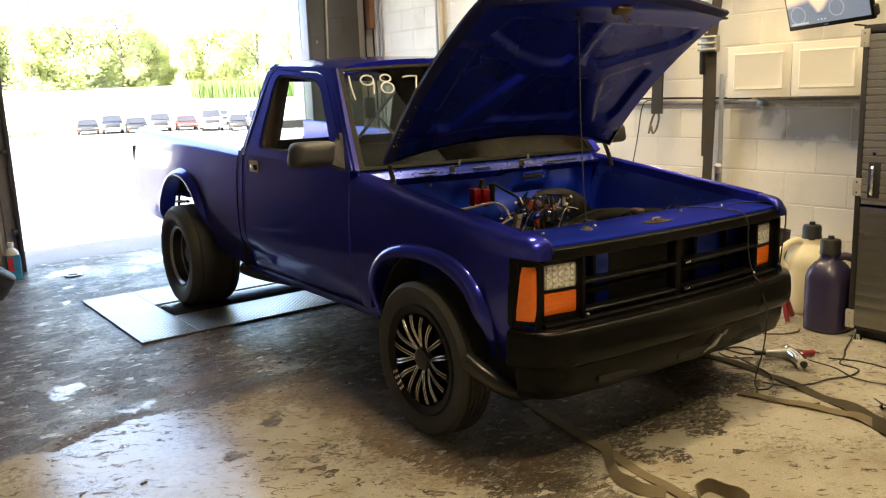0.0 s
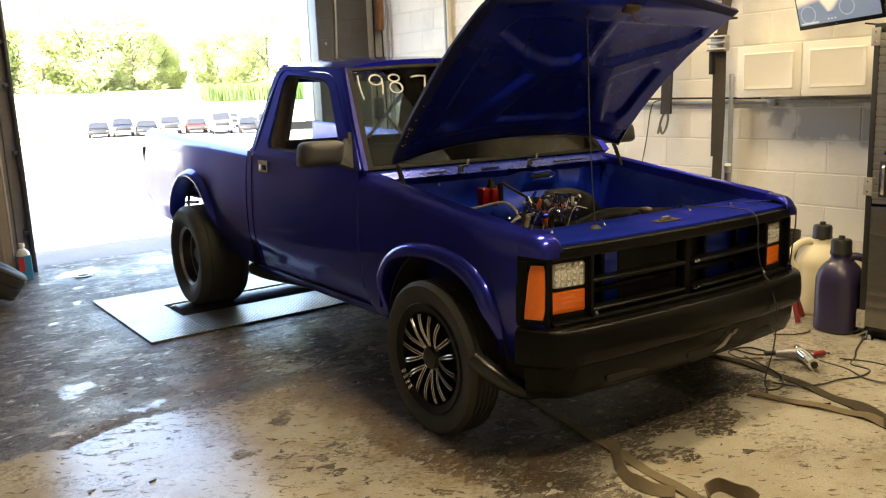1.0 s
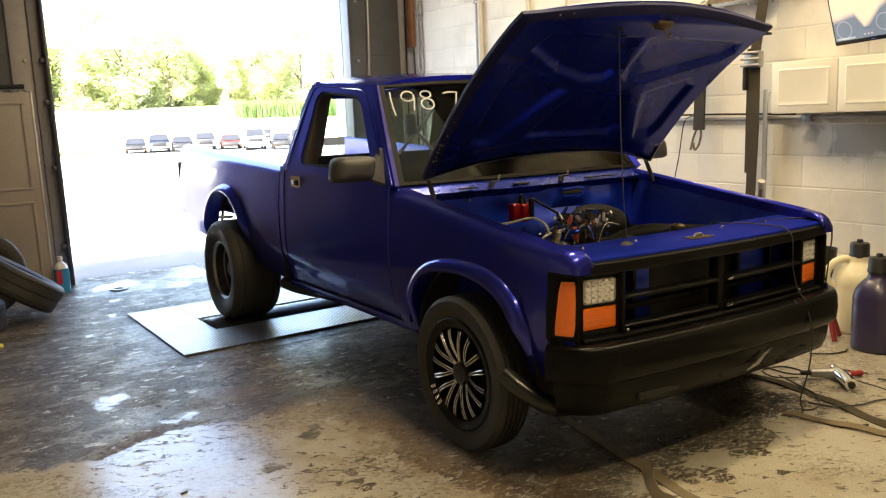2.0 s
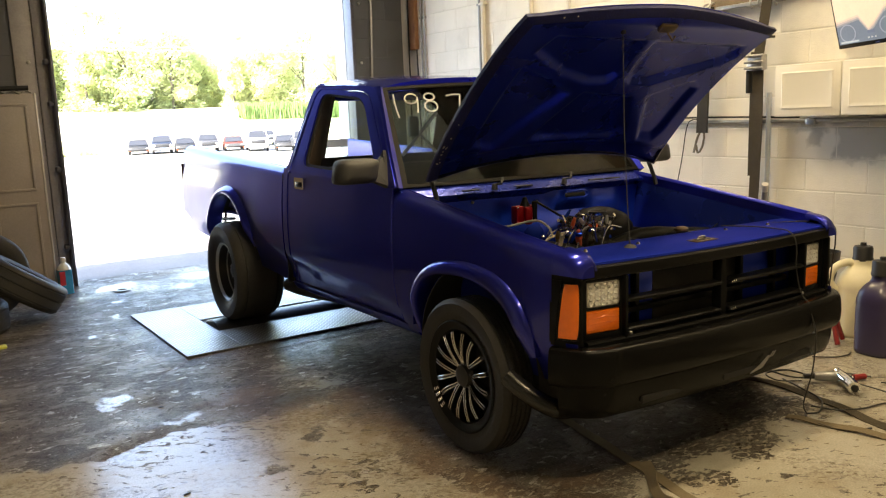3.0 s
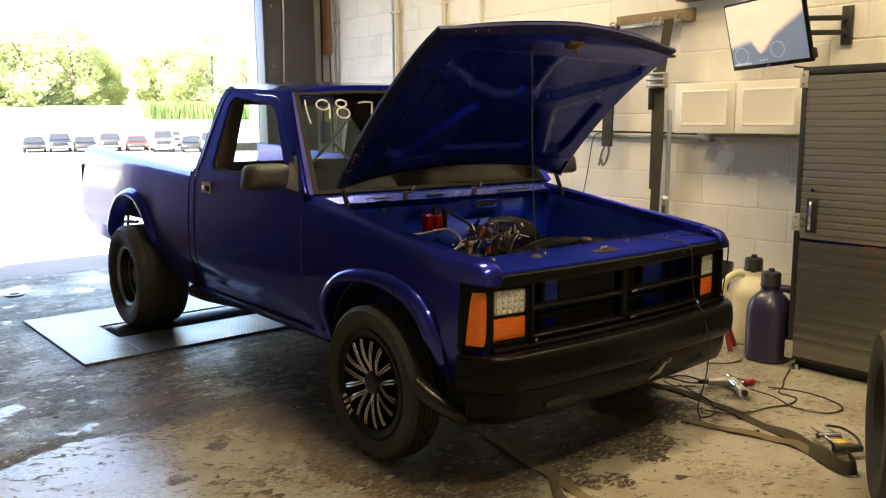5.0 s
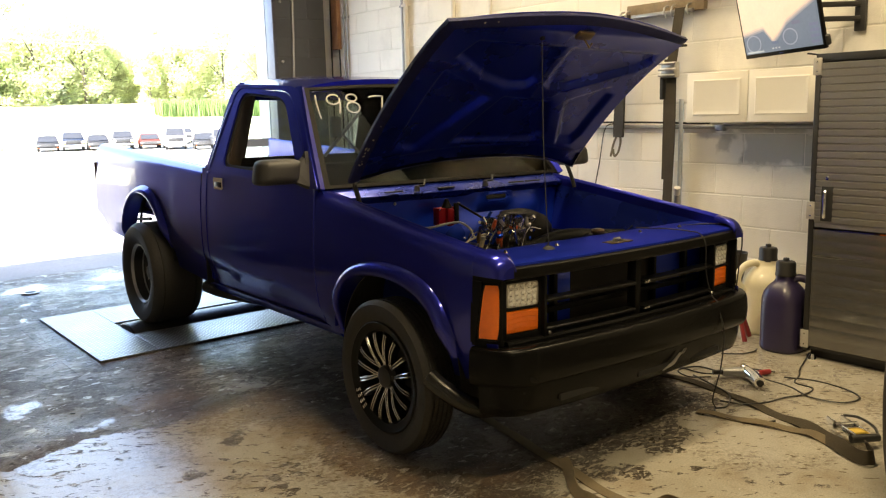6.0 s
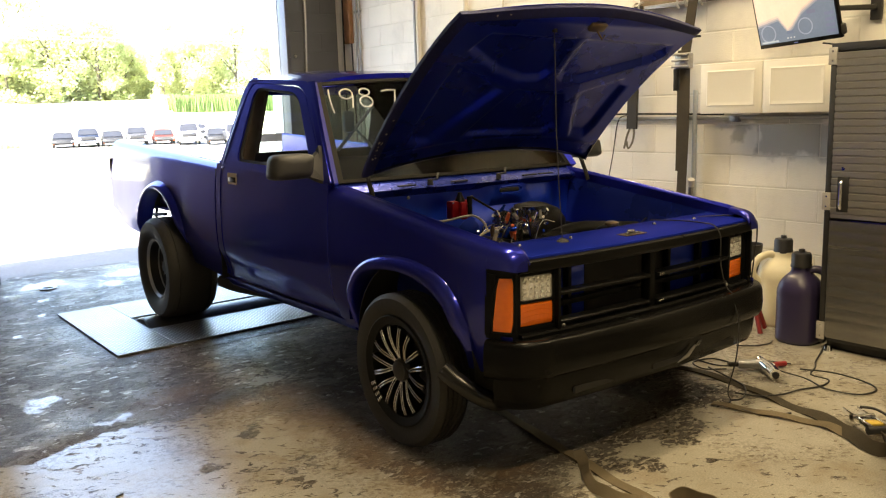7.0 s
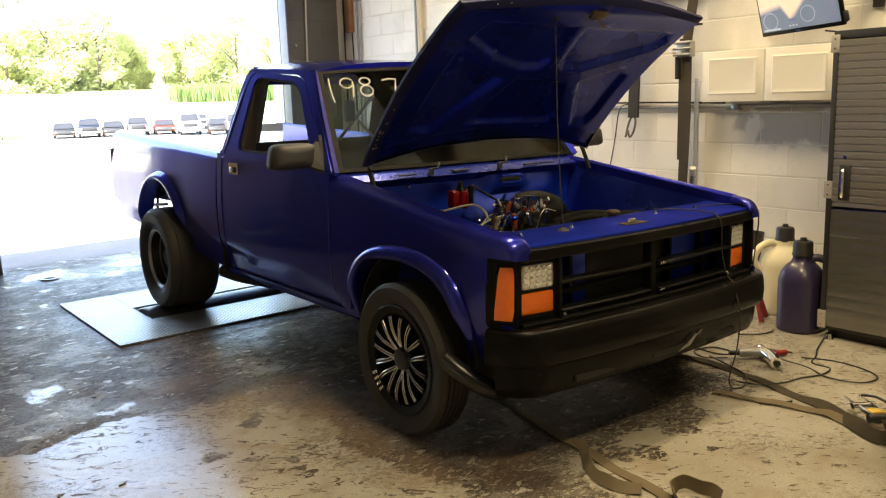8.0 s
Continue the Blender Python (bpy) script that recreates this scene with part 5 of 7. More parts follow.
for x, y, z, r, h, tx, ty, low, cap_m in ((-0.045, 0.09, 0.828, 0.019, 0.055, 6, 4, M_BRASS, M_ORANGE), (-0.165, 0.05, 0.806, 0.017, 0.060, 14, -16, M_ORANGE, M_BLUEFIT), (-0.277, 0.05, 0.800, 0.013, 0.058, 4, 6, M_TAN, M_STEEL), (0.090, 0.19, 0.850, 0.017, 0.055, 0, 0, M_BLUEFIT, M_BLUEFIT)):
    at = Vector((x, y, z)) - carb.location
    fuel_filter = part("fuel_filter", bm_lathe([(0, h), (r * 0.5, h), (r * 0.55, h * 0.86), (r, h * 0.82), (r, h * 0.30), (r * 0.8, h * 0.26), (r * 0.8, 0), (0, 0)], 14, pose(*at, tx, ty, 0)), low, carb, "small coloured fuel filter")
    part("filter_cap", bm_lathe([(r * 1.12, h * 0.60), (r * 1.16, h * 0.64), (r * 1.16, h * 0.82), (r * 0.9, h * 0.88), (0, h * 0.88)], 10, pose(*at, tx, ty, 0)), cap_m, fuel_filter)
for k in range(16):
    p = Vector((random.uniform(-0.10, 0.14), random.uniform(-0.10, 0.12), random.uniform(0.845, 0.875)))
    part("carb_link", bm_tube([p, p + Vector((random.uniform(-0.03, 0.03), random.uniform(-0.03, 0.03), random.uniform(0.0, 0.02)))], random.uniform(0.004, 0.009), 8), (M_CHROME, M_CAST, M_STEEL)[k % 3], carb)
for k in range(18):
    p = Vector((random.uniform(-0.24, 0.10), random.uniform(-0.16, 0.04), random.uniform(0.795, 0.845)))
    part("line_nut", bm_lathe([(0, 0.014), (0.004, 0.014), (0.006, 0.011), (0.006, 0.003), (0.0045, 0), (0, 0)], 6, Matrix.Translation(p) @ Euler((random.uniform(-1.2, 1.2), random.uniform(-1.2, 1.2), 0)).to_matrix().to_4x4()), (M_CHROME, M_CHROME, M_BLUEFIT)[k % 3], carb)
part("linkage_rod", bm_tube([(-0.16, -0.24, 0.80), (-0.03, -0.08, 0.87)], 0.007, 6), M_CHROME, carb)
part("engine_shroud", bm_lathe([(0, 0.115), (0.06, 0.112), (0.115, 0.092), (0.150, 0.05), (0.160, 0.0), (0.155, -0.06)], 28, pose(0.215, 0.30, 0.795, 8, 0, 0)), M_BLACKHOSE, eng)
part("distributor", bm_lathe([(0, 0.10), (0.045, 0.10), (0.065, 0.06), (0.068, 0.0), (0, 0)], 20, pose(0.16, 0.27, 0.80)), M_BLACK, eng)
part("air_hose", bm_tube(smooth_path([(0.06, 0.16, 0.70), (0.20, 0.12, 0.755), (0.32, 0.08, 0.778), (0.45, 0.01, 0.772), (0.58, -0.06, 0.765)]), 0.046, 14), M_BLACKHOSE, eng)
part("alternator", bm_lathe([(0, -0.06), (0.055, -0.06), (0.068, -0.03), (0.068, 0.04), (0.05, 0.06), (0, 0.06)], 20, pose(0.30, -0.12, 0.76, 90, 0, 0)), M_BLACKHOSE, eng)
for i in range(6):
    part("spark_lead", bm_tube(smooth_path([(0.16, 0.27, 0.895), (0.05 - 0.02 * i, 0.20 - 0.02 * i, 0.86), (-0.10 - 0.02 * i, 0.16 - 0.04 * i, 0.775)]), 0.004, 6), M_BLACKHOSE, eng)
box = part("ignition_box", bm_box(-0.267, -0.150, 0.385, 0.435, 0.862, 0.948, 0.006), M_RED, truck, "red finned ignition box")
box.location.x = 0.014
part("box_centre", bm_box(-0.228, -0.186, 0.362, 0.386, 0.858, 0.944, 0.010, 3), M_RED, box)
for x, z in ((-0.261, 0.868), (-0.261, 0.942), (-0.156, 0.868), (-0.156, 0.942)):
    part("box_screw", bm_lathe([(0, 0.004), (0.005, 0.003), (0.006, 0)], 8, pose(x, 0.3855, z, 90, 0, 0)), M_CHROME, box)
part("coil_post", bm_lathe([(0, 0.045), (0.010, 0.042), (0.014, 0.028), (0.028, 0.0)], 14, pose(-0.208, 0.40, 0.946)), M_BLACK, box)
part("box_bracket", bm_box(-0.178, -0.152, 0.372, 0.386, 0.87, 0.968, 0.003), M_BLACK, box)
for pts, mt, r in (([(-0.36, 0.42, 0.855), (-0.30, 0.375, 0.862), (-0.22, 0.34, 0.878), (-0.165, 0.33, 0.876), (-0.155, 0.27, 0.85), (-0.17, 0.22, 0.81)], M_PALEHOSE, 0.0056), ([(-0.12, 0.40, 0.96), (-0.06, 0.25, 0.88), (-0.02, 0.12, 0.80)], M_BLACKHOSE, 0.006), ([(-0.36, 0.06, 0.825), (-0.29, 0.085, 0.838), (-0.20, 0.12, 0.842), (-0.12, 0.15, 0.838)], M_PALEHOSE, 0.005), ([(-0.35, -0.05, 0.77), (-0.28, -0.12, 0.79), (-0.16, -0.10, 0.80)], M_HOSE, 0.005), ([(0.30, -0.30, 0.80), (0.42, -0.20, 0.82), (0.60, -0.10, 0.83)], M_BLACKHOSE, 0.0035)):
    part("engine_hose", bm_tube(smooth_path(pts), r, 8), mt, eng)
part("fender_cable", bm_tube(smooth_path([(0.30, -0.36, 0.872), (0.37, -0.47, 0.872), (0.395, -0.57, 0.869), (0.402, -0.622, 0.862), (0.405, -0.655, 0.82), (0.415, -0.655, 0.70), (0.43, -0.672, 0.60), (0.44, -0.703, 0.562)]), 0.003, 6), M_MATTE, truck)
part("hanging_cable", bm_tube(smooth_path([(0.55, -0.40, 0.862), (0.70, -0.50, 0.866), (0.775, -0.585, 0.850), (0.805, -0.585, 0.78), (0.815, -0.570, 0.68), (0.822, -0.555, 0.56)]), 0.0035, 6), M_MATTE, truck)

# ---- raised hood ----
HOOD_A = radians(40.5)
HO = Vector((-0.02, 0.41, 1.11))
HU, HN = Vector((0, -math.cos(HOOD_A), math.sin(HOOD_A))), Vector((0, math.sin(HOOD_A), math.cos(HOOD_A)))


def hood_at(x, v, h=0.0):
    s = max(0.0, min(1.0, v / 0.97))
    return tuple(HO + Vector((x, 0, 0)) + HU * v + HN * (h + 0.055 * (4 * s * (1 - s)) ** 0.8))


HOOD_W = 0.722


def hood_front(x):
    return 1.044 - 0.088 * (abs(x) / HOOD_W) ** 1.7


def hood_rear(x):
    return 0.10 - 0.105 * (abs(x) / HOOD_W) ** 2.2


WELLS = (
    ((-0.582, 0.198), (-0.448, 0.180), (-0.206, 0.526), (-0.347, 0.600), (-0.574, 0.698)),
    ((-0.284, 0.222), (0.244, 0.216), (0.314, 0.275), (0.184, 0.495), (-0.134, 0.531)),
    ((0.444, 0.198), (0.555, 0.190), (0.590, 0.256), (0.590, 0.545), (0.520, 0.600), (0.286, 0.495)),
    ((-0.565, 0.760), (-0.328, 0.632), (-0.161, 0.579), (-0.044, 0.584), (-0.007, 0.638), (-0.042, 0.866), (-0.524, 0.878)),
    ((0.052, 0.611), (0.105, 0.579), (0.218, 0.573), (0.589, 0.722), (0.640, 0.785), (0.610, 0.850), (0.013, 0.866)),
)


def poly_in(p, poly):
    """How far a point lies inside an outline (negative outside)."""
    best, inside = 9.0, False
    for (ax, ay), (bx, by) in zip(poly, poly[1:] + poly[:1]):
        t = max(0, min(1, ((p[0] - ax) * (bx - ax) + (p[1] - ay) * (by - ay)) / ((bx - ax) ** 2 + (by - ay) ** 2)))
        best = min(best, math.hypot(p[0] - ax - t * (bx - ax), p[1] - ay - t * (by - ay)))
        if (ay > p[1]) != (by > p[1]) and p[0] < (bx - ax) * (p[1] - ay) / (by - ay) + ax:
            inside = not inside
    return best if inside else -best


rows = []
NX, NV = 118, 84
for i in range(NV + 1):
    row = []
    for k in range(NX + 1):
        x = lerp(-0.69, 0.69, k / NX)
        v = lerp(hood_rear(x) + 0.03, hood_front(x) - 0.03, i / NV)
        d = max(poly_in((x, v), w) for w in WELLS)
        h = -0.034 + 0.024 * soft((d + 0.008) / 0.040)
        h += 0.010 * soft((0.10 + 0.02 - (v - hood_rear(x))) / 0.03)
        row.append(hood_at(x, v, h))
    rows.append(row)
skin = []
for i in range(25):
    skin.append([hood_at(x, lerp(hood_rear(x), hood_front(x), i / 24), 0.012 * (1 - (abs(x) / HOOD_W) ** 4)) for x in spread(-HOOD_W, HOOD_W, 30)])
hood = part("hood", bm_sheet(skin, 0.003), M_PAINT, truck, "raised blue hood, ribbed underside showing")
part("inner_panel", bm_sheet(rows), M_UNDER, hood, sharp=80)
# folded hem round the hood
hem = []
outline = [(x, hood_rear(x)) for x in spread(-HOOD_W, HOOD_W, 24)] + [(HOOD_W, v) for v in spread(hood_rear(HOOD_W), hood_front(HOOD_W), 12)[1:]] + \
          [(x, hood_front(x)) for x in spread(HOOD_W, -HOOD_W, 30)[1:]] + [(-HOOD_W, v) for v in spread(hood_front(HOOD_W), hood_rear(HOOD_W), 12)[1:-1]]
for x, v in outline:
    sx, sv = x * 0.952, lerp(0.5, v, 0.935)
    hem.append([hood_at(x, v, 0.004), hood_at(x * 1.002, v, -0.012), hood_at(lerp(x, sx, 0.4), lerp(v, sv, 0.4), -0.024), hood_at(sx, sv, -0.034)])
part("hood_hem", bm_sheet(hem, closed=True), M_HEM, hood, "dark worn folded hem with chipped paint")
chip_rnd = random.Random(11)
for _ in range(46):
    front = chip_rnd.random() < 0.3
    x, v = (chip_rnd.uniform(-0.60, -0.30), 1.0) if front else (-0.722 + 0.042 * chip_rnd.random(), chip_rnd.triangular(0.04, 0.40, 0.12))
    if front:
        v = hood_front(x) - chip_rnd.uniform(0.01, 0.04)
    s = chip_rnd.uniform(0.0012, 0.0034)
    part("paint_chip", bm_box(-s, s, -s * 1.3, s * 0.8, -0.001, 0.001, m=Matrix.Translation(hood_at(x, v, -0.0265 if not front else -0.022)) @ Matrix.Rotation(-HOOD_A + chip_rnd.uniform(-0.3, 0.3), 4, "X")), M_TAN, hood)
part("hood_latch", bm_box(-0.04, 0.05, -0.02, 0.02, 0, 0.018, 0.005, m=Matrix.Translation(hood_at(-0.03, 0.965, -0.050)) @ Matrix.Rotation(-HOOD_A, 4, "X")), M_BRASS, hood, "rusty brown hood latch")
part("latch_hook", bm_tube([hood_at(-0.02, 0.95, -0.05), hood_at(0.0, 0.935, -0.09), hood_at(0.01, 0.95, -0.075)], 0.005, 6), M_BRASS, hood)
part("prop_rod", bm_tube([(-0.375, -0.470, 0.866), (-0.352, -0.43, 1.05), (-0.338, -0.40, 1.30), hood_at(-0.228, 0.918, -0.036)], 0.0023, 8), M_MATTE, truck, "thin steel hood prop rod")
part("rod_clip", bm_box(-0.009, 0.009, -0.007, 0.007, -0.008, 0.008, 0.002, m=Matrix.Translation(hood_at(-0.228, 0.920, -0.037))), M_MATTE, hood)


# ---- dynamometer in the floor ----
M_PLATE = bpy.data.materials.new("diamond_plate")
M_PLATE.use_nodes = True
_nt = M_PLATE.node_tree
_b = _nt.nodes["Principled BSDF"]
_b.inputs["Metallic"].default_value, _b.inputs["Roughness"].default_value = 0.85, 0.30
_b.inputs["Base Color"].default_value = (0.44, 0.44, 0.43, 1)
_geo = _nt.nodes.new("ShaderNodeNewGeometry")


def _op(op, *vals):
    n = _nt.nodes.new("ShaderNodeMath")
    n.operation = op
    for i, v in enumerate(vals):
        if isinstance(v, (int, float)):
            n.inputs[i].default_value = v
        else:
            _nt.links.new(v, n.inputs[i])
    return n.outputs[0]


# raised lozenges, turned crosswise in every other cell of a diagonal grid
_sep = _nt.nodes.new("ShaderNodeSeparateXYZ")
_nt.links.new(_geo.outputs["Position"], _sep.inputs[0])
_u = _op("MULTIPLY", _op("ADD", _sep.outputs[0], _sep.outputs[1]), 25)
_v = _op("MULTIPLY", _op("SUBTRACT", _sep.outputs[0], _sep.outputs[1]), 25)
_par = _op("FLOORED_MODULO", _op("ADD", _op("FLOOR", _u), _op("FLOOR", _v)), 2)
_fu, _fv = _op("SUBTRACT", _op("FRACT", _u), 0.5), _op("SUBTRACT", _op("FRACT", _v), 0.5)
_a = _op("ADD", _op("MULTIPLY", _fu, _par), _op("MULTIPLY", _fv, _op("SUBTRACT", 1, _par)))
_c = _op("ADD", _op("MULTIPLY", _fv, _par), _op("MULTIPLY", _fu, _op("SUBTRACT", 1, _par)))
_d = _op("SQRT", _op("ADD", _op("POWER", _op("MULTIPLY", _op("ABSOLUTE", _a), 2.0), 2), _op("POWER", _op("MULTIPLY", _op("ABSOLUTE", _c), 5.5), 2)))
_lump = _op("MAXIMUM", _op("SUBTRACT", 1, _d), 0)
_col = _nt.nodes.new("ShaderNodeMix")
_col.data_type = "RGBA"
_nt.links.new(_op("MINIMUM", _op("MULTIPLY", _lump, 2.5), 1), _col.inputs["Factor"])
_col.inputs["A"].default_value, _col.inputs["B"].default_value = (0.24, 0.24, 0.236, 1), (0.62, 0.62, 0.61, 1)
_nt.links.new(_col.outputs["Result"], _b.inputs["Base Color"])
_bp = _nt.nodes.new("ShaderNodeBump")
_bp.inputs["Strength"].default_value, _bp.inputs["Distance"].default_value = 1.0, 0.008
_nt.links.new(_lump, _bp.inputs["Height"])
_nt.links.new(_bp.outputs["Normal"], _b.inputs["Normal"])
_dn = _nt.nodes.new("ShaderNodeTexNoise")
_dn.inputs["Scale"].default_value, _dn.inputs["Detail"].default_value = 3.0, 7
_nt.links.new(_geo.outputs["Position"], _dn.inputs["Vector"])
_dr = _nt.nodes.new("ShaderNodeMapRange")
_dr.inputs["To Min"].default_value, _dr.inputs["To Max"].default_value = 0.24, 0.46
_nt.links.new(_dn.outputs["Fac"], _dr.inputs["Value"])
_nt.links.new(_dr.outputs["Result"], _b.inputs["Roughness"])

dyno = thing("dyno_roller_bed", "steel roller bed with diamond plate covers in the floor", "dynamometer")
part("cover_plate", bm_box(-1.355, -1.0, 2.19, 3.59, 0.003, 0.014, 0.003), M_PLATE, dyno, smooth=False)
part("cover_plate", bm_box(-0.997, 1.36, 2.19, 2.66, 0.003, 0.014, 0.003), M_PLATE, dyno, smooth=False)
part("cover_plate", bm_box(-0.997, 1.36, 3.07, 3.59, 0.003, 0.013, 0.003), M_PLATE, dyno, smooth=False)
part("pit_edge", bm_box(-0.995, 1.36, 2.662, 3.068, 0.002, 0.006), M_MATTE, dyno, smooth=False)
for x0, x1 in ((-0.985, 0.985),):
    drum = bm_lathe([(0, x0), (0.292, x0), (0.30, x0 + 0.008), (0.30, x1 - 0.008), (0.292, x1), (0, x1)], 72, pose(0, 2.855, -0.255, 0, 90, 0))
    part("roller", drum, mat("dark_roller_steel", (0.045, 0.045, 0.048), 0.35, 0.6, 0.3, 10, 0.3, 120, rvar=0.1), dyno, "dark knurled steel roller")
for x, y in ((-1.32, 2.23), (-1.32, 3.55), (-1.03, 2.23), (-0.2, 2.23), (-1.03, 3.55), (-1.32, 2.9)):
    part("plate_bolt", bm_lathe([(0, 0.004), (0.008, 0.003), (0.010, 0)], 10, pose(x, y, 0.013)), M_STEEL, dyno)
pb = bm_box(-1.52, -1.358, 2.02, 3.75, -0.01, 0.0010)
bm_box(-1.358, 1.5, 2.02, 2.187, -0.01, 0.0010, bm=pb)
bm_box(-1.358, 1.5, 3.593, 3.75, -0.01, 0.0010, bm=pb)
tagged(part("trim_1", pb, M_FLOOR, smooth=False), "smooth poured concrete border round the roller bed", "floor patch", kind="structure")

ring = bm_lathe([(0.058 + 0.016 * math.cos(radians(a)), 0.007 + 0.007 * math.sin(radians(a))) for a in range(0, 361, 40)], 24, pose(-1.172, 4.664, 0))
tagged(part("tie_down_ring", ring, M_STEEL), "worn steel tie-down ring set on the floor", "ring")

# ---- bay door sides ----
for x, s in ((OPEN_X0, -1), (OPEN_X1, 1)):
    tr = thing("door_track_%d" % (1 if s < 0 else 2), "dark steel roller door track", "door track", kind="structure")
    part("angle", bm_box(x - 0.012, x + 0.012, DOOR_Y - 0.16, DOOR_Y - 0.002, 0, 3.3, 0.003), M_DARKSTEEL, tr)
    part("flange", bm_box(x + s * 0.0125, x + s * 0.10, DOOR_Y - 0.03, DOOR_Y - 0.004, 0, 3.3, 0.003), M_DOORSTEEL if s < 0 else M_DARKSTEEL, tr)
    for z in (0.35, 1.05, 1.62, 1.98, 2.6):
        part("track_bolt", bm_lathe([(0, 0.02), (0.014, 0.016), (0.018, 0)], 6, pose(x + s * 0.16, DOOR_Y - 0.022, z, 90, 0, 0)), M_STEEL, tr)
        part("track_bracket", bm_box(x + s * 0.0125, x + s * 0.05, DOOR_Y - 0.13, DOOR_Y - 0.031, z - 0.02, z + 0.02, 0.003), M_DARKSTEEL, tr)
tagged(part("trim_2", bm_box(OPEN_X0 - 0.27, OPEN_X0 - 0.104, DOOR_Y - 0.018, DOOR_Y + 0.002, 0, 3.3, 0.004), M_DOORSTEEL), "grey painted steel door jamb plate", "door jamb", kind="structure")
tagged(part("trim_3", bm_box(OPEN_X0 - 0.004, OPEN_X0 + 0.002, DOOR_Y + 0.03, DOOR_Y + 0.25, 0, 3.05), M_DOORSTEEL), "sunlit grey door reveal", "door jamb", kind="structure")
tagged(part("trim_4", bm_box(OPEN_X1 - 0.004, OPEN_X1 + 0.004, DOOR_Y + 0.03, DOOR_Y + 0.25, 0, 3.05), mat("white_reveal", (0.6, 0.6, 0.58), 0.6)), "white painted door reveal", "door jamb", kind="structure")

# ---- things at the west side of the door ----
M_TAUPE = mat("taupe_panel_paint", (0.30, 0.26, 0.23), 0.42, 0, 0.18, 4, 0.1, 80, rvar=0.12)
locker = thing("panel_cupboard", "taupe painted panelled cupboard standing by the door", "cupboard", pose(0, 0, 0))
lx0, lx1, ly = -2.66, -1.640, 4.965
part("body", bm_box(lx0, lx1, ly, ly + 0.34, 0.0, 1.70, 0.004), M_TAUPE, locker)
for a, b in ((lx0 + 0.02, -2.095), (-2.085, lx1 - 0.004)):
    d = part("door", bm_box(a, b, ly - 0.022, ly - 0.001, 0.03, 1.69, 0.004), M_TAUPE, locker)
    for z0, z1 in ((0.10, 0.80), (0.90, 1.62)):
        fr = bmesh.new()
        for p, q, r, t in ((a + 0.06, b - 0.06, z1 - 0.02, z1), (a + 0.06, b - 0.06, z0, z0 + 0.02), (a + 0.06, a + 0.08, z0 + 0.02, z1 - 0.02), (b - 0.08, b - 0.06, z0 + 0.02, z1 - 0.02)):
            bm_box(p, q, ly - 0.034, ly - 0.022, r, t, 0.003, bm=fr)
        part("panel_moulding", fr, M_TAUPE, d)
part("edge_strip", bm_box(lx1 - 0.003, lx1 + 0.012, ly - 0.026, ly + 0.03, 0.0, 1.705, 0.003), mat("worn_bright_edge", (0.55, 0.52, 0.48), 0.4, 0.3), locker, "worn bright edge strip")
bar = part("floor_jack_handle", bm_tube([(-2.5, 4.98, 1.735), (-1.68, 4.93, 1.745)], 0.02, 10), M_MATTE)
tagged(bar, "black steel bar lying on the cupboard", "bar")
wrap = tagged(part("plastic_wrap", bm_sheet([[(-1.95 + 0.3 * u, 4.98 + 0.12 * v, 1.703 + 0.07 * noise.noise(Vector((u * 3, v * 3, 1))) ** 2 + 0.02 * math.sin(u * 9) ** 2) for u in spread(0, 1, 14)] for v in spread(0, 1, 8)], 0.002),
              mat("cloudy_plastic", (0.55, 0.54, 0.52), 0.25, 0, 0.2, 20, coat=0.5)), "crumpled clear plastic wrap on the cupboard", "plastic wrap")

bottle = thing("fluid_jug", "clear jug of blue washer fluid with red label", "jug", pose(-1.575, 4.90, 0, 0, 0, 12))
body = bm_prism(round_rect(-0.055, 0.055, -0.04, 0.04, 0.015), 0.21)
part("body", body, mat("blue_fluid_plastic", (0.04, 0.25, 0.50), 0.25, 0, 0.1, 12, coat=0.4), bottle)
part("shoulder", bm_lathe([(0.056, 0.211), (0.050, 0.235), (0.030, 0.262), (0.020, 0.268), (0.020, 0.29)], 24), mat("clear_jug_plastic", (0.60, 0.62, 0.62), 0.25), bottle)
part("cap", bm_lathe([(0, 0.318), (0.022, 0.316), (0.023, 0.29), (0, 0.29)], 20), mat("white_cap", (0.65, 0.62, 0.58), 0.4), bottle)
part("label", bm_box(-0.0565, -0.01, -0.0425, -0.0405, 0.08, 0.20), mat("red_label", (0.42, 0.03, 0.05), 0.4), bottle)


def loose_tyre(name, label, m, r=0.33, w=0.21, group="loose tyres"):
    t = thing(name, label, "tyre", Matrix(), group)
    part("carcass", tyre_bm(r, w, 0.20, m, 3), M_RUBBER, t)
    part("bead", bm_lathe([(0.20, -w * 0.42), (0.195, -w * 0.30), (0.21, 0), (0.195, w * 0.30), (0.20, w * 0.42)], 48, m), M_MATTE, t)
    return t


loose_tyre("tyre", "black car tyre leaning over a stack of tyres", pose(-2.02, 3.98, 0.305, 0, 36, 0))
loose_tyre("tyre", "black car tyre standing behind the stack", pose(-2.235, 4.36, 0.33, 90, 0, 8))
loose_tyre("tyre", "black car tyre lying flat on the floor", pose(-2.45, 3.86, 0.108, 0, 0, 0))
loose_tyre("tyre", "black tyre standing on the shop floor", pose(0.364, -1.606, 0.322, 0, 90, -62), 0.32, 0.24)
tagged(part("work_glove", bm_box(-2.36, -2.21, 3.24, 3.30, 0.0, 0.02, 0.008), mat("yellow_green_cloth", (0.62, 0.62, 0.10), 0.7)), "yellow-green glove lying on the floor", "glove")

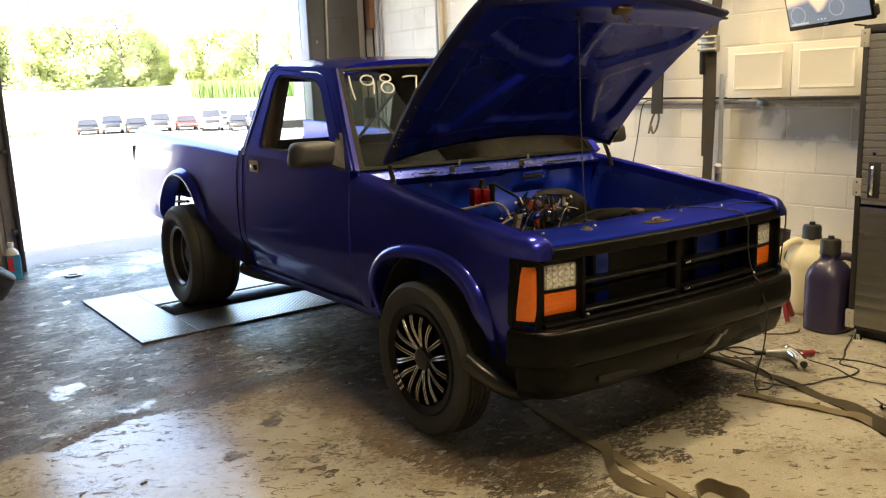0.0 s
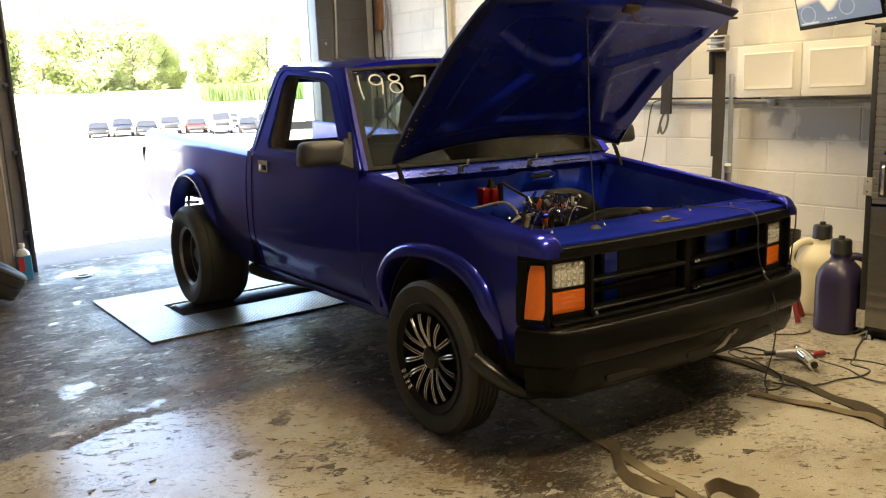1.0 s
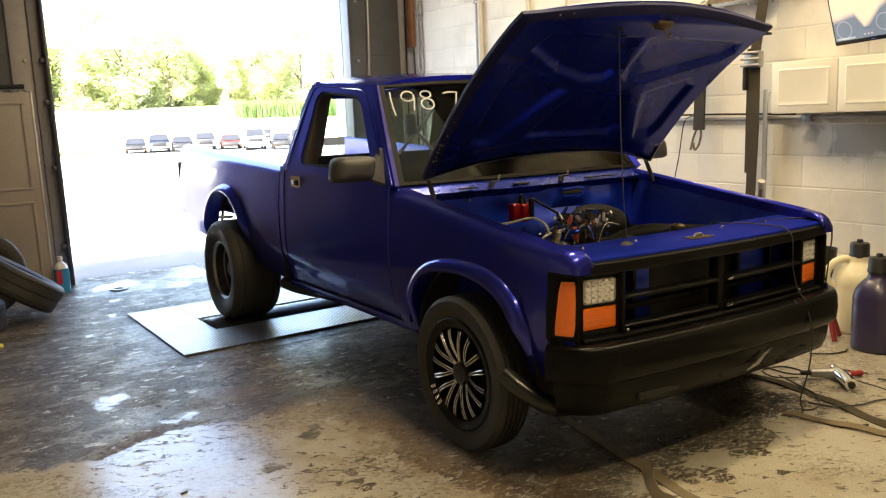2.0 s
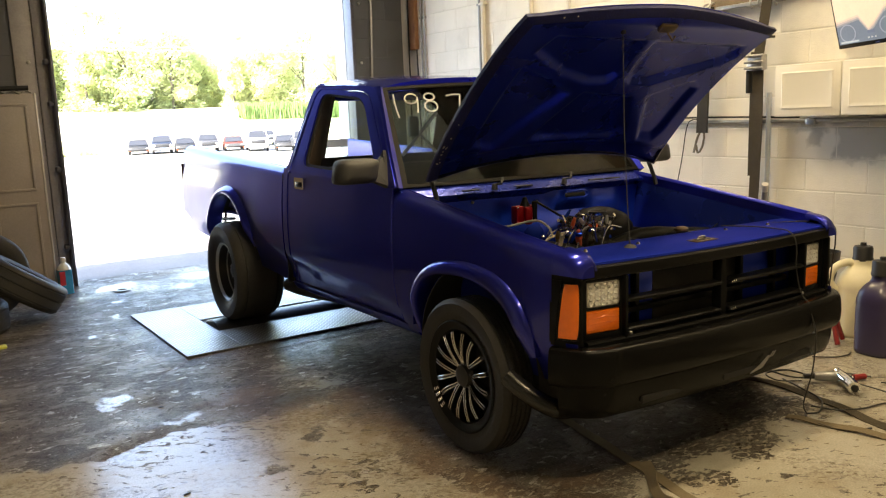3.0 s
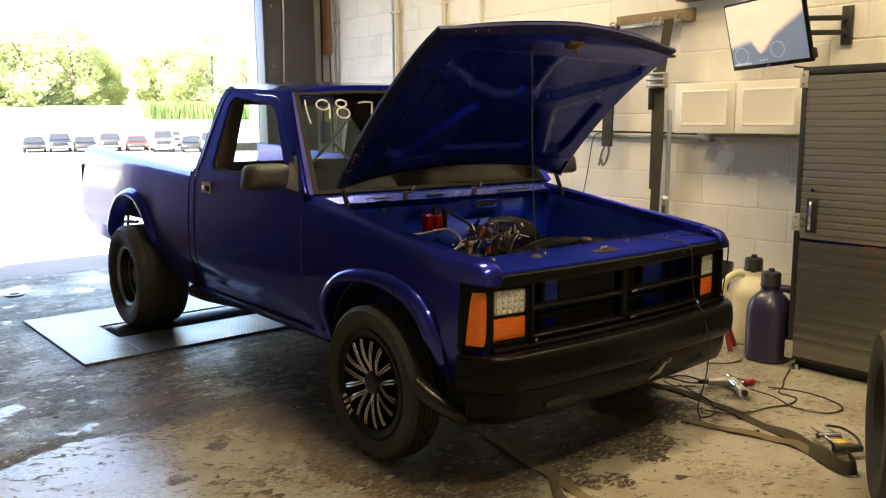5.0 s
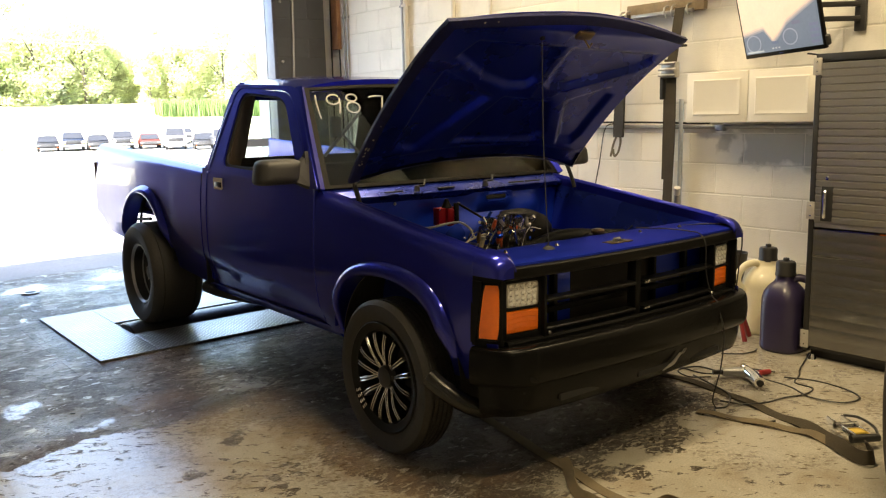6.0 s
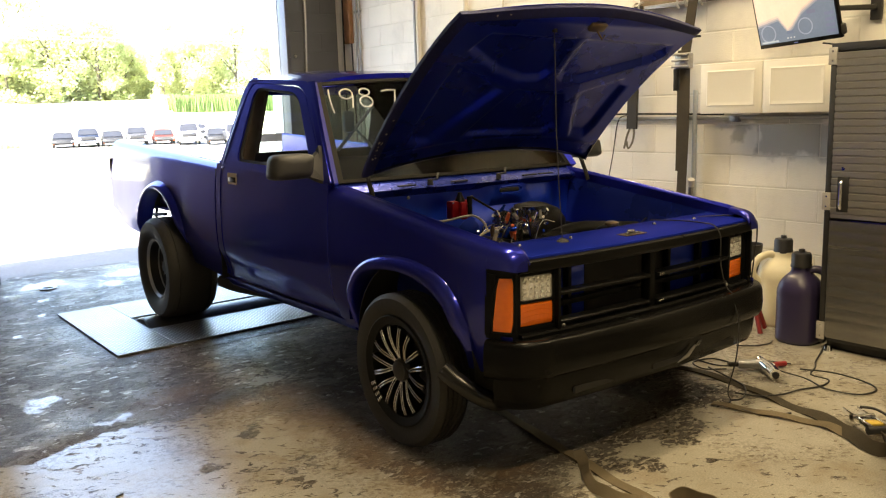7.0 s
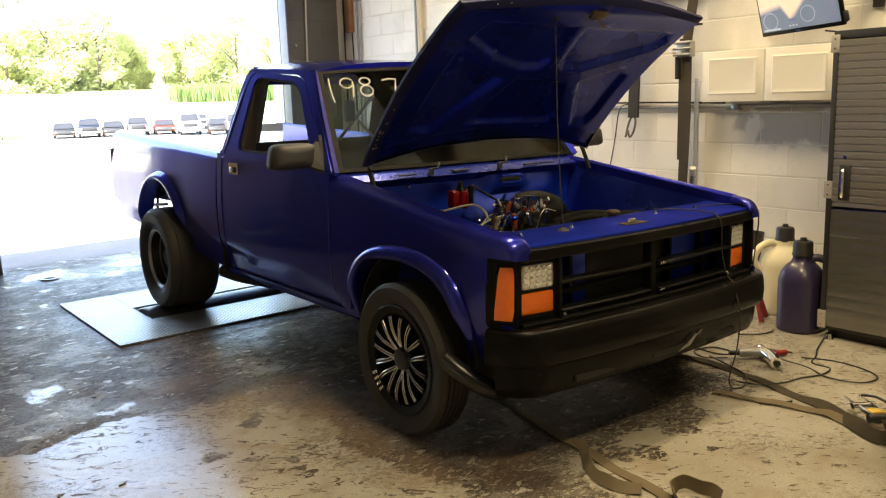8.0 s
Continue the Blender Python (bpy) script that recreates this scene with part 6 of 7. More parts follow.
# ---- east wall things ----
M_PVC = mat("painted_conduit", (0.62, 0.58, 0.50), 0.45, 0, 0.1, 6)
M_WOOD = mat("bare_brown_wood", (0.26, 0.13, 0.06), 0.65, 0, 0.35, 14, 0.3, 60)
M_BOARD = mat("weathered_board", (0.21, 0.16, 0.10), 0.7, 0, 0.35, 10, 0.3, 60)
for y, r, mt, z0, lab in ((4.93, 0.010, M_GALV, 0.0, "thin grey conduit"), (4.86, 0.012, M_GALV, 0.0, "thin grey conduit"), (3.87, 0.016, M_GALV, 0.0, "grey steel conduit"), (3.80, 0.026, M_PVC, 0.0, "cream painted pipe"), (3.10, 0.022, M_PVC, 0.0, "cream painted conduit"), (2.62, 0.012, M_PVC, 0.0, "thin cream painted conduit")):
    p = thing("wall_pipe", lab + " running up the block wall", "pipe", group="wall pipes")
    part("pipe", bm_tube([(WALL_X - r - 0.004, y, z0 + 0.02), (WALL_X - r - 0.004, y, 3.88)], r, 12), mt, p)
    for z in (0.6, 1.5, 2.42, 3.3):
        part("pipe_clip", bm_box(WALL_X - 2 * r - 0.006, WALL_X - 0.001, y - r - 0.012, y + r + 0.012, z - 0.01, z + 0.01, 0.003), mt, p)
w = tagged(part("wood_block", bm_box(WALL_X - 0.05, WALL_X - 0.002, 5.00, 5.12, 2.10, 2.75, 0.006), M_WOOD), "split brown wooden board hung on the wall", "board")
for y, y1 in ((5.16, 5.20), (5.06, 5.02)):
    tagged(part("wall_cable", bm_tube(smooth_path([(WALL_X - 0.012, y, 3.85), (WALL_X - 0.016, lerp(y, y1, 0.5), 2.6), (WALL_X - 0.012, y1, 1.4), (WALL_X - 0.012, y1, 0.3)]), 0.008, 6), M_MATTE), "black cable hanging down the wall", "cable")
tagged(part("wall_cable", bm_tube(smooth_path([(1.80, DOOR_Y - 0.012, 3.8), (1.815, DOOR_Y - 0.012, 2.6), (1.78, DOOR_Y - 0.012, 1.5), (1.78, DOOR_Y - 0.012, 0.2)]), 0.016, 8), M_GALV), "grey conduit on the door wall", "conduit")

# strap rack
rack = thing("strap_rack", "wooden strap rack with steel rail on the wall", "rack")
part("board", bm_box(WALL_X - 0.045, WALL_X - 0.002, 0.53, 1.16, 2.03, 2.115, 0.005), M_BOARD, rack)
part("rail", bm_box(WALL_X - 0.075, WALL_X - 0.046, 0.60, 1.10, 2.02, 2.045, 0.004), M_STEEL, rack)
for y in (0.62, 0.74, 0.80, 1.12, 1.17):
    part("hook", bm_tube(smooth_path([(WALL_X - 0.06, y, 2.075), (WALL_X - 0.10, y, 2.06), (WALL_X - 0.105, y, 2.02), (WALL_X - 0.085, y, 2.0)]), 0.007, 8), M_STEEL, rack)
M_STRAP = mat("faded_black_webbing", (0.050, 0.040, 0.025), 0.9, 0, 0.3, 12, 0.5, 350)
M_TANSTRAP = mat("dirty_tan_webbing", (0.155, 0.122, 0.074), 0.85, 0, 0.3, 9, 0.5, 350)


def ribbon(pts, width, across, thick=0.004):
    """Webbing along a line; across gives its width's direction."""
    pts = [Vector(p) for p in pts]
    a = Vector(across).normalized() * width / 2
    return bm_sheet([[tuple(p - a), tuple(p), tuple(p + a)] for p in pts], thick)


ratchet_strap = thing("ratchet_strap", "faded ratchet strap hanging from the rack", "strap", group="hanging straps")
part("webbing", ribbon([(WALL_X - 0.10, 0.675, 2.05), (WALL_X - 0.11, 0.722, 1.7), (WALL_X - 0.10, 0.730, 1.2), (WALL_X - 0.09, 0.765, 0.45), (WALL_X - 0.09, 0.77, 0.2)], 0.075, (0, 1, 0)), M_STRAP, ratchet_strap)
part("webbing_tail", ribbon([(WALL_X - 0.085, 0.77, 1.72), (WALL_X - 0.08, 0.775, 1.5), (WALL_X - 0.08, 0.78, 0.9)], 0.06, (0, 1, 0)), M_STRAP, ratchet_strap)
rt = part("ratchet", bm_box(WALL_X - 0.15, WALL_X - 0.085, 0.675, 0.785, 1.595, 1.70, 0.01), M_STEEL, ratchet_strap, "scratched steel ratchet")
for z in (1.61, 1.65, 1.69):
    part("ratchet_pin", bm_tube([(WALL_X - 0.155, 0.66, z), (WALL_X - 0.155, 0.80, z)], 0.009, 8), M_STEEL, rt)
part("ratchet_lever", bm_box(WALL_X - 0.14, WALL_X - 0.10, 0.775, 0.80, 1.45, 1.60, 0.006), M_MATTE, rt)
part("keeper", bm_box(WALL_X - 0.13, WALL_X - 0.08, 0.625, 0.775, 1.795, 1.81, 0.003), M_MATTE, ratchet_strap)
M_WIRE = mat("dull_wire_hook", (0.20, 0.17, 0.12), 0.45, 0.7, 0.3, 20)
s2 = thing("ratchet_strap", "folded black strap with wire hooks hanging on the wall", "strap", group="hanging straps")
part("webbing", ribbon([(WALL_X - 0.06, 1.16, 2.05), (WALL_X - 0.07, 1.18, 1.6), (WALL_X - 0.07, 1.195, 1.19)], 0.085, (0, 1, 0), 0.02), mat("black_webbing", (0.03, 0.028, 0.026), 0.8, 0, 0.3, 15, 0.5, 350), s2)
for dy in (-0.03, 0.03):
    part("wire_hook", bm_tube(smooth_path([(WALL_X - 0.07, 1.20 + dy * 0.4, 1.21), (WALL_X - 0.075, 1.21 + dy, 1.15), (WALL_X - 0.07, 1.235 + dy, 1.08), (WALL_X - 0.07, 1.255 + dy * 0.6, 1.05), (WALL_X - 0.07, 1.25, 1.10)]), 0.008, 8), M_WIRE, s2)
p = thing("wall_pipe", "pale pipe behind the hanging strap", "pipe", group="wall pipes")
part("pipe", bm_tube([(WALL_X - 0.03, 0.700, 0.3), (WALL_X - 0.03, 0.695, 1.45)], 0.016, 12), mat("pale_grey_pipe", (0.42, 0.44, 0.47), 0.5), p)
conduit = thing("wall_conduit", "painted conduit with black cable along the wall", "conduit")
part("pipe", bm_tube([(WALL_X - 0.018, 2.6, 1.262), (WALL_X - 0.018, -0.45, 1.262)], 0.014, 10), M_GALV, conduit)
part("cable", bm_tube(smooth_path([(WALL_X - 0.02, 2.6, 1.292), (WALL_X - 0.022, 1.3, 1.297), (WALL_X - 0.022, 0.48, 1.285)]), 0.007, 6), M_MATTE, conduit)
part("fitting", bm_box(WALL_X - 0.05, WALL_X - 0.002, 0.36, 0.42, 1.235, 1.275, 0.006), M_GALV, conduit)
tagged(part("wall_cable", bm_tube(smooth_path([(WALL_X - 0.012, 1.27, 1.29), (WALL_X - 0.03, 1.36, 1.25), (WALL_X - 0.02, 1.42, 1.0), (WALL_X - 0.02, 1.50, 0.6), (WALL_X - 0.02, 1.52, 0.1)]), 0.004, 6), M_MATTE), "thin dark wire hanging against the wall", "cable")

# white wall cabinet
M_CABINET = mat("cream_cabinet_vinyl", (0.80, 0.76, 0.66), 0.38, 0, 0.04, 5, 0.03, 200)
cab = thing("wall_cabinet", "cream two-door wall cabinet with raised panels", "cabinet")
cx0, cy0, cy1, cz0, cz1 = 1.90, -0.385, 0.468, 1.300, 1.606
part("body", bm_box(cx0 + 0.02, WALL_X - 0.002, cy0 + 0.003, cy1 - 0.003, cz0, cz1 - 0.004, 0.003), M_CABINET, cab)
for a, b in ((cy0, 0.0395), (0.0435, cy1)):
    d = part("door", bm_box(cx0, cx0 + 0.019, a, b, cz0 - 0.004, cz1, 0.004), M_CABINET, cab)
    rows = []
    o = round_rect(a + 0.044, b - 0.044, cz0 + 0.040, cz1 - 0.042, 0.004, 2)
    i1 = round_rect(a + 0.052, b - 0.052, cz0 + 0.048, cz1 - 0.050, 0.004, 2)
    i2 = round_rect(a + 0.068, b - 0.068, cz0 + 0.064, cz1 - 0.066, 0.004, 2)
    bm = bmesh.new()
    lay = [[(cx0 - 0.0008, y, z) for y, z in o], [(cx0 - 0.0055, y, z) for y, z in i1], [(cx0 - 0.0015, y, z) for y, z in i2]]
    g = [[bm.verts.new(p) for p in l] for l in lay]
    for q, r in zip(g, g[1:]):
        for k in range(len(q)):
            bm.faces.new((q[k], q[(k + 1) % len(q)], r[(k + 1) % len(q)], r[k]))
    bm.faces.new(g[-1])
    part("panel_moulding", bm, M_CABINET, d, sharp=20)

# tall steel cupboard with ribbed doors
M_RIB = mat("ribbed_pewter_steel", (0.40, 0.385, 0.35), 0.34, 0.7, 0.12, 3, 0.05, 150, rvar=0.08)
M_RIBLOW = stretch(mat("smooth_pewter_steel", (0.25, 0.24, 0.22), 0.25, 0.75, 0.05, 3, 0.035, 14, rvar=0.06), (1, 0.12, 10))
M_CABBLACK = mat("black_powder_coat", (0.022, 0.021, 0.020), 0.45, 0, 0.2, 8, 0.1, 300)
M_HINGE = mat("grey_hinge_plate", (0.50, 0.47, 0.42), 0.4, 0.4, 0.1, 10)
tall = thing("steel_cupboard", "tall ribbed steel cupboard with black frame", "cupboard")
sx, sy0, sy1 = 1.628, -0.505, -1.72
part("body", bm_box(sx + 0.022, WALL_X - 0.003, sy1, sy0, 0.05, 1.655, 0.004), M_CABBLACK, tall)
part("plinth", bm_box(sx + 0.06, WALL_X - 0.01, sy1 + 0.02, sy0 - 0.02, 0.0, 0.05), M_CABBLACK, tall)
part("top_edge", bm_box(sx - 0.004, sx + 0.0215, sy1, sy0, 1.615, 1.655, 0.004), M_CABBLACK, tall)
part("side_edge", bm_box(sx - 0.004, sx + 0.0215, sy0 - 0.03, sy0, 0.045, 1.614, 0.004), M_CABBLACK, tall)


def ribbed_door(y0, y1, z0, z1, pitch, depth, flat_from=None):
    rows, z = [], z1
    pts = []
    while z > z0 + pitch:
        pts += [(z, 0.0), (z - pitch * 0.10, depth), (z - pitch * 0.80, depth * 0.7), (z - pitch * 0.90, 0.0)]
        z -= pitch
    pts += [(z, 0.0), (z0, 0.0)]
    return bm_sheet([[(sx - d - 0.001, y, zz) for zz, d in [(a, b) for a, b in pts]] for y in (y0, y1)], 0.004)


upper = part("door", ribbed_door(sy1, sy0 - 0.034, 0.74, 1.608, 0.0385, 0.010), M_RIB, tall, "ribbed pewter upper door", sharp=15)
lower = part("lower_door", ribbed_door(sy1, sy0 - 0.034, 0.075, 0.725, 0.060, 0.0012), M_RIBLOW, tall, "ribbed pewter lower door", sharp=15)
part("door_line", bm_box(sx - 0.007, sx + 0.003, sy1, sy0 - 0.034, 0.727, 0.733), M_CHROME, tall)
hb = part("handle_plate", bm_box(sx - 0.012, sx - 0.001, -0.635, -0.572, 0.775, 0.962, 0.004), M_CABBLACK, upper)
part("handle", bm_tube(smooth_path([(sx - 0.012, -0.602, 0.795), (sx - 0.034, -0.602, 0.805), (sx - 0.036, -0.602, 0.87), (sx - 0.034, -0.602, 0.93), (sx - 0.012, -0.602, 0.94)]), 0.009, 8), M_CHROME, hb, "chrome pull handle")
part("lock", bm_lathe([(0, 0.014), (0.010, 0.013), (0.014, 0.0)], 16, pose(sx - 0.001, -0.60, 1.006, 0, -90, 0)), M_CHROME, upper)
for z0, z1 in ((1.545, 1.635), (0.780, 0.875), (0.06, 0.16)):
    h = part("hinge", bm_box(sx - 0.010, sx + 0.004, sy0 - 0.034, sy0 + 0.012, z0, z1, 0.004), M_HINGE, tall, "grey hinge plate")
    for z in (z0 + 0.02, z1 - 0.02):
        part("hinge_screw", bm_lathe([(0, 0.003), (0.005, 0.002), (0.006, 0)], 8, pose(sx - 0.010, sy0 - 0.012, z, 0, -90, 0)), M_CHROME, h)
part("foot", bm_lathe([(0, 0.03), (0.018, 0.03), (0.026, 0.0), (0, 0)], 16, pose(sx + 0.01, sy0 - 0.05, 0.0)), M_CHROME, tall, "bright levelling foot")

# television on its arm
tv = thing("television", "wall-mounted television showing gauges, tilted down", "television")
BL, BR = Vector((2.02, 0.131, 1.676)), Vector((1.80, -0.470, 1.692))
ux = (BR - BL).normalized()
side_n = Vector((ux.y, -ux.x, 0)).normalized()
tilt = radians(15)
uy = (Vector((0, 0, 1)) * math.cos(tilt) + side_n * math.sin(tilt)).normalized()
un = ux.cross(uy).normalized()
if un.x > 0:
    un = -un
TW, TH = (BR - BL).length, 0.40
TVM = Matrix(((ux.x, uy.x, un.x, BL.x), (ux.y, uy.y, un.y, BL.y), (ux.z, uy.z, un.z, BL.z), (0, 0, 0, 1)))
part("casing", bm_box(0, TW, 0, TH, -0.022, 0.0, 0.005, m=TVM), M_BLACK, tv)
part("back_shell", bm_box(TW * 0.12, TW * 0.88, 0.02, TH * 0.7, -0.05, -0.0225, 0.012, m=TVM), M_BLACK, tv)
part("corner_bump", bm_box(TW - 0.05, TW + 0.012, 0.012, 0.075, -0.04, -0.004, 0.014, 3, m=TVM), M_CABBLACK, tv)


def on_screen(name, outline, h, material):
    bm = bmesh.new()
    bm.faces.new([bm.verts.new(TVM @ Vector((x * TW, y * TH, h))) for x, y in outline])
    return part(name, bm, material, screen if h > 0.002 else tv, smooth=False)


screen = on_screen("screen", [(0.022, 0.06), (0.978, 0.06), (0.978, 0.97), (0.022, 0.97)], 0.0015, glow("screen_slate_blue", (0.12, 0.15, 0.20), 0.06))
# reflection of a bright opening opposite, painted as stepped glowing sheets over the screen
EDGE = [(0.024, 0.36), (0.30, 0.42), (0.40, 0.22), (0.47, 0.28), (0.60, 0.46), (0.80, 0.60), (0.976, 0.72)]
for k, cc in enumerate(((0.26, 0.25, 0.27), (0.46, 0.37, 0.33), (0.66, 0.48, 0.37), (0.80, 0.56, 0.40))):
    on_screen("bright_area", [(x, y - 0.045 + 0.025 * k) for x, y in EDGE] + [(0.976, 0.968), (0.024, 0.968)], 0.0022 + 0.0002 * k, glow("reflection_peach", cc, 0.055))
for cxs, cys, rs in ((0.15, 0.21, 0.13), (0.62, 0.24, 0.12)):
    bm = bmesh.new()
    ringv = [[(cxs + (rs - dr) * math.cos(a) * TH / TW * 1.2, cys + (rs - dr) * math.sin(a)) for dr in (0, 0.018)] for a in [radians(t) for t in range(0, 361, 12)]]
    bm_sheet([[tuple(TVM @ Vector((x * TW, y * TH, 0.0035))) for x, y in r] for r in ringv], bm=bm)
    part("gauge_ring", bm, glow("gauge_ring", (0.24, 0.26, 0.33), 0.07), screen, smooth=False)
for x0, y0, x1, y1, cc in ((0.05, 0.075, 0.27, 0.10, (0.35, 0.38, 0.40)), (0.385, 0.17, 0.47, 0.21, (0.10, 0.12, 0.18)), (0.38, 0.10, 0.40, 0.12, (0.4, 0.4, 0.4)), (0.42, 0.10, 0.44, 0.12, (0.4, 0.4, 0.4)), (0.46, 0.10, 0.48, 0.12, (0.4, 0.4, 0.4)), (0.66, 0.40, 0.76, 0.45, (0.12, 0.12, 0.18)), (0.86, 0.10, 0.96, 0.14, (0.12, 0.13, 0.20)), (0.86, 0.18, 0.96, 0.22, (0.12, 0.13, 0.20)), (0.86, 0.26, 0.96, 0.30, (0.12, 0.13, 0.20)), (0.86, 0.34, 0.96, 0.38, (0.12, 0.13, 0.20))):
    on_screen("screen_bar", [(x0, y0), (x1, y0), (x1, y1), (x0, y1)], 0.004, glow("screen_bar", cc, 0.10))
on_screen("maker_badge", [(0.45, 0.018), (0.50, 0.018), (0.50, 0.036), (0.45, 0.036)], 0.0012, M_CHROME)
arm = part("wall_plate", bm_box(WALL_X - 0.03, WALL_X - 0.002, -0.50, -0.44, 1.80, 2.02, 0.004), M_CABBLACK, tv)
for z in (1.87, 1.95):
    part("swing_arm", bm_box(-0.016, 0.016, 0.0, (Vector((1.92, -0.25, z)) - Vector((WALL_X - 0.03, -0.47, z))).length, -0.014, 0.014, 0.004,
                             m=Matrix.Translation((WALL_X - 0.03, -0.47, z)) @ Matrix.Rotation(math.atan2(0.256, 0.22), 4, "Z")), M_CABBLACK, tv)
part("mount_head", bm_box(1.90, 1.99, -0.28, -0.18, 1.80, 1.98, 0.006), M_CABBLACK, tv)
part("power_cable", bm_tube(smooth_path([(1.93, -0.30, 1.68), (1.95, -0.40, 1.665), (2.0, -0.49, 1.672), (2.06, -0.53, 1.665)]), 0.005, 6), M_MATTE, tv)
shelf = tagged(part("wall_box", bm_box(WALL_X - 0.12, WALL_X - 0.002, 0.20, 0.62, 2.155, 2.35, 0.006), M_BOARD), "dark brown box fixed high on the wall", "box")


# ---- jugs in the corner ----
def fuel_jug(name, label, m, body_mat, cap_mat, r=0.105, h=0.40):
    j = thing(name, label, "jug", m, "fuel jugs")
    rows = []
    for z, s in ((0.0, 0.90), (0.012, 0.99), (0.03, 1.0), (h * 0.62, 1.0), (h * 0.66, 0.985), (h * 0.70, 1.0), (h * 0.77, 0.98), (h * 0.85, 0.90), (h * 0.92, 0.75), (h * 0.97, 0.60), (h * 1.0, 0.48), (h * 1.04, 0.42), (h * 1.10, 0.41)):
        rows.append([(r * s * sg(math.cos(a)), r * s * sg(math.sin(a)), z) for a in [2 * math.pi * k / 40 for k in range(41)]])
    bm = bm_sheet(rows)
    bm.faces.new([bm.verts.new(p) for p in rows[0][:-1]])
    part("body", bm, body_mat, j, sharp=60)
    part("cap", bm_lathe([(0, h * 1.30), (0.048, h * 1.29), (0.054, h * 1.26), (0.054, h * 1.13), (0.057, h * 1.115), (0.057, h * 1.085), (0, h * 1.085)], 28), cap_mat, j, "black ribbed screw cap")
    part("cap_vent", bm_lathe([(0, h * 1.345), (0.016, h * 1.34), (0.018, h * 1.30)], 14), cap_mat, j)
    part("handle", bm_tube(smooth_path([(-r * 0.22, -r * 0.10, h * 1.00), (-r * 0.55, -r * 0.26, h * 1.06), (-r * 0.95, -r * 0.45, h * 1.02), (-r * 1.22, -r * 0.58, h * 0.90), (-r * 1.25, -r * 0.60, h * 0.78), (-r * 1.05, -r * 0.50, h * 0.68), (-r * 0.80, -r * 0.40, h * 0.64)]), 0.022, 14), body_mat, j)
    part("label_disc", bm_lathe([(0.036, 0.0), (0.036, 0.003), (0.030, 0.004), (0, 0.004)], 24, pose(-r * 0.97, -r * 0.25, h * 0.50, 0, -90, 14)), body_mat, j)
    return j


def sg(c):
    return math.copysign(abs(c) ** 0.74, c)


M_PURPLE = mat("purple_translucent_plastic", (0.034, 0.026, 0.072), 0.36, 0, 0.15, 8, 0.05, 120, coat=0.2)
M_MILK = mat("yellowed_white_plastic", (0.76, 0.70, 0.50), 0.40, 0, 0.15, 7, 0.05, 120, coat=0.2)
fuel_jug("fuel_jug", "yellowed white race fuel jug with black cap", pose(1.985, -0.085, 0, 0, 0, -62), M_MILK, M_CABBLACK, 0.134, 0.412)
fuel_jug("fuel_jug", "purple race fuel jug with black cap", pose(1.700, -0.352, 0, 0, 0, 88), M_PURPLE, M_CABBLACK, 0.116, 0.40)
fuel_jug("fuel_jug", "black fuel jug with yellow cap behind", pose(2.08, -0.38, 0, 0, 0, 100), M_CABBLACK, mat("yellow_cap", (0.50, 0.36, 0.12), 0.5), 0.085, 0.36)
fn = thing("funnel", "black plastic funnel standing against the wall", "funnel", pose(2.06, 0.19, 0))
part("cone", bm_lathe([(0.018, 0.0), (0.020, 0.12), (0.075, 0.36), (0.085, 0.46), (0.080, 0.46), (0.070, 0.36), (0.014, 0.12), (0.012, 0.0)], 32), M_CABBLACK, fn)
stand = thing("jack_stand", "red steel jack stand beside the jugs", "jack stand", pose(1.70, -0.05, 0, 0, 0, 20))
M_REDPAINT = mat("chipped_red_paint", (0.26, 0.02, 0.02), 0.45, 0.1, 0.25, 12, 0.2, 90)
for a in range(4):
    t = math.radians(45 + 90 * a)
    part("leg", bm_tube([(0.10 * math.cos(t), 0.10 * math.sin(t), 0.006), (0.025 * math.cos(t), 0.025 * math.sin(t), 0.20)], 0.014, 6), M_REDPAINT, stand)
part("post", bm_lathe([(0, 0.26), (0.022, 0.26), (0.024, 0.18), (0, 0.18)], 14), M_REDPAINT, stand)
part("saddle", bm_box(-0.045, 0.045, -0.02, 0.02, 0.26, 0.285, 0.006), M_MATTE, stand)
broom = thing("broom_handle", "grey stick with white cap leaning behind the fender", "stick")
part("shaft", bm_tube([(1.34, 0.20, 0.0), (0.93, -0.145, 0.955)], 0.013, 10), M_GALV, broom)
part("cap", bm_tube([(0.932, -0.143, 0.95), (0.918, -0.155, 0.985)], 0.017, 12), mat("white_rubber_cap", (0.75, 0.73, 0.68), 0.5), broom)

# ---- on the floor in front ----
gun = thing("air_tool", "polished pistol-grip air tool with red hose fitting", "air tool", pose(1.03, -0.47, 0.0, 0, 0, 0))
a, b, c = Vector((-0.045, 0.06, 0.034)), Vector((0.045, -0.02, 0.034)), Vector((-0.055, -0.155, 0.028))
part("barrel", bm_tube([a, a.lerp(b, 0.5), b], 0.022, 16, taper=[0.95, 1.15, 1.45]), M_GALV, gun)
part("head", bm_tube([a + (a - b).normalized() * 0.05, a], 0.013, 12), M_CABBLACK, gun)
part("grip", bm_tube(smooth_path([b + Vector((0.0, 0.03, 0.01)), b, c.lerp(b, 0.4) + Vector((0.01, 0, 0)), c]), 0.031, 16), M_CHROME, gun, "polished grip")
part("grip_end", bm_tube([c, c + (c - b).normalized() * 0.006], 0.017, 14), M_CABBLACK, gun)
part("hose_fitting", bm_tube([b + Vector((0.02, 0, -0.012)), b + Vector((0.07, -0.03, -0.014))], 0.009, 10), M_CHROME, gun)
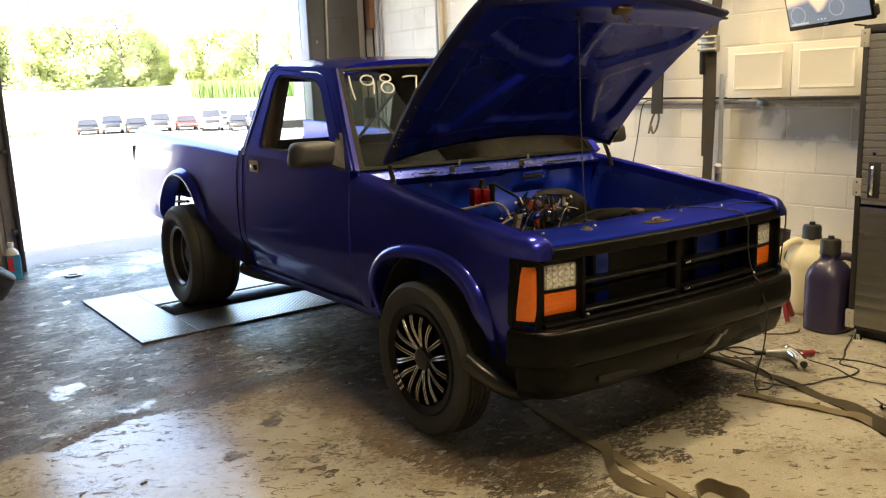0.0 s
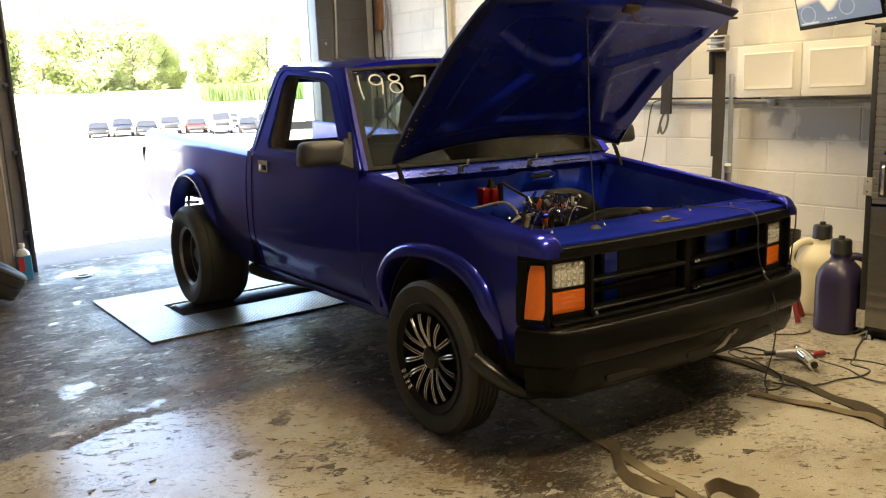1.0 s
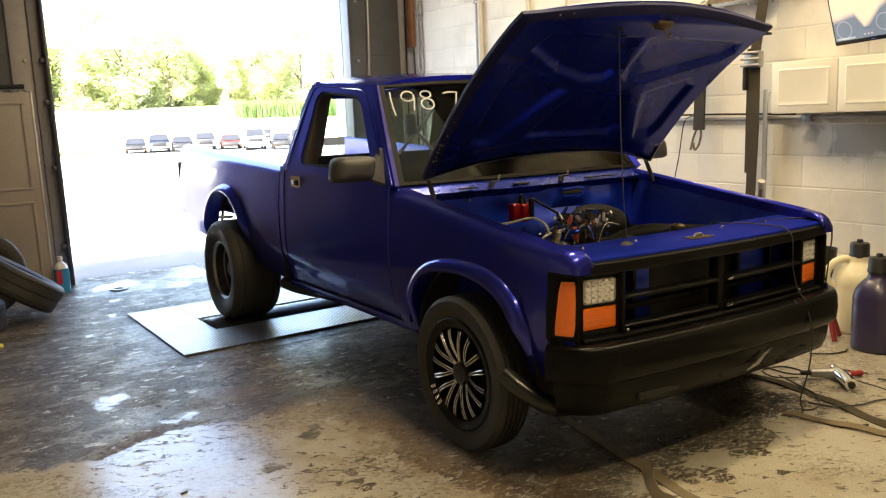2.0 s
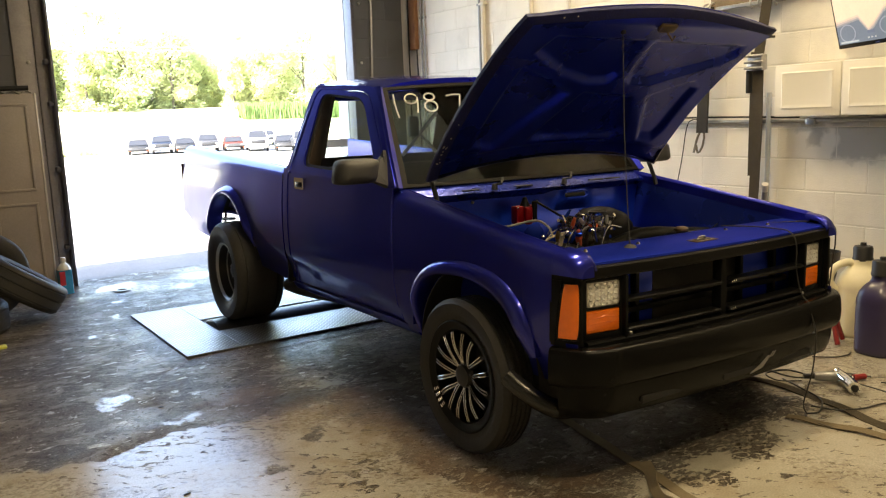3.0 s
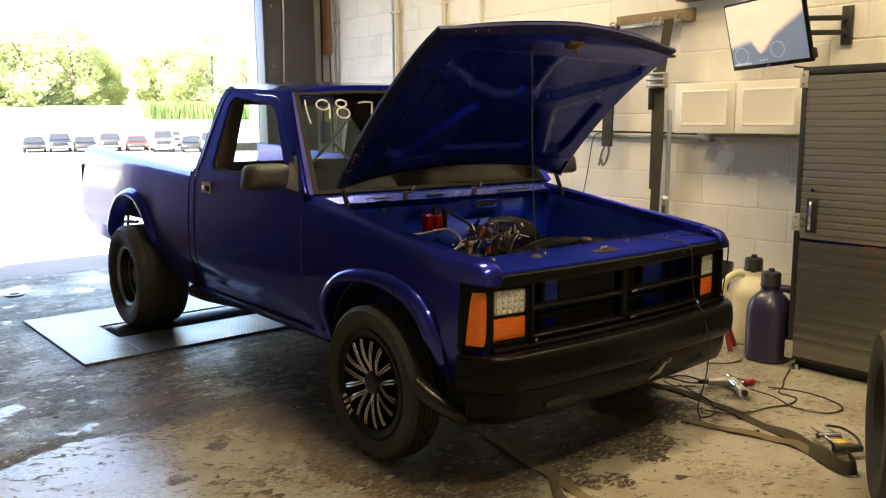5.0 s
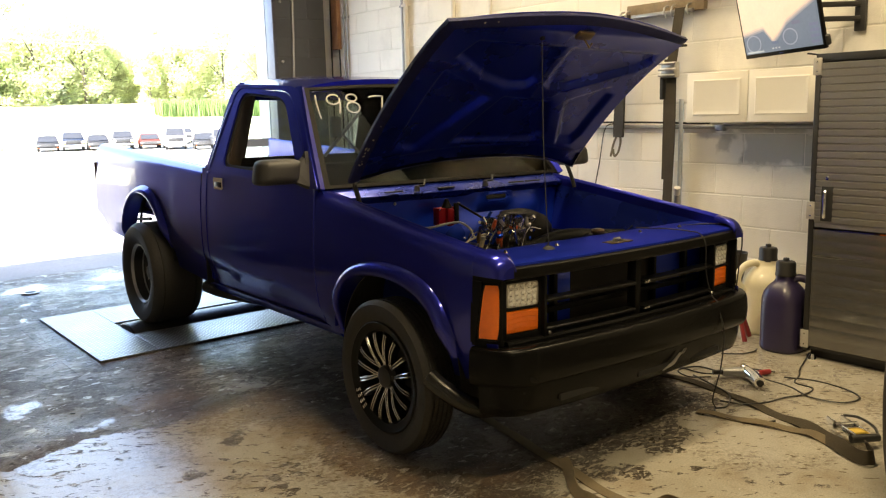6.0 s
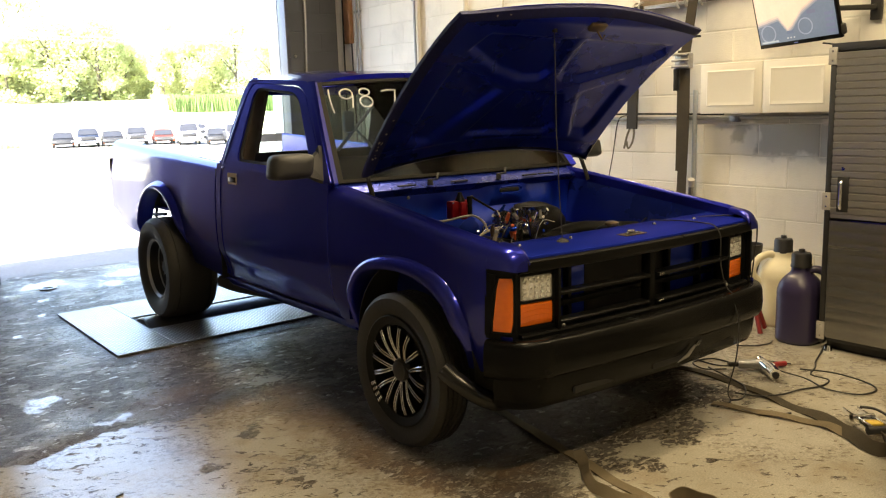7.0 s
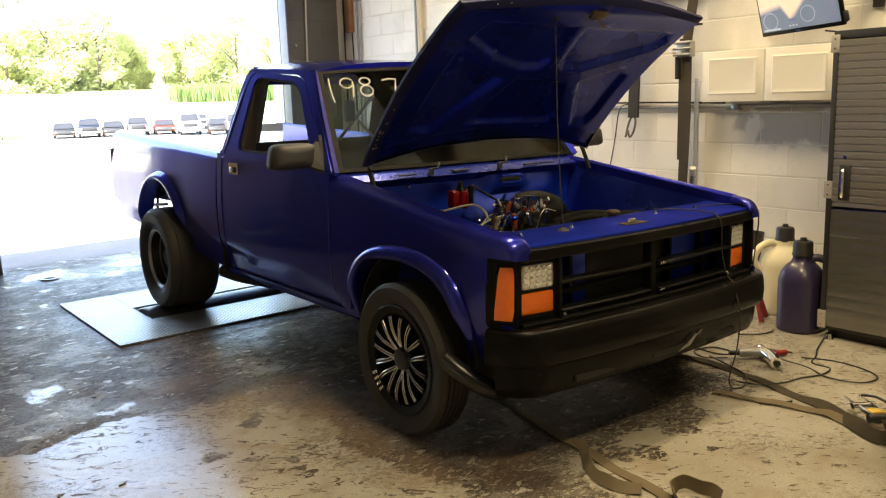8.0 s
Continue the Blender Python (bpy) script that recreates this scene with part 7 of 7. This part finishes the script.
part("hose_sleeve", bm_tube([b + Vector((0.07, -0.03, -0.014)), b + Vector((0.135, -0.055, -0.016))], 0.014, 10), M_REDPAINT, gun, "red hose sleeve")
cable_runs = (
    [(1.26, -0.55), (1.20, -0.42), (1.06, -0.36), (0.98, -0.30), (0.99, -0.16), (1.10, -0.10)],
    [(0.96, -0.36), (0.88, -0.28), (0.93, -0.18), (1.05, -0.22), (1.06, -0.36)],
    [(0.92, -0.28), (0.86, -0.42), (0.77, -0.58), (0.62, -0.66), (0.55, -0.64), (0.50, -0.72), (0.52, -0.84), (0.62, -0.90)],
    [(1.14, -0.42), (1.12, -0.60), (1.10, -0.72), (1.02, -0.86), (1.05, -1.00), (1.18, -1.02), (1.26, -0.92), (1.28, -0.76), (1.22, -0.62)],
    [(1.62, -0.54), (1.50, -0.58), (1.38, -0.62), (1.30, -0.66), (1.18, -0.70), (1.16, -0.80), (1.04, -0.82), (0.92, -0.78), (0.80, -0.76), (0.70, -0.70), (0.66, -0.60)],
    [(1.34, -0.18), (1.42, -0.26), (1.52, -0.28), (1.58, -0.26)],
)
for run in cable_runs:
    tagged(part("cable", bm_tube(smooth_path([(x, y, 0.006 + 0.004 * math.sin(7 * x + 5 * y)) for x, y in run], 10), 0.0042, 6), M_CABBLACK), "thin black cable lying on the floor", "cable", "floor cables")
hang = tagged(part("hanging_lead", bm_tube(smooth_path([(0.44, -0.70, 0.545), (0.45, -0.735, 0.42), (0.46, -0.72, 0.25), (0.50, -0.66, 0.08), (0.56, -0.64, 0.008)]), 0.003, 6), M_CABBLACK), "black lead hanging over the bumper to the floor", "cable")


def floor_strap(label, pts, width, edge_on=0.0, mt=None):
    """Flat webbing on the floor, heaved up on edge where edge_on says."""
    path = smooth_path([(x, y, 0) for x, y, *_ in pts], 8)
    ups = smooth_path([(p[2] if len(p) > 2 else 0, 0, 0) for p in pts], 8)
    rows = []
    for i, p in enumerate(path):
        t = (path[min(i + 1, len(path) - 1)] - path[max(i - 1, 0)]).normalized()
        n = Vector((-t.y, t.x, 0))
        ang = ups[i].x
        w = n * math.cos(ang) + Vector((0, 0, 1)) * math.sin(ang)
        lift = abs(math.sin(ang)) * width / 2 + 0.006 + 0.004 * math.sin(i * 0.5)
        rows.append([tuple(p + w * width * k + Vector((0, 0, lift))) for k in (-0.5, -0.25, 0, 0.25, 0.5)])
    return tagged(part("tie_down_strap", bm_sheet(rows, 0.004), mt or M_TANSTRAP), label, "strap", "floor straps")


floor_strap("dirty dark tie-down strap running from under the truck", [(0.66, 0.20), (0.80, -0.12), (0.815, -0.34), (0.78, -0.59), (0.71, -0.82), (0.655, -1.0, 0.3), (0.56, -1.16, 0.7), (0.47, -1.28, 1.2), (0.44, -1.37, 1.5), (0.49, -1.38, 1.4), (0.56, -1.32, 1.2)], 0.058, mt=M_STRAP)
floor_strap("loose end of a tan tie-down strap", [(0.47, -0.60), (0.505, -0.73, 0.1), (0.545, -0.90, 0.15), (0.575, -1.03, 0.2), (0.565, -1.13, 0.4), (0.52, -1.24, 0.8), (0.47, -1.32, 1.1)], 0.042)
floor_strap("dirty tan tie-down strap trailing over the floor", [(-0.20, 0.50), (-0.305, -0.04), (-0.362, -0.29), (-0.403, -0.516), (-0.453, -0.739), (-0.485, -0.93), (-0.51, -1.12), (-0.53, -1.30)], 0.048)
floor_strap("tan strap turned on edge under another strap", [(-0.375, -0.535, 0.2), (-0.455, -0.640, 0.6), (-0.545, -0.735, 1.0), (-0.590, -0.820, 1.1), (-0.590, -0.90, 0.9), (-0.545, -0.985, 0.5)], 0.045)
floor_strap("looped tan strap end standing on edge", [(-0.52, -1.12, 1.0), (-0.47, -1.06, 1.3), (-0.415, -1.07, 1.5), (-0.395, -1.14, 1.5), (-0.41, -1.21, 1.2)], 0.05)
r2 = thing("strap_ratchet", "chromed strap ratchet lying on the webbing", "ratchet", pose(0.685, -1.19, 0.012, 0, 0, -34))
part("frame_plate", bm_box(-0.035, -0.029, -0.11, 0.11, 0, 0.045, 0.003), M_CHROME, r2)
part("frame_plate", bm_box(0.029, 0.035, -0.11, 0.11, 0, 0.045, 0.003), M_CHROME, r2)
part("spool", bm_tube([(-0.05, 0.02, 0.03), (0.05, 0.02, 0.03)], 0.016, 14), M_CHROME, r2)
part("pawl", bm_box(-0.028, 0.028, -0.03, 0.0, 0.030, 0.042, 0.003), M_CHROME, r2)
part("label_wrap", bm_box(-0.027, 0.027, -0.085, -0.04, 0.01, 0.044, 0.006), mat("yellow_tag", (0.60, 0.42, 0.06), 0.5), r2, "yellow tag wrap")
part("lever", bm_tube(smooth_path([(0.040, 0.10, 0.045), (0.070, 0.04, 0.055), (0.078, -0.05, 0.05), (0.06, -0.12, 0.03)]), 0.006, 10), M_CABBLACK, r2)
part("lever_grip", bm_tube([(-0.06, -0.115, 0.03), (0.06, -0.115, 0.03)], 0.017, 12), M_CABBLACK, r2)
for x, y, q, s in ((-1.91, 0.36, 20, 0.014), (-1.72, 1.42, -30, 0.012), (-2.12, 0.42, 60, 0.01), (-1.35, 0.9, 10, 0.008)):
    tagged(part("debris", bm_box(-s, s, -s * 0.35, s * 0.35, 0.0, s * 0.35, s * 0.08, m=pose(x, y, 0.001, 0, 0, q)), M_CABBLACK), "small black scrap lying on the floor", "debris", "floor debris")
tagged(part("wooden_board", bm_prism([(4.702, 1.194), (4.622, 1.120), (3.932, 1.143), (4.003, 1.212)], 0.016, Matrix.Translation((0.803, 0, 0)) @ Matrix(((0, 0, 1, 0), (1, 0, 0, 0), (0, 1, 0, 0), (0, 0, 0, 1))), bevel=0.003), M_BROWNCARD), "short brown board lying on the bed rail", "board")


# ---- the yard outside ----
M_FIELD = mat("dry_pale_field", (0.40, 0.38, 0.25), 0.95, 0, 0.2, 0.08, 0.3, 2)
scene_ground = bpy.data.objects["ground"]
YARD = [(-300, -0.03), (14, -0.03), (60, -1.0), (78, -0.88), (86, 1.5), (100, 3.4), (130, 4.2), (1500, 6.0)]
gm = bm_sheet([[(x, y, z) for y, z in YARD] for x in (-900, -120, 0, 60, 160, 900)])
me = bpy.data.meshes.new("ground")
gm.to_mesh(me)
gm.free()
me.materials.append(M_GRAVEL)
me.materials.append(M_FIELD)
for f in me.polygons:
    f.material_index = 1 if f.center.y > 79 else 0
scene_ground.data = me

M_CARGLASS = mat("dark_car_glass", (0.020, 0.021, 0.024), 0.10, 0.0, 0.1, 3, spec=0.35)


def parked(m, label, paint, kind):
    """A parked vehicle seen from the front: body, cabin, glass, grille, lamps, wheels."""
    v = thing("parked_" + kind, label, kind, m, "parked vehicles")
    hi = {"pickup": 1.05, "car": 0.80, "van": 1.15}[kind]
    top = {"pickup": 1.65, "car": 1.36, "van": 1.95}[kind]
    ln = {"pickup": 5.2, "car": 4.5, "van": 5.6}[kind]
    cab0, cab1 = {"pickup": (1.2, 3.0), "car": (1.1, 3.4), "van": (0.7, 5.5)}[kind]
    part("body", bm_box(-0.93, 0.93, 0, ln, 0.32, hi, 0.10, 3), paint, v)
    rows = []
    for y, z, s in ((cab0, hi - 0.03, 0.93), (cab0 + 0.55, top - 0.05, 0.78), (cab0 + 0.85, top, 0.74), (cab1 - 0.5, top, 0.74), (cab1, hi - 0.03, 0.92)):
        rows.append([(-s, y, z), (-s * 0.9, y, z + 0.03), (0, y, z + 0.05), (s * 0.9, y, z + 0.03), (s, y, z)])
    cabin = bm_sheet(rows)
    for i in (0, 4):
        cabin.faces.new([cabin.verts.new(r[i]) for r in rows])
    part("cabin", cabin, paint, v, sharp=25)
    part("windscreen", bm_sheet([[(s * u, lerp(cab0, cab0 + 0.55, t) - 0.03, lerp(hi, top - 0.06, t) + 0.03) for u in (-0.86, 0, 0.86)] for t, s in ((0.08, 0.95), (0.95, 0.82))], 0.01), M_CARGLASS, v)
    part("grille", bm_box(-0.62, 0.62, -0.03, 0.02, hi - 0.42, hi - 0.08, 0.02), M_CABBLACK, v)
    part("bumper", bm_box(-0.95, 0.95, -0.10, 0.06, 0.38, 0.58, 0.04), M_CABBLACK if kind == "car" else M_STEEL, v)
    for s in (-1, 1):
        part("headlamp", bm_box(s * 0.64, s * 0.88, -0.025, 0.03, hi - 0.36, hi - 0.16, 0.02), M_LENS, v)
        part("indicator", bm_box(s * 0.70, s * 0.88, -0.03, 0.03, hi - 0.46, hi - 0.38, 0.015), M_AMBER, v)
        for y in (0.85, ln - 0.95):
            part("wheel", bm_lathe([(0, -0.1), (0.2, -0.1), (0.33, -0.09), (0.34, 0), (0.33, 0.09), (0.2, 0.1), (0, 0.1)], 20, pose(s * 0.82, y, 0.34, 0, 90, 0)), M_RUBBER, v)
    return v


def paint(name, c):
    return mat(name, c, 0.5, 0.0, 0.08, 1.5, spec=0.12)


P_DARK, P_WHITE, P_BLUE, P_RED, P_GREY = paint("grey_car_paint", (0.014, 0.0145, 0.016)), paint("white_car_paint", (0.7, 0.7, 0.7)), paint("dusty_blue_car_paint", (0.010, 0.015, 0.028)), paint("maroon_car_paint", (0.06, 0.014, 0.010)), paint("silver_car_paint", (0.034, 0.035, 0.039))


def yard_z(y):
    return along(YARD, y)


for x, y, rz, kind, pt, label in (
        (16.1, 68.8, -14, "car", P_DARK, "grey car parked at the end of the row"),
        (17.9, 68.0, -14, "pickup", P_BLUE, "dusty blue pickup parked in the yard"),
        (19.6, 67.0, -14, "car", P_DARK, "grey car parked in the yard"),
        (21.4, 66.4, -16, "pickup", P_GREY, "silver pickup with dark grille parked"),
        (23.4, 65.6, -16, "car", P_RED, "maroon car parked nose out"),
        (24.0, 61.6, -18, "van", P_WHITE, "white van parked nose out"),
        (25.0, 58.2, -20, "car", P_DARK, "grey car parked nose out"),
        (25.0, 54.6, -20, "pickup", P_GREY, "grey pickup with amber lamps parked"),
        (29.5, 73.0, -18, "pickup", P_WHITE, "white van in the back row"),
        (33.0, 70.5, -20, "van", P_WHITE, "white van in the back row"),
        (37.0, 68.0, -20, "van", P_WHITE, "white van in the back row")):
    parked(pose(x * 0.985 - 1.2, y, yard_z(y), 0, 0, rz) @ Matrix.Scale(0.9, 4), label, pt, kind)

# ---- trees ----
M_LEAF = bpy.data.materials.new("sunlit_leaves")
M_LEAF.use_nodes = True
_n = M_LEAF.node_tree
_p = _n.nodes["Principled BSDF"]
_g = _n.nodes.new("ShaderNodeNewGeometry")
_r = _n.nodes.new("ShaderNodeValToRGB")
_r.color_ramp.elements[0].color = (0.42, 0.47, 0.22, 1)
_r.color_ramp.elements[1].color = (0.68, 0.70, 0.44, 1)
_n.links.new(_g.outputs["Random Per Island"], _r.inputs[0])
_n.links.new(_r.outputs[0], _p.inputs["Base Color"])
_p.inputs["Roughness"].default_value = 0.6
_tl, _ms = _n.nodes.new("ShaderNodeBsdfTranslucent"), _n.nodes.new("ShaderNodeMixShader")
_ms.inputs[0].default_value = 0.70
_n.links.new(_r.outputs[0], _tl.inputs[0])
_n.links.new(_p.outputs[0], _ms.inputs[1])
_n.links.new(_tl.outputs[0], _ms.inputs[2])
_n.links.new(_ms.outputs[0], _n.nodes["Material Output"].inputs[0])
M_BARK = mat("bark", (0.10, 0.08, 0.06), 0.9, 0, 0.3, 4, 0.5, 12)


def crown_bm(rnd, h, spread_r, n):
    verts, faces = [], []
    lobes = [(rnd.uniform(-0.6, 0.6) * spread_r, rnd.uniform(-0.6, 0.6) * spread_r, h * rnd.uniform(0.04, 0.95), spread_r * rnd.uniform(0.20, 0.46)) for _ in range(34)]
    for _ in range(n):
        lx, ly, lz, lr = rnd.choice(lobes)
        d = Vector((rnd.gauss(0, 1), rnd.gauss(0, 1), rnd.gauss(0, 0.8))).normalized() * lr * rnd.uniform(0.55, 1.08)
        c = Vector((lx, ly, lz)) + d
        if c.z < 0.4:
            c.z = 0.4 + rnd.random()
        s = rnd.uniform(0.06, 0.19)
        q = Euler((rnd.uniform(-1, 1), rnd.uniform(-1, 1), rnd.uniform(0, 6.3))).to_matrix()
        i = len(verts)
        for p in ((-s, -s * 0.5, 0), (0, -s * 0.2, s * 0.3), (s, -s * 0.4, 0), (s * 0.7, s * 0.5, -s * 0.1), (-s * 0.6, s * 0.6, s * 0.15)):
            verts.append(c + q @ Vector(p))
        faces.append((i, i + 1, i + 2, i + 3, i + 4))
    return verts, faces


rnd = random.Random(7)
kinds = []
for k in range(5):
    h, sr = rnd.uniform(8, 12), rnd.uniform(2.8, 4.2)
    t = thing("tree", "leafy roadside tree in full sun", "tree", Matrix(), "tree line")
    trunk = bm_tube(smooth_path([(0, 0, -0.4), (0.1, 0.05, h * 0.3), (rnd.uniform(-0.4, 0.4), 0.1, h * 0.7)]), 0.24, 8, taper=[lerp(1, 0.35, i / 16) for i in range(17)])
    for _ in range(6):
        a, z = rnd.uniform(0, 6.3), h * rnd.uniform(0.25, 0.6)
        bm_tube([(0.1, 0.05, z), (math.cos(a) * sr * 0.5, math.sin(a) * sr * 0.5, z + h * 0.2)], 0.09, 6, bm=trunk, taper=[1, 0.4])
    part("trunk", trunk, M_BARK, t)
    vs, fs = crown_bm(rnd, h, sr, 8500)
    me = bpy.data.meshes.new("crown")
    me.from_pydata(vs, [], fs)
    me.materials.append(M_LEAF)
    o = new("crown", me)
    o.parent = t
    kinds.append(t)
spots = []
for i in range(58):
    u = i / 57
    x = lerp(2, 68, u) + rnd.uniform(-1.6, 1.6)
    y = lerp(106, 90, u) + rnd.uniform(-3, 5) + (0, 6, 11)[i % 3]
    spots.append((x, y))
for i, (x, y) in enumerate(spots):
    m = pose(x, y, yard_z(y) - 0.8, 0, 0, rnd.uniform(0, 360)) @ Matrix.Scale(rnd.uniform(0.72, 1.05) * along([(2, 1.42), (22, 1.34), (30, 1.15), (46, 1.10), (70, 0.9)], x), 4)
    if i < len(kinds):
        kinds[i].matrix_world = m
    else:
        o = copy_thing(kinds[i % len(kinds)], m)
        o.scale = [m.to_scale().x] * 3

# overhead wires before the trees
M_WIREPALE = mat("sunlit_wire", (0.55, 0.55, 0.53), 0.5, 0.3, 0.1, 2)
for y, z in ((92.0, 10.03), (92.5, 9.72)):
    tagged(part("power_line", bm_tube([(x, y, z + 0.0004 * (x - 30) ** 2) for x in spread(-30, 90, 24)], 0.02, 6), M_WIREPALE), "thin overhead power line along the road", "power line", "power lines")
# reeds along the bank
rv, rf = [], []
for _ in range(15000):
    x = rnd.uniform(31.2, 54)
    y = 88.2 - 0.10 * (x - 31) + rnd.uniform(-1.0, 1.4)
    z, hh, a = yard_z(y) - 0.05, rnd.uniform(1.1, 2.1), rnd.uniform(0, 3.14)
    w, lean = rnd.uniform(0.05, 0.14), rnd.uniform(-0.3, 0.3)
    i = len(rv)
    rv += [(x - w * math.cos(a), y - w * math.sin(a), z), (x + w * math.cos(a), y + w * math.sin(a), z), (x + lean, y, z + hh)]
    rf.append((i, i + 1, i + 2))
me = bpy.data.meshes.new("reeds")
me.from_pydata(rv, [], rf)
me.materials.append(mat("green_reeds", (0.10, 0.15, 0.035), 0.7, 0, 0.3, 2.0))
tagged(new("reeds", me), "tall green reeds along the bank", "reeds", kind="stuff")
# weeds at the foot of the bank
wv, wf = [], []
for _ in range(2500):
    x, y = rnd.gauss(9.5, 2.2), rnd.gauss(76, 1.5)
    z, s = yard_z(y), rnd.uniform(0.1, 0.35)
    i = len(wv)
    a = rnd.uniform(0, 6.3)
    wv += [(x, y, z - 0.05), (x + s * math.cos(a), y + s * math.sin(a), z + rnd.uniform(0.1, 0.7)), (x + s * 0.5 * math.cos(a + 0.8), y + s * 0.5, z + rnd.uniform(0.3, 0.9))]
    wf.append((i, i + 1, i + 2))
me = bpy.data.meshes.new("weeds")
me.from_pydata(wv, [], wf)
me.materials.append(M_LEAF)
tagged(new("weeds", me), "green weeds at the edge of the yard", "weeds", kind="stuff")

# ---- wall blocks ----
def block_mesh(name, w, h, d, material):
    bm = bmesh.new()
    x = d
    e = 0.004
    pts = [(-w / 2, -h / 2), (w / 2, -h / 2), (w / 2, h / 2), (-w / 2, h / 2)]
    back = [bm.verts.new((0, a, b)) for a, b in pts]
    mid = [bm.verts.new((-x + 0.002, a, b)) for a, b in pts]
    front = [bm.verts.new((-x, a - math.copysign(e, a), b - math.copysign(e, b))) for a, b in pts]
    for p, q in ((back, mid), (mid, front)):
        for i in range(4):
            bm.faces.new((p[i], p[(i + 1) % 4], q[(i + 1) % 4], q[i]))
    bm.faces.new(front)
    bmesh.ops.recalc_face_normals(bm, faces=bm.faces)
    me = bpy.data.meshes.new(name)
    bm.to_mesh(me)
    bm.free()
    me.materials.append(material)
    return me


JOINT = 0.007
full = block_mesh("block", 2 * B - JOINT, B - JOINT, 0.0036, M_BLOCK)
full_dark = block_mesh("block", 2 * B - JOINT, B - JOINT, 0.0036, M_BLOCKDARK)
Y0 = 0.236
rb = random.Random(3)
for k in range(0, 15):
    zc = (k + 0.5) * B
    par = (k + 1) % 2
    n = 0
    for i in range(-9, 26, 2):
        yc = Y0 + (i + (1 if par else 0)) * B
        if yc - B < -1.75 or yc + B > DOOR_Y + 0.02:
            continue
        ob = new("block", full)
        ob.location = (WALL_X + 0.0055, yc, zc)
        ob.rotation_euler = (rb.uniform(-0.0008, 0.0008), rb.uniform(-0.0015, 0.0015), rb.uniform(-0.001, 0.001))
        ob.parent = wall_east
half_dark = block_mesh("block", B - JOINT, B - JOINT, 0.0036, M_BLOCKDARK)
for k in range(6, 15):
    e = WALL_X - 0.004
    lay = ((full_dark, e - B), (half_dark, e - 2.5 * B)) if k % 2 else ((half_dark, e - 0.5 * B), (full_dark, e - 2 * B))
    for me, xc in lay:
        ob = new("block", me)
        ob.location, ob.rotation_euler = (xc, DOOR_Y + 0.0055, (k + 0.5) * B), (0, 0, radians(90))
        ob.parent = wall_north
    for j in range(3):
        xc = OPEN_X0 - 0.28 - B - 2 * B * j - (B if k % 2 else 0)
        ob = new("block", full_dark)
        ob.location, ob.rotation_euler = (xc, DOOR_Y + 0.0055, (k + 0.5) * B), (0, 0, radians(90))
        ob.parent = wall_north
